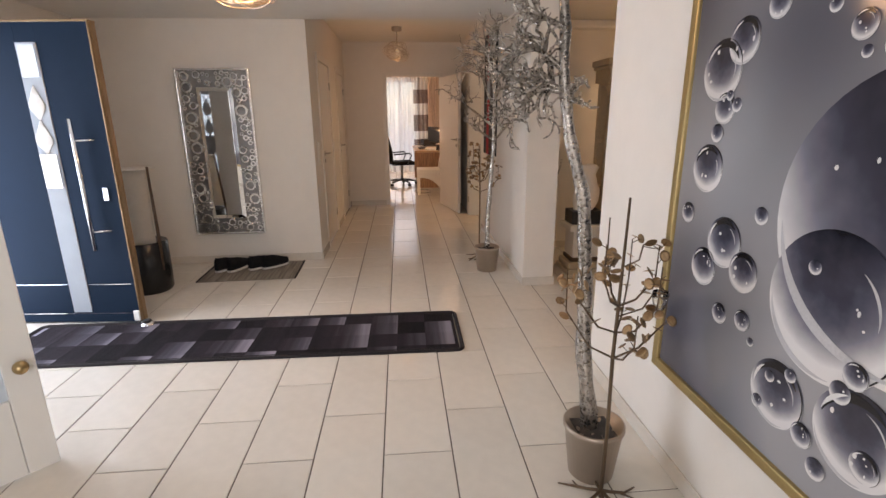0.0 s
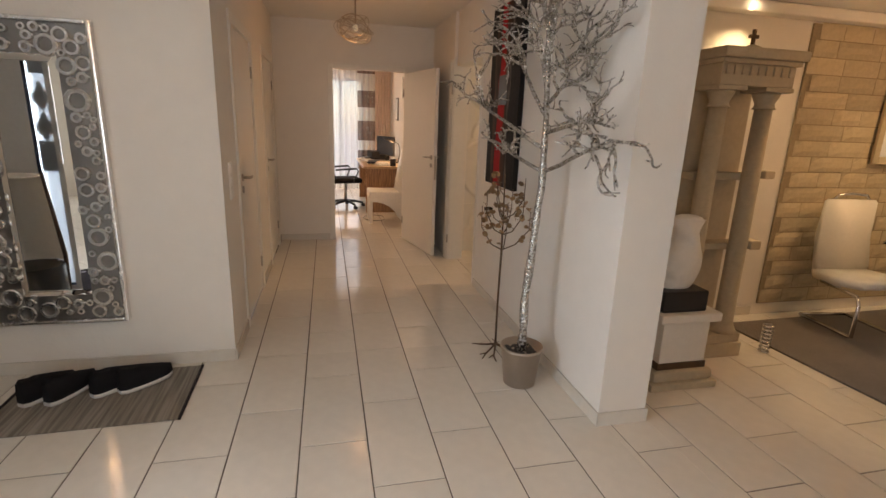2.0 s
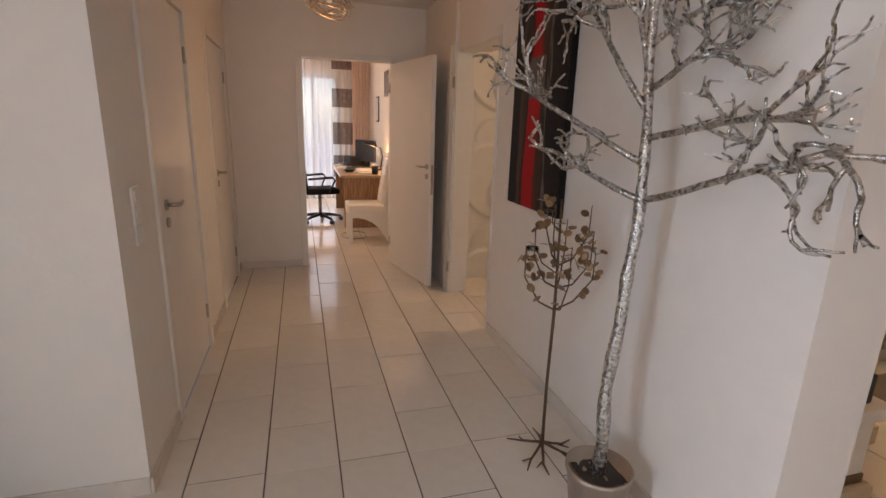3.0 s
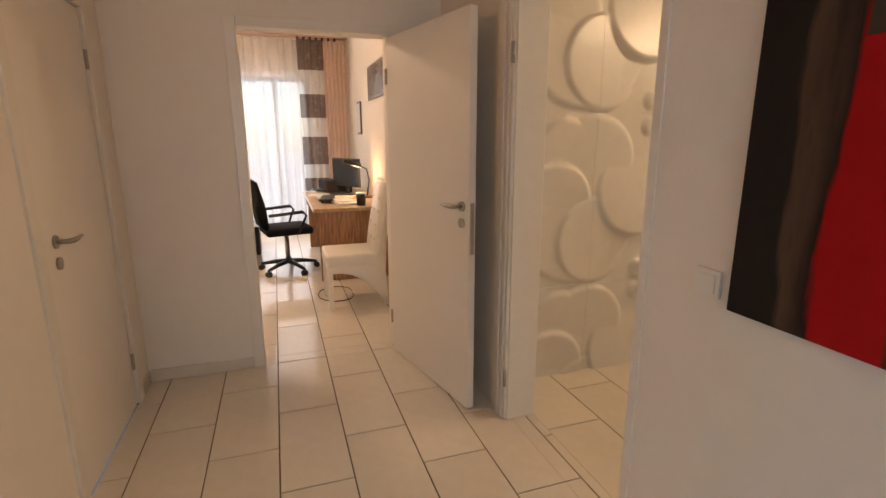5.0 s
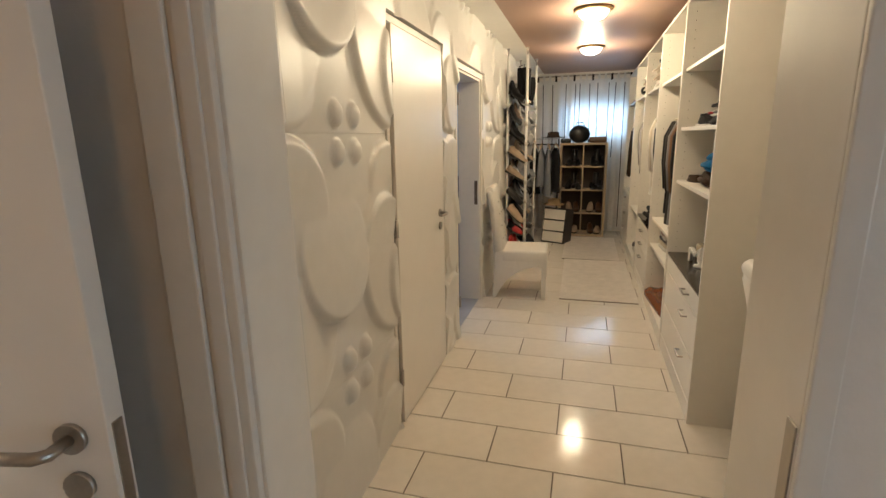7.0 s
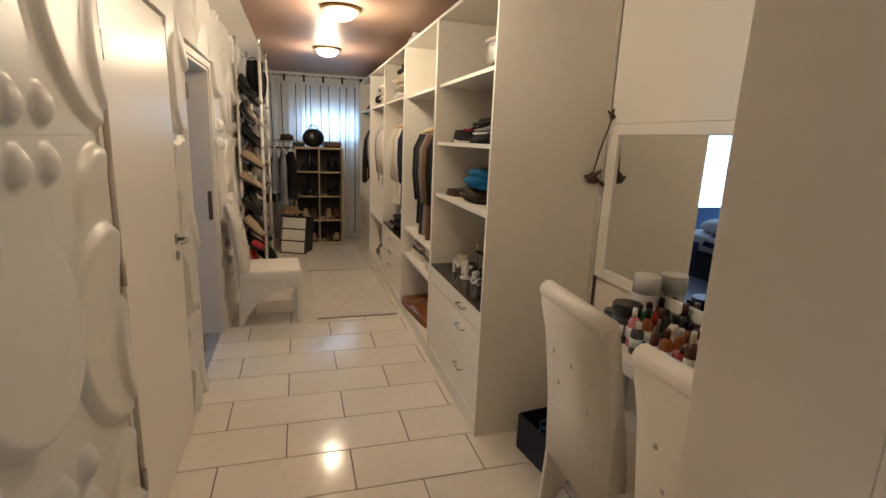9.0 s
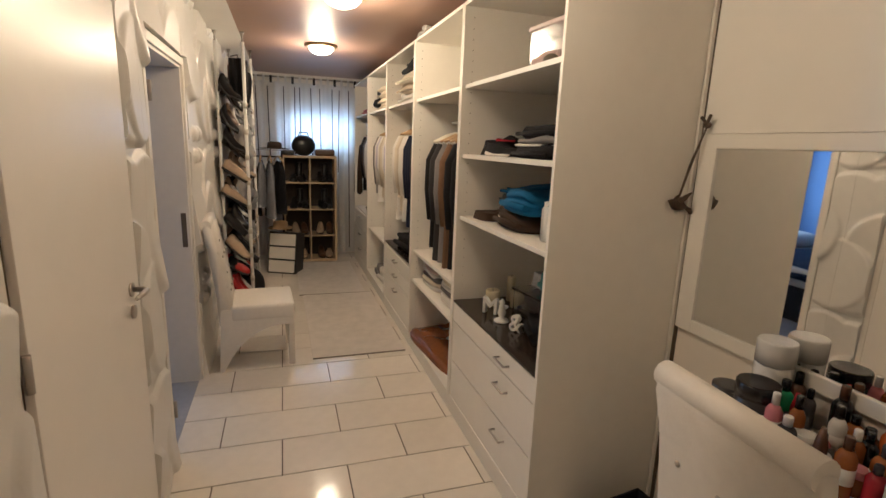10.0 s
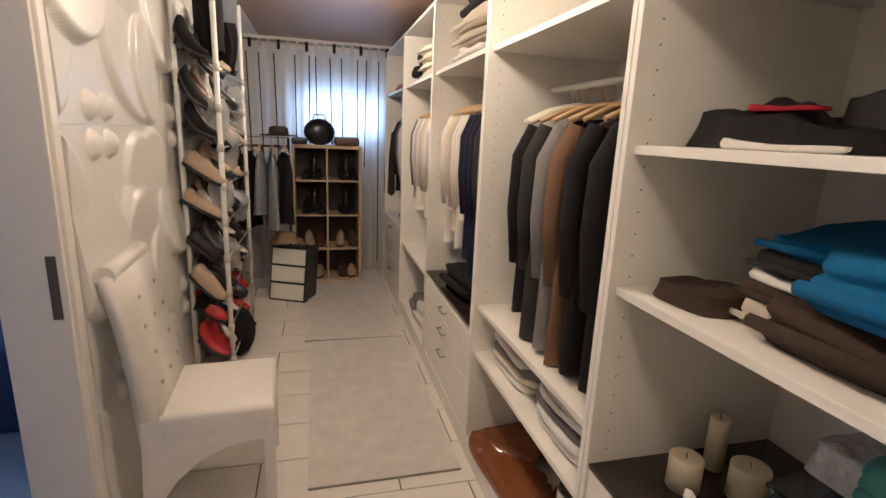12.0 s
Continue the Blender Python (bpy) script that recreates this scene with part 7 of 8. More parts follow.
def cosmetic(at, r, h, kind, c, cap, label):
    t = thing("cosmetic_" + kind, at, rj.uniform(0, 360), label, kind, "cosmetics on the dressing table")
    if kind == "jar":
        part("jar_body", Shape().lathe([(r * 0.95, 0), (r, 0.006), (r, h * 0.68), (r * 0.96, h * 0.70)], (0, 0, 0), 20), c, t)
        part("lid", Shape().lathe([(r * 1.03, h * 0.705), (r * 1.03, h * 0.97), (r * 0.97, h)], (0, 0, 0), 20), cap, t)
    elif kind == "tube":
        part("tube_body", Shape().lathe([(r * 0.8, h * 0.22), (r * 0.9, h * 0.3), (r * 0.75, h * 0.7), (r * 0.3, h)], (0, 0, 0), 14, 1, 0.75), c, t)
        part("cap", Shape().lathe([(r * 0.8, 0), (r * 0.8, h * 0.215)], (0, 0, 0), 14), cap, t)
    else:
        part("bottle_body", Shape().lathe([(r * 0.95, 0), (r, 0.005), (r, h * 0.66), (r * 0.7, h * 0.75), (r * 0.4, h * 0.78)], (0, 0, 0), 16), c, t)
        part("cap", Shape().lathe([(r * 0.48, h * 0.785), (r * 0.48, h * 0.97), (r * 0.4, h)], (0, 0, 0), 12), cap, t)
    if rj.random() < 0.5:
        part("label_sheet", Shape().lathe([(r * 1.01, h * 0.22), (r * 1.01, h * 0.5)], (0, 0, 0), 16), PAPER, t)
    return t


cosmetic((2.42, 5.545, 0.785), 0.057, 0.265, "jar", JM[0], JM[0], "large white jar on the dressing table")
cosmetic((2.36, 5.68, 0.785), 0.06, 0.165, "jar", JM[1], JM[8], "smoked glass jar with a dark lid")
cosmetic((2.50, 5.63, 0.785), 0.05, 0.08, "jar", JM[1], JM[1], "low smoked jar on the dressing table")
taken = [(2.42, 5.545), (2.275, 5.535), (2.36, 5.68), (2.40, 5.62), (2.33, 5.62), (2.46, 5.6), (2.22, 5.55), (2.50, 5.63), (2.38, 5.74), (2.33, 5.72)]
for k in range(4000):
    x, y = rj.uniform(1.3, 2.42), rj.uniform(5.50, 5.79)
    if y > 5.74 + (x - 2.4) * 0.06 or any((x - a) ** 2 + (y - b) ** 2 < 0.0019 for a, b in taken):
        continue
    taken.append((x, y))
    kind = rj.choice(("jar", "jar", "bottle", "bottle", "bottle", "bottle", "bottle", "bottle", "tube"))
    c, cap = rj.choice((0, 1, 1, 2, 3, 4, 5, 6, 7, 7, 7, 8, 8, 8, 8, 9, 11, 11, 11, 1, 7)), rj.choice((0, 0, 8, 8, 8, 8, 1, 1, 11, 11, 9, 8, 6))
    r = rj.uniform(0.019, 0.029)
    cosmetic((x, y, 0.785), r, rj.uniform(0.06, 0.09) if kind == "jar" else rj.uniform(0.09, 0.20), kind, JM[c], JM[cap], "%s %s with a %s cap" % (JARC[c][0].split("_")[0], {"jar": "cosmetic jar", "bottle": "cosmetic bottle", "tube": "cosmetic tube"}[kind], JARC[cap][0].split("_")[0]))
    if len(taken) > 210:
        break

# ---- rugs of the closet ----
PALE = mat("pale_grey_carpet", (0.60, 0.56, 0.51), 0.95, vary=0.16, scale=2.2, bump=0.8, bump_scale=180, sheen=0.2)
HEMC = mat("carpet_hem", (0.30, 0.27, 0.23), 0.95, vary=0.15, scale=30)
for x0, x1, y0, y1, rz in ((4.93, 6.55, 6.17, 6.89, 0.5), (6.56, 8.03, 6.24, 6.94, -0.4)):
    t = thing("bedside_rug", (x0, y0, 0), rz, "pale grey flat carpet with a dark hem", "rug", "closet rugs")
    part("carpet_sheet", Shape().grid(16, 10, lambda u, v: Vector((u * (x1 - x0), v * (y1 - y0), 0.009 + 0.002 * noise.noise(Vector((u * 7, v * 4, x0)))))).box((0, 0, 0), (x1 - x0, y1 - y0, 0.005)), PALE, t)
    for a in (-0.006, x1 - x0):
        part("hem", box((a, 0, 0), (a + 0.006, y1 - y0, 0.011), 0.002), HEMC, t)

# ---- end of the closet: curtain, shelf, racks ----
VOILE = sheer("white_voile", (0.80, 0.78, 0.76), 0.9)
STRIPE = cloth("black_curtain_stripe", (0.03, 0.027, 0.03))
cu_ = thing("striped_curtain", (8.50, 0, 0), 0, "white curtain with thin black vertical stripes", "curtain")


def wave(y):
    return 0.026 * math.sin(y * 31 + 1.5 * math.sin(y * 4)) + 0.012 * math.sin(y * 67 + 1)


part("cloth_panel", Shape().grid(120, 6, lambda u, v: Vector((wave(5.95 + 1.62 * u) * (0.6 + 0.4 * (1 - v)), 5.95 + 1.62 * u, 0.04 + 2.34 * v))), VOILE, cu_)
rc = random.Random(3)
for k in range(12):
    y = 6.02 + k * 0.131 + rc.uniform(-0.04, 0.04)
    z0, dy = rc.choice((0.1, 0.6, 0.1, 1.2)), rc.uniform(-0.04, 0.04)
    part("stripe", Shape().grid(2, 14, lambda u, v: Vector((wave(y + dy * v + u * 0.012) * (0.6 + 0.4 * (1 - (z0 + (2.32 - z0) * v - 0.04) / 2.34)) - 0.005, y + dy * v + u * 0.012, z0 + (2.32 - z0) * v))), STRIPE, cu_)
for k in range(18):
    y = 5.98 + k * 0.092
    part("tab", box((-0.022, y, 2.36), (0.022, y + 0.03, 2.452), 0.004), STRIPE if k % 3 == 1 else VOILE, cu_)
single("curtain_rod", Shape().tube([(8.50, 5.9, 2.44), (8.50, 7.62, 2.44)], 0.011, 10), STEEL, label="thin steel curtain rod at the closet window", category="curtain rod")
w1 = thing("window_1", (0, 0, 0), 0, "small high closet window with a white frame", "window", kind="structure")
for lo, hi in (((8.70, 6.151, 1.521), (8.76, 6.20, 1.959)), ((8.70, 6.95, 1.521), (8.76, 6.999, 1.959)), ((8.70, 6.201, 1.521), (8.76, 6.949, 1.565)), ((8.70, 6.201, 1.915), (8.76, 6.949, 1.959))):
    part("window_frame", box(lo, hi, 0.004), WHITE, w1)
p = part("pane", box((8.725, 6.20, 1.565), (8.731, 6.95, 1.915)), glass("window_glass"), w1)
p.visible_shadow = False

BIRCH = wood("pale_birch", (0.42, 0.31, 0.19), (0.52, 0.40, 0.26), 0.45)
bc = thing("shoe_shelf", (8.12, 6.73, 0), 0, "open birch cube shelf filled with shoes", "shelf")
SW, SH, SD = 0.70, 1.43, 0.34
for y in (-SW / 2, SW / 2 - 0.03):
    part("side_panel", box((0, y, 0), (SD, y + 0.03, SH), 0.002), BIRCH, bc)
part("top_panel", box((0, -SW / 2 + 0.0305, SH - 0.03), (SD, SW / 2 - 0.0305, SH), 0.002), BIRCH, bc)
part("bottom_panel", box((0, -SW / 2 + 0.0305, 0.0), (SD, SW / 2 - 0.0305, 0.03), 0.002), BIRCH, bc)
part("middle_panel", box((0.002, -0.009, 0.0305), (SD, 0.009, SH - 0.0305), 0.001), BIRCH, bc)
for k in (1, 2, 3):
    z = k * SH / 4
    for a, b in ((-SW / 2 + 0.0305, -0.0095), (0.0095, SW / 2 - 0.0305)):
        part("shelf", box((0.002, a, z - 0.009), (SD, b, z + 0.009), 0.001), BIRCH, bc)
part("back_panel", box((SD - 0.001, -SW / 2 + 0.01, 0.01), (SD + 0.005, SW / 2 - 0.01, SH - 0.01)), mat("dark_back", (0.05, 0.04, 0.035), 0.8), bc)
SH_COL = [SHOEBLACK, mat("black_leather", (0.012, 0.012, 0.013), 0.3, vary=0.2), mat("beige_suede", (0.45, 0.34, 0.24), 0.85, vary=0.15), mat("brown_leather", (0.10, 0.05, 0.025), 0.4, vary=0.2), mat("white_leather_shoe", (0.66, 0.63, 0.58), 0.4, vary=0.06), mat("red_leather", (0.45, 0.02, 0.02), 0.35, vary=0.1), mat("silver_leather", (0.45, 0.44, 0.43), 0.3, 0.6, vary=0.1), mat("coral_suede", (0.42, 0.14, 0.07), 0.8, vary=0.1)]
SH_NAME = ["black suede", "black leather", "beige suede", "brown leather", "white leather", "red leather", "silver leather", "coral suede"]
protos = {}


def shoe_copy(at, rz, c, heel, tilt, where, group):
    key = (c, heel)
    lab = "%s %s %s" % (SH_NAME[c], "high heel shoe" if heel else "flat shoe", where)
    if key not in protos:
        protos[key] = shoe(at, rz, SH_COL[c], SH_COL[1], lab, heel, 0.23 if heel else 0.26, 0.05 if heel else 0.075, group)
        o = protos[key]
    else:
        o = copy_thing(protos[key], pose(*at))
    o.matrix_basis = pose(*at, 0, 0, rz) @ pose(0, 0, 0, 0, tilt, 0)
    tagged(o, lab, group=group)
    return o


rsh = random.Random(21)
for row in range(4):
    for col in range(2):
        z = row * SH / 4 + (0.031 if row == 0 else 0.0095)
        for k in range(2):
            y = 6.73 + (-0.26 if col == 0 else 0.085) + k * 0.115
            shoe_copy((8.40, y, z), 182 + rsh.uniform(-8, 8), (3, 2, 0, 1)[row] if k else (2, 3, 1, 0)[row], 0.07 if rsh.random() < 0.6 else 0.0, 0, "on the birch shelf", "shoes on the shelf")
for row, col in ((3, 0), (3, 1), (2, 1), (2, 0)):
    t = thing("boot_shaft", (8.36, 6.73 + (-0.2 if col else 0.13), row * SH / 4 + 0.0095), 0, "black ankle boot on the birch shelf", "boot", "boots on the shelf")
    part("shaft", Shape().lathe([(0.045, 0.0), (0.05, 0.08), (0.042, 0.13), (0.05, 0.25), (0.045, 0.252)], (0, 0, 0), 14, 1.1, 0.9), SH_COL[1], t)
    part("foot", Shape().ball((-0.09, 0, 0.04), 0.05, 1.9, 0.8, 0.8, 12), SH_COL[1], t)
hb = thing("handbag", (8.26, 6.80, SH), 10, "rounded black handbag on the shelf top", "bag", "bags on the shelf")
part("bag_body", Shape().ball((0, 0, 0.13), 0.16, 0.55, 1.0, 0.85, 20), SH_COL[1], hb)
part("bag_handle", Shape().tube([(0, -0.07, 0.24), (0, -0.05, 0.30), (0, 0.05, 0.30), (0, 0.07, 0.24)], 0.008, 8), SH_COL[1], hb)
single("flat_bag", box((-0.1, -0.13, 0), (0.1, 0.13, 0.09), 0.03), SH_COL[3], (8.26, 6.53, SH), 0, "low brown leather bag on the shelf top", "bag")
single("flat_bag", box((-0.09, -0.08, 0), (0.09, 0.08, 0.07), 0.025), SH_COL[1], (8.26, 7.0, SH), 0, "small black bag on the shelf top", "bag")

# tension-rod shoe rack
rk = thing("tension_shoe_rack", (0, 0, 0), 0, "floor to ceiling shoe rack of white rods", "shoe rack")
RODW = mat("white_rod", (0.74, 0.73, 0.71), 0.3, vary=0.04)
POLES = ((6.05, 7.365), (6.10, 7.585), (6.98, 7.355), (7.02, 7.56))
for x, y in POLES:
    po_ = part("pole", Shape().tube([(x, y, 0.0), (x, y, 2.42)], 0.015, 12), RODW, rk)
    part("foot", Shape().lathe([(0.022, 0), (0.02, 0.02), (0.014, 0.03)], (x, y, 0), 12), BLACK, po_)
    part("spring_end", Shape().tube([(x, y, 2.42), (x, y, 2.47), (x, y, 2.499)], [0.008, 0.008, 0.02], 10), STEEL, po_)
TIERS = [0.14, 0.36, 0.58, 0.80, 1.02, 1.24, 1.46, 1.68, 1.90]
for z in TIERS:
    for (a, b), dz in (((0, 2), 0.0), ((1, 3), 0.10)):
        part("tier_rod", Shape().tube([(POLES[a][0], POLES[a][1], z + dz), (POLES[b][0], POLES[b][1], z + dz)], 0.006, 8), STEEL, rk)
    for q in (0, 2):
        part("clip", Shape().lathe([(0.018, -0.022), (0.02, 0.0), (0.018, 0.022)], (POLES[q][0], POLES[q][1], z), 10), BUTTON, rk)
rk2 = random.Random(8)
for i, z in enumerate(TIERS):
    x = 6.10
    while x < 6.98:
        c = rk2.choice((0, 1, 1, 0, 2, 3, 2, 6, 4, 1, 2)) if i > 1 else rk2.choice((0, 5, 1, 4, 5))
        shoe_copy((x, 7.60 + rk2.uniform(-0.03, 0.02), z + 0.105 + rk2.uniform(0, 0.02)), -90 + rk2.uniform(-28, 28), c, 0.08 if rk2.random() < 0.55 else 0.0, rk2.uniform(20, 44), "on the tension rack", "shoes on the tension rack")
        x += rk2.uniform(0.07, 0.105)
FILM = sheer("clear_bag_film", (0.72, 0.72, 0.74), 0.35)
for k, (x, z, w, h) in enumerate(((6.16, 1.50, 0.17, 0.24), (6.52, 1.30, 0.20, 0.26), (6.80, 0.90, 0.19, 0.22), (6.30, 0.66, 0.20, 0.20), (6.86, 1.62, 0.18, 0.24), (6.20, 1.06, 0.16, 0.2))):
    t = thing("shoe_bag", (x, 7.42, z), 0, "crinkled clear plastic shoe bag hanging on the rack", "bag", "clear bags on the rack")
    part("bag_film", Shape().grid(18, 12, lambda u, v: (lambda a, q: Vector((w * 0.5 * q * math.cos(a), 0.07 * q * math.sin(a) - 0.02, h * v)) + Vector((1, 1, 0.4)) * 0.03 * noise.noise(Vector((math.cos(a) * 2.5, math.sin(a) * 2.5 + k, v * 5))))(u * math.tau, 0.25 + 0.75 * math.sin(math.pi * min(1, 0.15 + 0.85 * (1 - v))) ** 0.6), smooth=True), FILM, t)
    part("tie", Shape().tube([(0, 0, h - 0.01), (0, 0.03, h + 0.06)], 0.003, 5), PLASTW, t)
for k, (x, y, z0, z1, w) in enumerate(((6.22, 7.42, 1.98, 2.30, 0.16), (6.50, 7.46, 2.02, 2.28, 0.15), (6.80, 7.44, 1.96, 2.26, 0.17))):
    t = thing("hanging_scarf", (x, y, 0), 25 * k, ("black lace garment hung over the top of the rack", "patterned dark scarf hung over the rack", "black garment hung over the top of the rack")[k], "clothing", "clothes on the rack")
    part("folds", Shape().grid(30, 10, lambda u, v: (lambda a: Vector(((w * (0.35 + 0.3 * math.sin(v * 2.6)) + 0.025 * math.sin(a * 5 + v * 3)) * math.cos(a), (0.06 + 0.02 * math.sin(a * 4 + k)) * math.sin(a), z0 + (z1 - z0) * v + 0.03 * math.sin(a * 3) * (1 - v))))(u * math.tau)), BLACKC if k != 1 else swirl("dark_print_cloth", (0.03, 0.02, 0.02), (0.3, 0.2, 0.15), 14), t)
    part("loop", Shape().tube([(0, 0, z1 - 0.02), (0, 0.0, z1 + 0.04), (0.0, 0.06, z1 + 0.02)], 0.005, 6), BLACK, t)
rd = thing("red_shoe_box", (6.86, 7.44, 0.0), 12, "bright red shoe bag at the rack foot", "bag")
part("bag_body", box((-0.07, -0.06, 0), (0.07, 0.06, 0.20), 0.015), SH_COL[5], rd)
single("black_bag", Shape().ball((0, 0, 0.17), 0.18, 0.8, 0.7, 1.0, 18), BLACKC, (6.45, 7.40, 0), 0, "soft black bag on the floor by the rack", "bag")

# clothes stand with hanging bags, and the tilted drawer box
cs = thing("clothes_stand", (7.72, 7.34, 0), 0, "dark metal clothes stand behind the shoe rack", "clothes stand")
DARKM = mat("dark_metal", (0.05, 0.045, 0.045), 0.4, 0.8, vary=0.1)
part("frame_tube", Shape().tube([(-0.02, -0.26, 0.0), (-0.02, -0.26, 1.50), (-0.02, 0.2, 1.50), (-0.02, 0.2, 0.0)], 0.012, 8), DARKM, cs)
part("cross_tube", Shape().tube([(0.03, -0.26, 1.42), (0.03, 0.2, 1.42)], 0.01, 8), DARKM, cs)
for y in (-0.26, 0.2):
    part("foot_tube", Shape().tube([(-0.2, y, 0.012), (0.2, y, 0.012)], 0.012, 8), DARKM, cs)
SHINY = mat("silver_jacket", (0.30, 0.31, 0.34), 0.25, 0.5, vary=0.25, scale=9, bump=0.8, bump_scale=22)
for k, (y, z0, c, lab) in enumerate(((7.12, 0.75, BLACKC, "black jacket on the clothes stand"), (7.22, 0.70, SHINY, "shiny silver jacket on the clothes stand"), (7.32, 0.82, SHINY, "shiny grey vest on the clothes stand"), (7.42, 0.7, BLACKC, "black coat on the clothes stand"), (7.50, 0.8, CHAR, "charcoal coat on the clothes stand"))):
    g = garment(0, 1.43, z0, c, lab, 200 + k, 0.05, 0.40, False)
    g.matrix_basis = pose(7.66, y, 0, 0, 0, 90 - 8 * k + 16)
hg = thing("hat", (7.70, 7.16, 1.515), 0, "flat dark brown hat on the clothes stand", "hat")
part("brim", Shape().lathe([(0.17, 0.0), (0.172, 0.006), (0.09, 0.014), (0.088, 0.010)], (0, 0, 0), 28), BROWNC, hg)
part("crown", Shape().lathe([(0.088, 0.012), (0.08, 0.07), (0.05, 0.085), (0.01, 0.08)], (0, 0, 0), 24), BROWNC, hg)
db = thing("drawer_box", (7.52, 7.13, 0.012), -25, "white drawer box with black edges leaning back", "drawer box")
part("box_body", box((0.012, -0.18, 0.0), (0.25, 0.18, 0.52), 0.004), BLACK, db)
for k in range(3):
    part("drawer_front", box((0.0, -0.165, 0.02 + k * 0.165), (0.0115, 0.165, 0.165 + k * 0.165), 0.003), CARCASS, db)
db.matrix_basis = pose(7.52, 7.13, 0.0) @ pose(0, 0, 0, 0, 10, -25)
single("straw_hat", Shape().lathe([(0.15, 0.0), (0.15, 0.008), (0.09, 0.016), (0.085, 0.08), (0.02, 0.095)], (0, 0, 0), 24), mat("straw", (0.36, 0.25, 0.13), 0.8, vary=0.25, scale=30), (7.68, 7.12, 0.55), 0, "brown straw hat on the drawer box", "hat")

# ---- closet lamps ----
DOME = glow("lamp_dome", (1.0, 0.76, 0.46), 16)
# the lamp at 2.7 is unseen, added and placed to light the first wardrobe
for k, x in enumerate((2.7, 4.55, 6.3)):
    t = thing("closet_ceiling_lamp", (x, 6.70, CLOSET_H), 0, "round flush ceiling lamp with a glowing dome", "ceiling lamp", "closet ceiling lamps")
    part("base_ring", Shape().lathe([(0.15, -0.001), (0.15, -0.02), (0.125, -0.026), (0.118, -0.012)], (0, 0, 0), 36), BRASS, t, "wide bronze base ring")
    part("dome", Shape().lathe([(0.115, -0.014), (0.11, -0.04), (0.085, -0.068), (0.04, -0.085), (0.003, -0.09)], (0, 0, 0), 28), DOME, t)
    lamp("closet_light", "POINT", pose(x, 6.70, CLOSET_H - 0.17), 17 if k == 0 else 27, HALO, 0.09)

# ---- office ----
OAK = wood("striped_core_wood", (0.16, 0.075, 0.03), (0.42, 0.23, 0.10), 0.4, 5.0, axis=2)
dk = thing("desk", (0, 0, 0), 0, "wooden desk with bold brown grain", "desk")
part("desktop", box((0.22, 10.12, 0.715), (1.005, 11.95, 0.75), 0.004), wood("desk_top_wood", (0.36, 0.22, 0.11), (0.55, 0.38, 0.20), 0.35, 4.0, 1), dk)
part("end_panel", box((0.27, 10.16, 0.0), (1.0, 10.185, 0.714), 0.002), OAK, dk, "dark grained end panel")
part("end_panel", box((0.27, 11.86, 0.0), (1.0, 11.885, 0.714), 0.002), OAK, dk)
part("back_panel", box((0.96, 10.186, 0.2), (0.98, 11.859, 0.714)), OAK, dk)


def office_chair(at, rz):
    t = thing("office_chair", at, rz, "black swivel office chair with armrests", "chair")
    for k in range(5):
        a = k * math.tau / 5
        d = Vector((math.cos(a), math.sin(a), 0))
        leg = part("base_leg", Shape().tube([(0, 0, 0.11), d * 0.15 + Vector((0, 0, 0.10)), d * 0.31 + Vector((0, 0, 0.07))], [0.03, 0.024, 0.016], 8), BLACK, t)
        part("castor", Shape().tube([d * 0.31 + Vector((-d.y * 0.025, d.x * 0.025, 0.03)), d * 0.31 + Vector((d.y * 0.025, -d.x * 0.025, 0.03))], 0.03, 12), BLACK, leg)
    part("gas_column", Shape().tube([(0, 0, 0.1), (0, 0, 0.42)], 0.025, 12), STEEL, t)
    part("seat", box((-0.24, -0.24, 0.43), (0.24, 0.24, 0.51), 0.03).smooth(), SHOEBLACK, t)
    part("backrest", Shape().extrude([(-0.27, 0.50), (-0.21, 0.50), (-0.23, 0.75), (-0.30, 1.02), (-0.34, 1.02), (-0.31, 0.75)], 1, -0.22, 0.22, 0.02).smooth(), SHOEBLACK, t)
    for y in (-0.27, 0.27):
        part("armrest", Shape().tube([(-0.22, y, 0.66), (0.12, y, 0.68), (0.16, y, 0.64), (0.08, y * 0.9, 0.46)], [0.016, 0.018, 0.014, 0.012], 8), BLACK, t)
    return t


office_chair((-0.04, 10.72, 0), 12)
mo = thing("monitor", (0.72, 11.35, 0.75), -62, "black computer monitor on the desk", "monitor")
part("screen", box((-0.27, -0.015, 0.10), (0.27, 0.015, 0.44), 0.006), BLACK, mo)
part("panel", box((-0.255, -0.0175, 0.115), (0.255, -0.0155, 0.425)), mat("screen_glass", (0.02, 0.03, 0.05), 0.08), mo)
part("stand", box((-0.03, 0.0, 0.012), (0.03, 0.03, 0.11), 0.004), BLACK, mo)
part("foot", box((-0.12, -0.08, 0.0), (0.12, 0.10, 0.012), 0.004), BLACK, mo)
dl = thing("desk_lamp", (0.90, 10.95, 0.75), 0, "black desk lamp lit against the wall", "lamp")
part("foot", Shape().lathe([(0.08, 0), (0.078, 0.015), (0.01, 0.02)], (0, 0, 0), 20), BLACK, dl)
part("arm", Shape().tube([(0, 0, 0.015), (0.03, 0, 0.2), (0.0, -0.02, 0.33), (-0.1, -0.06, 0.38)], 0.008, 8), BLACK, dl)
part("head", Shape().tube([(-0.08, -0.05, 0.375), (-0.28, -0.13, 0.43)], [0.028, 0.02], 12), BLACK, dl)
lamp("desk_lamp_light", "POINT", pose(0.80, 10.95, 1.02), 5, WARM, 0.05)
mg = thing("pen_cup", (0.72, 10.28, 0.75), 0, "black pen cup on the desk corner", "cup")
part("cup", Shape().lathe([(0.045, 0), (0.05, 0.13), (0.047, 0.13), (0.042, 0.006)], (0, 0, 0), 18), BLACK, mg)
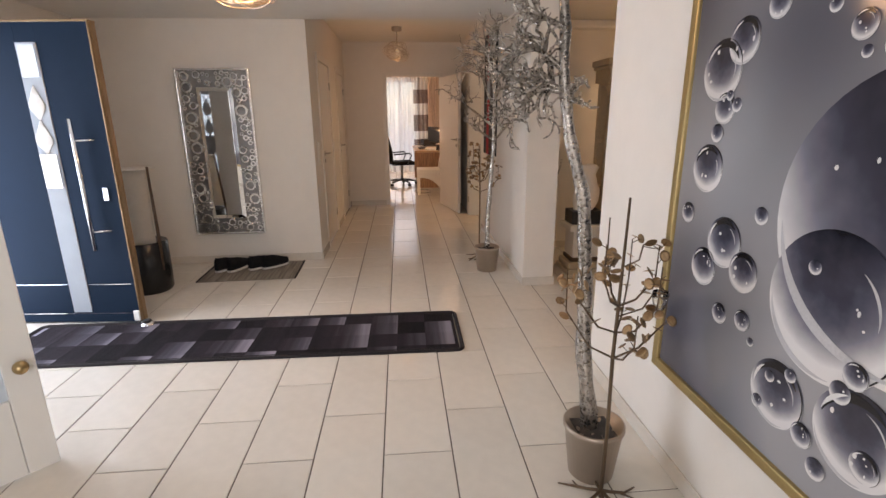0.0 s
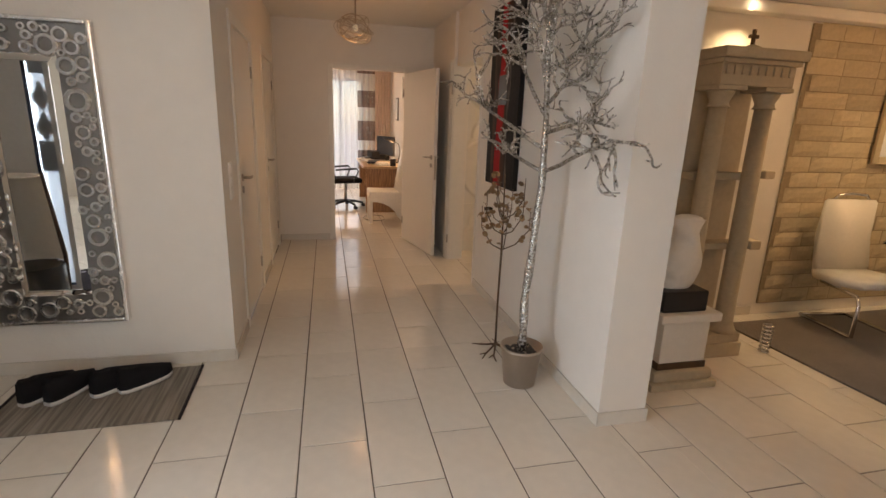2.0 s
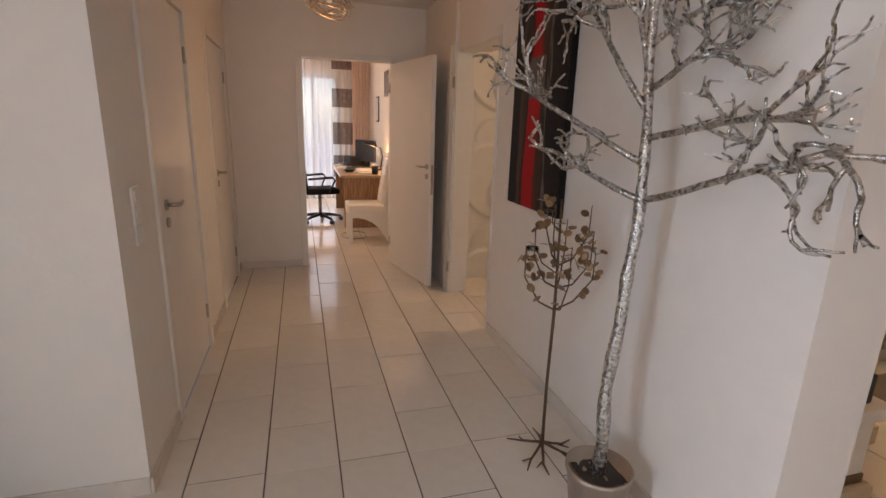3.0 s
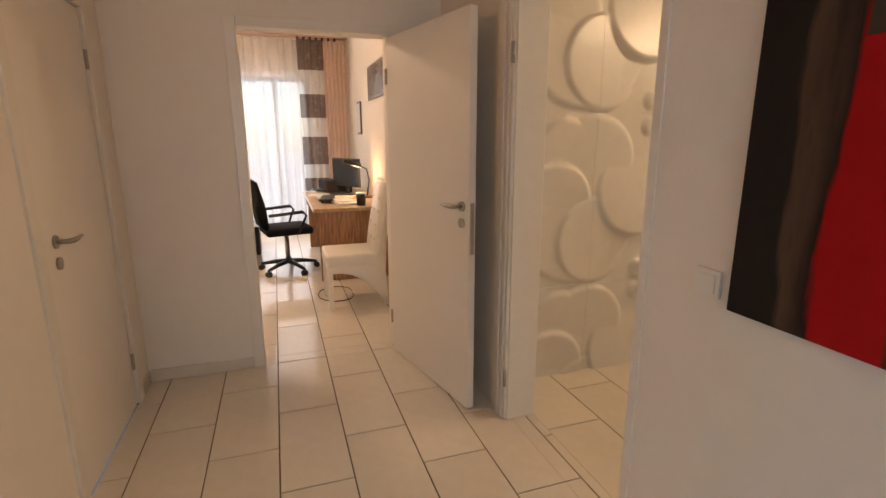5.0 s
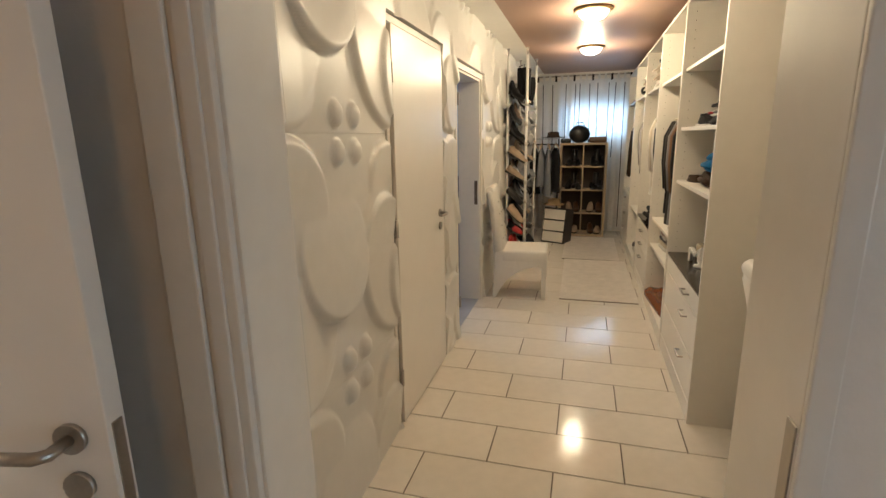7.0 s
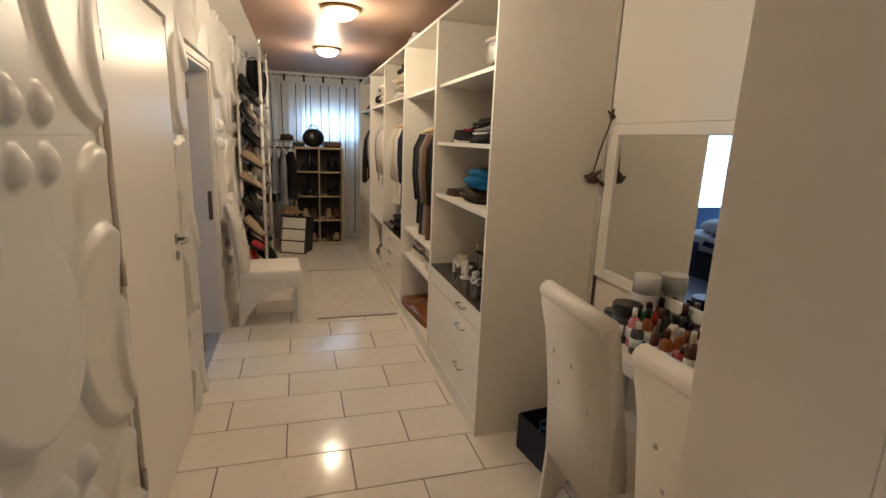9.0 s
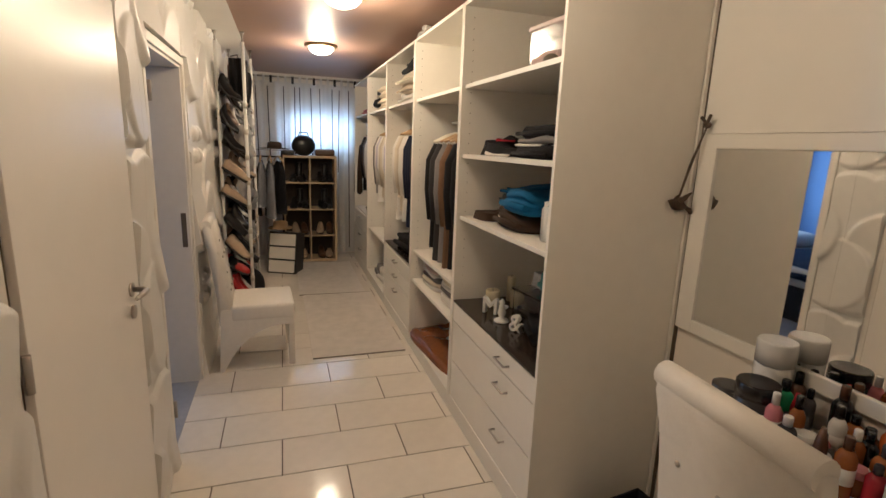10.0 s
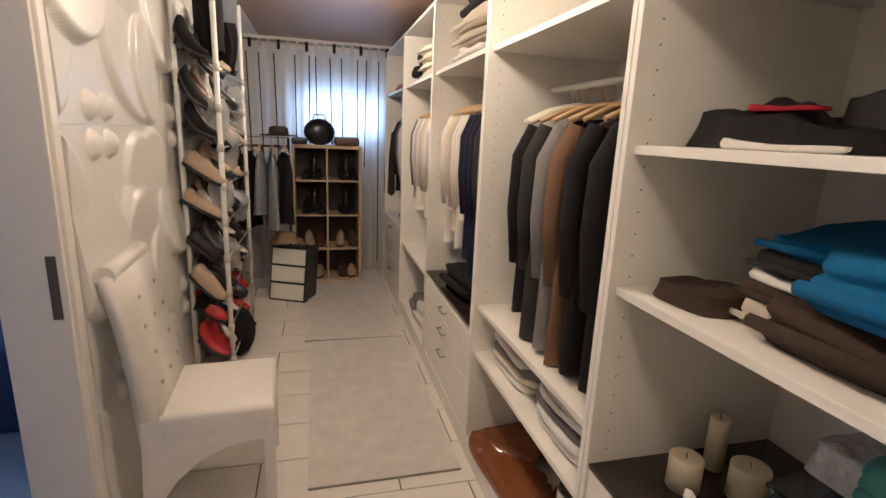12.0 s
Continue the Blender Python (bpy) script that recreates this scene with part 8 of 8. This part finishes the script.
part("rim", Shape().lathe([(0.0505, 0.118), (0.0505, 0.131)], (0, 0, 0), 18), PLASTW, mg)
rp = random.Random(5)
for k in range(9):
    single("paper_sheet", box((-0.11, -0.15, 0), (0.11, 0.15, 0.006 + 0.02 * rp.random()), 0.001), (PAPER, PLASTW, mat("dark_folder", (0.05, 0.05, 0.06), 0.5), BEIGE)[k % 4], (rp.uniform(0.36, 0.66), 10.45 + k * 0.16, 0.7505), rp.uniform(-25, 25), "loose sheet or folder lying on the desk", "paper", "papers on the desk")
kb = thing("keyboard", (0.42, 10.75, 0.752), 80, "black keyboard on the desk", "keyboard")
part("keyboard_body", box((-0.22, -0.07, 0.02), (0.22, 0.07, 0.042), 0.005), BLACK, kb)
part("foot_bar", box((-0.2, 0.03, 0.0), (0.2, 0.05, 0.02)), BLACK, kb)
pr = thing("printer", (0.62, 11.72, 0.75), -80, "dark grey printer at the desk end", "printer")
part("printer_body", box((-0.2, -0.17, 0), (0.2, 0.17, 0.16), 0.02), CHAR, pr)
part("paper_tray", box((-0.14, -0.28, 0.03), (0.14, -0.171, 0.045), 0.004), BLACK, pr)
for y, z, w, h, lab in ((10.75, 2.05, 0.95, 0.37, "dark framed photograph on the office wall"), (11.95, 1.69, 0.25, 0.42, "narrow framed certificate on the office wall")):
    t = thing("framed_photo", (1.018, y, z), 0, lab, "picture")
    part("frame_bar", box((-0.02, -w / 2, -h / 2), (-0.0, w / 2, h / 2), 0.004), mat("photo_frame", (0.12, 0.10, 0.09), 0.4, vary=0.1), t)
    part("photo", box((-0.0225, -w / 2 + 0.025, -h / 2 + 0.025), (-0.0205, w / 2 - 0.025, h / 2 - 0.025)), mat("photo_print", (0.16, 0.145, 0.135), 0.25, vary=0.8, scale=7) if w > 0.3 else PAPER, t)
w2 = thing("window_2", (0, 0, 0), 0, "tall office window with dark frame bars", "window", kind="structure")
DARKFR = mat("dark_window_frame", (0.04, 0.04, 0.045), 0.4, vary=0.1)
for lo, hi in (((-1.499, 13.09, 0.101), (-1.44, 13.15, 2.299)), ((0.39, 13.09, 0.101), (0.449, 13.15, 2.299)), ((-1.439, 13.09, 0.101), (0.389, 13.15, 0.16)), ((-1.439, 13.09, 2.24), (0.389, 13.15, 2.299)), ((-0.06, 13.09, 0.161), (-0.0, 13.15, 2.239)), ((-1.439, 13.095, 0.95), (-0.061, 13.145, 1.0))):
    part("window_frame", box(lo, hi, 0.004), DARKFR, w2)
p = part("pane", box((-1.44, 13.117, 0.16), (0.39, 13.123, 2.24)), glass("office_glass"), w2)
p.visible_shadow = False
SHEER2 = sheer("white_net", (0.85, 0.85, 0.85), 0.5)
t = thing("net_curtain", (0, 12.86, 0), 0, "white net curtain before the office window", "curtain")
part("cloth_panel", Shape().grid(110, 4, lambda u, v: Vector((-1.6 + 2.0 * u, 0.025 * math.sin(u * 95) + 0.012 * math.sin(u * 210), 0.03 + 2.76 * v))), SHEER2, t)
DARKCUR = sheer("dark_pattern_cloth", (0.15, 0.10, 0.085), 0.75, 0.6)
t = thing("dark_curtain", (0, 12.80, 0), 0, "sheer curtain strip with dark brown printed blocks", "curtain")
for k, (z0, z1, m_) in enumerate(((0.03, 0.45, SHEER2), (0.45, 0.85, DARKCUR), (0.85, 1.05, SHEER2), (1.05, 1.45, DARKCUR), (1.45, 1.72, SHEER2), (1.72, 2.05, DARKCUR), (2.05, 2.38, SHEER2), (2.38, 2.79, DARKCUR))):
    part("cloth_panel", Shape().grid(24, 2, lambda u, v: Vector((0.30 + 0.36 * u, 0.02 * math.sin(u * 24), z0 + (z1 - z0) * v))), m_, t)
t = thing("peach_curtain", (0, 12.83, 0), 0, "peach coloured curtain at the window side", "curtain")
part("cloth_panel", Shape().grid(40, 3, lambda u, v: Vector((0.62 + 0.37 * u, 0.03 * math.sin(u * 40), 0.03 + 2.76 * v))), sheer("peach_cloth", (0.85, 0.70, 0.60), 0.96), t)
t = thing("curtain_board", (0, 0, 0), 0, "pale pink curtain board with dark tabs above the window", "curtain board")
part("board", box((-1.8, 12.72, 2.82), (1.0, 12.92, 2.895), 0.006), mat("pink_board", (0.55, 0.36, 0.29), 0.5, vary=0.1), t)
for k in range(7):
    part("tab", box((0.30 + k * 0.085, 12.795, 2.78), (0.335 + k * 0.085, 12.805, 2.819)), BROWNC, t)
single("office_cable", Shape().tube([(0.35 + 0.16 * math.cos(k * 0.5), 9.75 + 0.2 * math.sin(k * 0.5) - 0.01 * k, 0.005) for k in range(14)], 0.004, 5), BLACK, label="thin black cable on the office floor", category="cable")
single("yellow_bag", Shape().ball((0, 0, 0.12), 0.13, 1, 0.8, 0.9, 16), mat("yellow_plastic", (0.7, 0.42, 0.02), 0.4, vary=0.1), (-0.55, 11.8, 0.36), 0, "yellow plastic bag on a dark crate", "bag")
single("dark_crate", box((-0.2, -0.2, 0), (0.2, 0.2, 0.36), 0.02), BLACK, (-0.55, 11.8, 0), 0, "dark plastic crate by the window", "crate")
sb = thing("side_table", (-0.75, 11.2, 0), 0, "brown wooden side table near the window", "table")
part("tabletop", box((-0.35, -0.3, 0.70), (0.35, 0.3, 0.73), 0.004), OAK, sb)
for x in (-0.31, 0.31):
    for y in (-0.26, 0.26):
        part("leg", box((x - 0.02, y - 0.02, 0), (x + 0.02, y + 0.02, 0.699), 0.003), OAK, sb)
cl_ = thing("office_ceiling_lamp", (-1.1, 10.3, OFF_H), 0, "round warm ceiling lamp in the office", "ceiling lamp")
part("base_ring", Shape().lathe([(0.15, -0.001), (0.15, -0.03), (0.12, -0.035)], (0, 0, 0), 28), BRASS, cl_)
part("dome", Shape().lathe([(0.115, -0.036), (0.10, -0.07), (0.04, -0.095), (0.003, -0.1)], (0, 0, 0), 24), DOME, cl_)
lamp("office_light", "POINT", pose(-1.1, 10.3, OFF_H - 0.2), 50, (1.0, 0.66, 0.40), 0.1)

# ---- bedroom glimpsed through its doorway ----
single("bedroom_floor", box((1.7, Y_R + 0.012, -0.2), (6.6, 11.1, 0.0)), mat("blue_grey_laminate", (0.30, 0.32, 0.36), 0.35, vary=0.15, scale=6), label="grey laminate floor of the bedroom", category="floor", kind="structure")
bd = thing("bed", (5.15, 9.75, 0), 0, "bed with dark blue blanket and pale sheet", "bed")
part("bed_frame", box((-1.0, -0.95, 0.0), (1.0, 0.95, 0.34), 0.02), NAVYP, bd)
part("mattress", box((-0.97, -0.92, 0.341), (0.97, 0.92, 0.54), 0.05).smooth(), LIGHTC, bd)
part("blanket", Shape().grid(24, 24, lambda u, v: Vector((-1.0 + 1.4 * u, -0.97 + 1.94 * v, 0.56 + 0.03 * noise.noise(Vector((u * 5, v * 5, 0))) - 0.25 * max(0, abs(v - 0.5) - 0.44) * 8)), both=0.02), cloth("navy_blanket", (0.03, 0.05, 0.10)), bd)
for x in (0.55, 0.6):
    part("pillow", Shape().ball((x + 0.1, -0.4 if x == 0.55 else 0.4, 0.62), 0.3, 0.7, 1.1, 0.35, 18), LIGHTC, bd)
bb = thing("bedroom_bench", (6.05, 8.42, 0), 0, "dark blue upholstered bench with a high back", "bench")
BENCH = cloth("dark_blue_velvet", (0.045, 0.07, 0.15))
part("seat", box((-0.42, -0.42, 0.0), (0.30, 0.42, 0.46), 0.03).smooth(), BENCH, bb)
part("backrest", box((0.301, -0.44, 0.0), (0.42, 0.44, 1.06), 0.03).smooth(), BENCH, bb)
t = thing("bedroom_curtain", (6.53, 0, 0), 0, "pale blue curtain beside the bedroom window", "curtain")
part("cloth_panel", Shape().grid(60, 3, lambda u, v: Vector((0.025 * math.sin(u * 62) + 0.01 * math.sin(u * 140), 7.95 + 1.38 * u, 0.04 + 2.40 * v))), cloth("pale_blue_cloth", (0.50, 0.60, 0.74)), t)
w3 = thing("window_3", (0, 0, 0), 0, "wide bedroom window with a dark middle bar", "window", kind="structure")
for lo, hi in (((6.64, 9.301, 0.751), (6.70, 9.35, 2.199)), ((6.64, 10.75, 0.751), (6.70, 10.799, 2.199)), ((6.64, 9.351, 0.751), (6.70, 10.749, 0.80)), ((6.64, 9.351, 2.15), (6.70, 10.749, 2.199)), ((6.64, 10.02, 0.801), (6.70, 10.08, 2.149))):
    part("window_frame", box(lo, hi, 0.004), DARKFR, w3)
p = part("pane", box((6.667, 9.35, 0.80), (6.673, 10.75, 2.15)), glass("bedroom_glass"), w3)
p.visible_shadow = False
w4 = thing("window_4", (0, 0, 0), 0, "wide living side window with a white frame", "window", kind="structure")
for lo, hi in (((-2.099, -1.96, 0.601), (-2.04, -1.90, 2.099)), ((0.24, -1.96, 0.601), (0.299, -1.90, 2.099)), ((-2.039, -1.96, 0.601), (0.239, -1.90, 0.66)), ((-2.039, -1.96, 2.04), (0.239, -1.90, 2.099)), ((-0.93, -1.96, 0.661), (-0.87, -1.90, 2.039))):
    part("window_frame", box(lo, hi, 0.004), WHITE, w4)
p = part("pane", box((-2.04, -1.933, 0.66), (0.24, -1.927, 2.04)), glass("living_glass"), w4)
p.visible_shadow = False

# ---- stone cladding of the dining room wall ----
cl = single("stone_cladding", box((3.15, 5.325, 0.10), (5.39, 5.338, 2.27)), mat("stone_mortar", (0.33, 0.26, 0.17), 0.95, vary=0.2, scale=12), label="sand coloured split stone cladding on the wall", category="wall cladding", kind="structure")
rs = random.Random(12)
stone_meshes = []
for k in range(8):
    s = Shape()
    w, h = (0.34, 0.27, 0.41, 0.22)[k % 4], 0.115
    d0 = 0.009 + 0.003 * (k % 3)
    vs = [[None] * 4 for _ in range(5)]
    for i in range(5):
        for j in range(4):
            u, v = i / 4 - 0.5, j / 3 - 0.5
            edge = i in (0, 4) or j in (0, 3)
            vs[i][j] = s.bm.verts.new((u * w, -(d0 * (0.3 if edge else 1) + rs.uniform(0, 0.003)), v * h))
    for i in range(4):
        for j in range(3):
            s.bm.faces.new((vs[i][j], vs[i + 1][j], vs[i + 1][j + 1], vs[i][j + 1]))
    stone_meshes.append((w, s.mesh("stone", STONE)))
z, row = 0.165, 0
while z < 2.24:
    x = 3.155 + (row % 3) * 0.03
    while x < 5.3:
        w, me = rs.choice(stone_meshes)
        if x + w > 5.39:
            break
        ob = new("stone", me)
        ob.parent = cl
        ob.matrix_basis = pose(x + w / 2, 5.324, z)
        x += w + 0.006
    z += 0.121
    row += 1

# ---- tiled floors ----
TW, TL, JOINT = 0.309, 0.636, 0.006
TX, TY = -0.174, 5.80
tile_meshes = {}


def tile_mesh(w, l):
    key = (round(w, 3), round(l, 3))
    if key not in tile_meshes:
        s = Shape()
        b, d = 0.0015, 0.008
        v = [s.bm.verts.new(c) for c in ((-w / 2, -l / 2, -d), (w / 2, -l / 2, -d), (w / 2, l / 2, -d), (-w / 2, l / 2, -d),
                                         (-w / 2, -l / 2, -b), (w / 2, -l / 2, -b), (w / 2, l / 2, -b), (-w / 2, l / 2, -b),
                                         (-w / 2 + b, -l / 2 + b, 0), (w / 2 - b, -l / 2 + b, 0), (w / 2 - b, l / 2 - b, 0), (-w / 2 + b, l / 2 - b, 0))]
        for a in (0, 4):
            for k in range(4):
                s.bm.faces.new((v[a + k], v[a + (k + 1) % 4], v[a + 4 + (k + 1) % 4], v[a + 4 + k]))
        s.bm.faces.new(v[8:12])
        tile_meshes[key] = s.mesh("tile", TILE)
    return tile_meshes[key]


def tiled_floor(name, rects, label, tx=TX, ty=TY, tw=TW, tl=TL):
    slab = Shape()
    for x0, y0, x1, y1 in rects:
        slab.box((x0, y0, -0.2), (x1, y1, -0.004))
    floor = single(name, slab, GROUT, label=label, category="floor", kind="structure")
    for x0, y0, x1, y1 in rects:
        for i in range(math.floor((x0 - tx) / tw), math.ceil((x1 - tx) / tw)):
            off = ty + (tl / 2 if i % 2 else 0)
            for j in range(math.floor((y0 - off) / tl), math.ceil((y1 - off) / tl)):
                a, b = max(x0, tx + i * tw + JOINT / 2), min(x1, tx + (i + 1) * tw - JOINT / 2)
                c, d = max(y0, off + j * tl + JOINT / 2), min(y1, off + (j + 1) * tl - JOINT / 2)
                if b - a > 0.008 and d - c > 0.008:
                    t = new("tile", tile_mesh(b - a, d - c))
                    t.parent = floor
                    t.matrix_basis = pose((a + b) / 2, (c + d) / 2, 0)


tiled_floor("floor_hall", [(-2.96, -1.85, 1.03, Y_M), (1.03, 2.66, 1.27, 4.12)], "cream glazed rectangular floor tiles with dark joints")
tiled_floor("floor_corridor", [(X_W, Y_M, X_P, Y_END), (X_P, 6.40, 1.11, 7.30)], "shiny cream floor tiles of the corridor")
tiled_floor("floor_dining", [(1.27, 1.35, 5.4, Y_S - 0.12)], "cream glazed floor tiles of the dining room")
tiled_floor("floor_closet", [(1.11, Y_S, X_END, Y_R + 0.012)], "shiny cream floor tiles of the walk-in closet", 3.60, 7.113, 0.3115, 0.637)
tiled_floor("floor_office", [(-2.46, Y_END + 0.12, 1.02, 13.05), (-0.25, Y_END, 0.60, Y_END + 0.12)], "shiny cream floor tiles of the office")
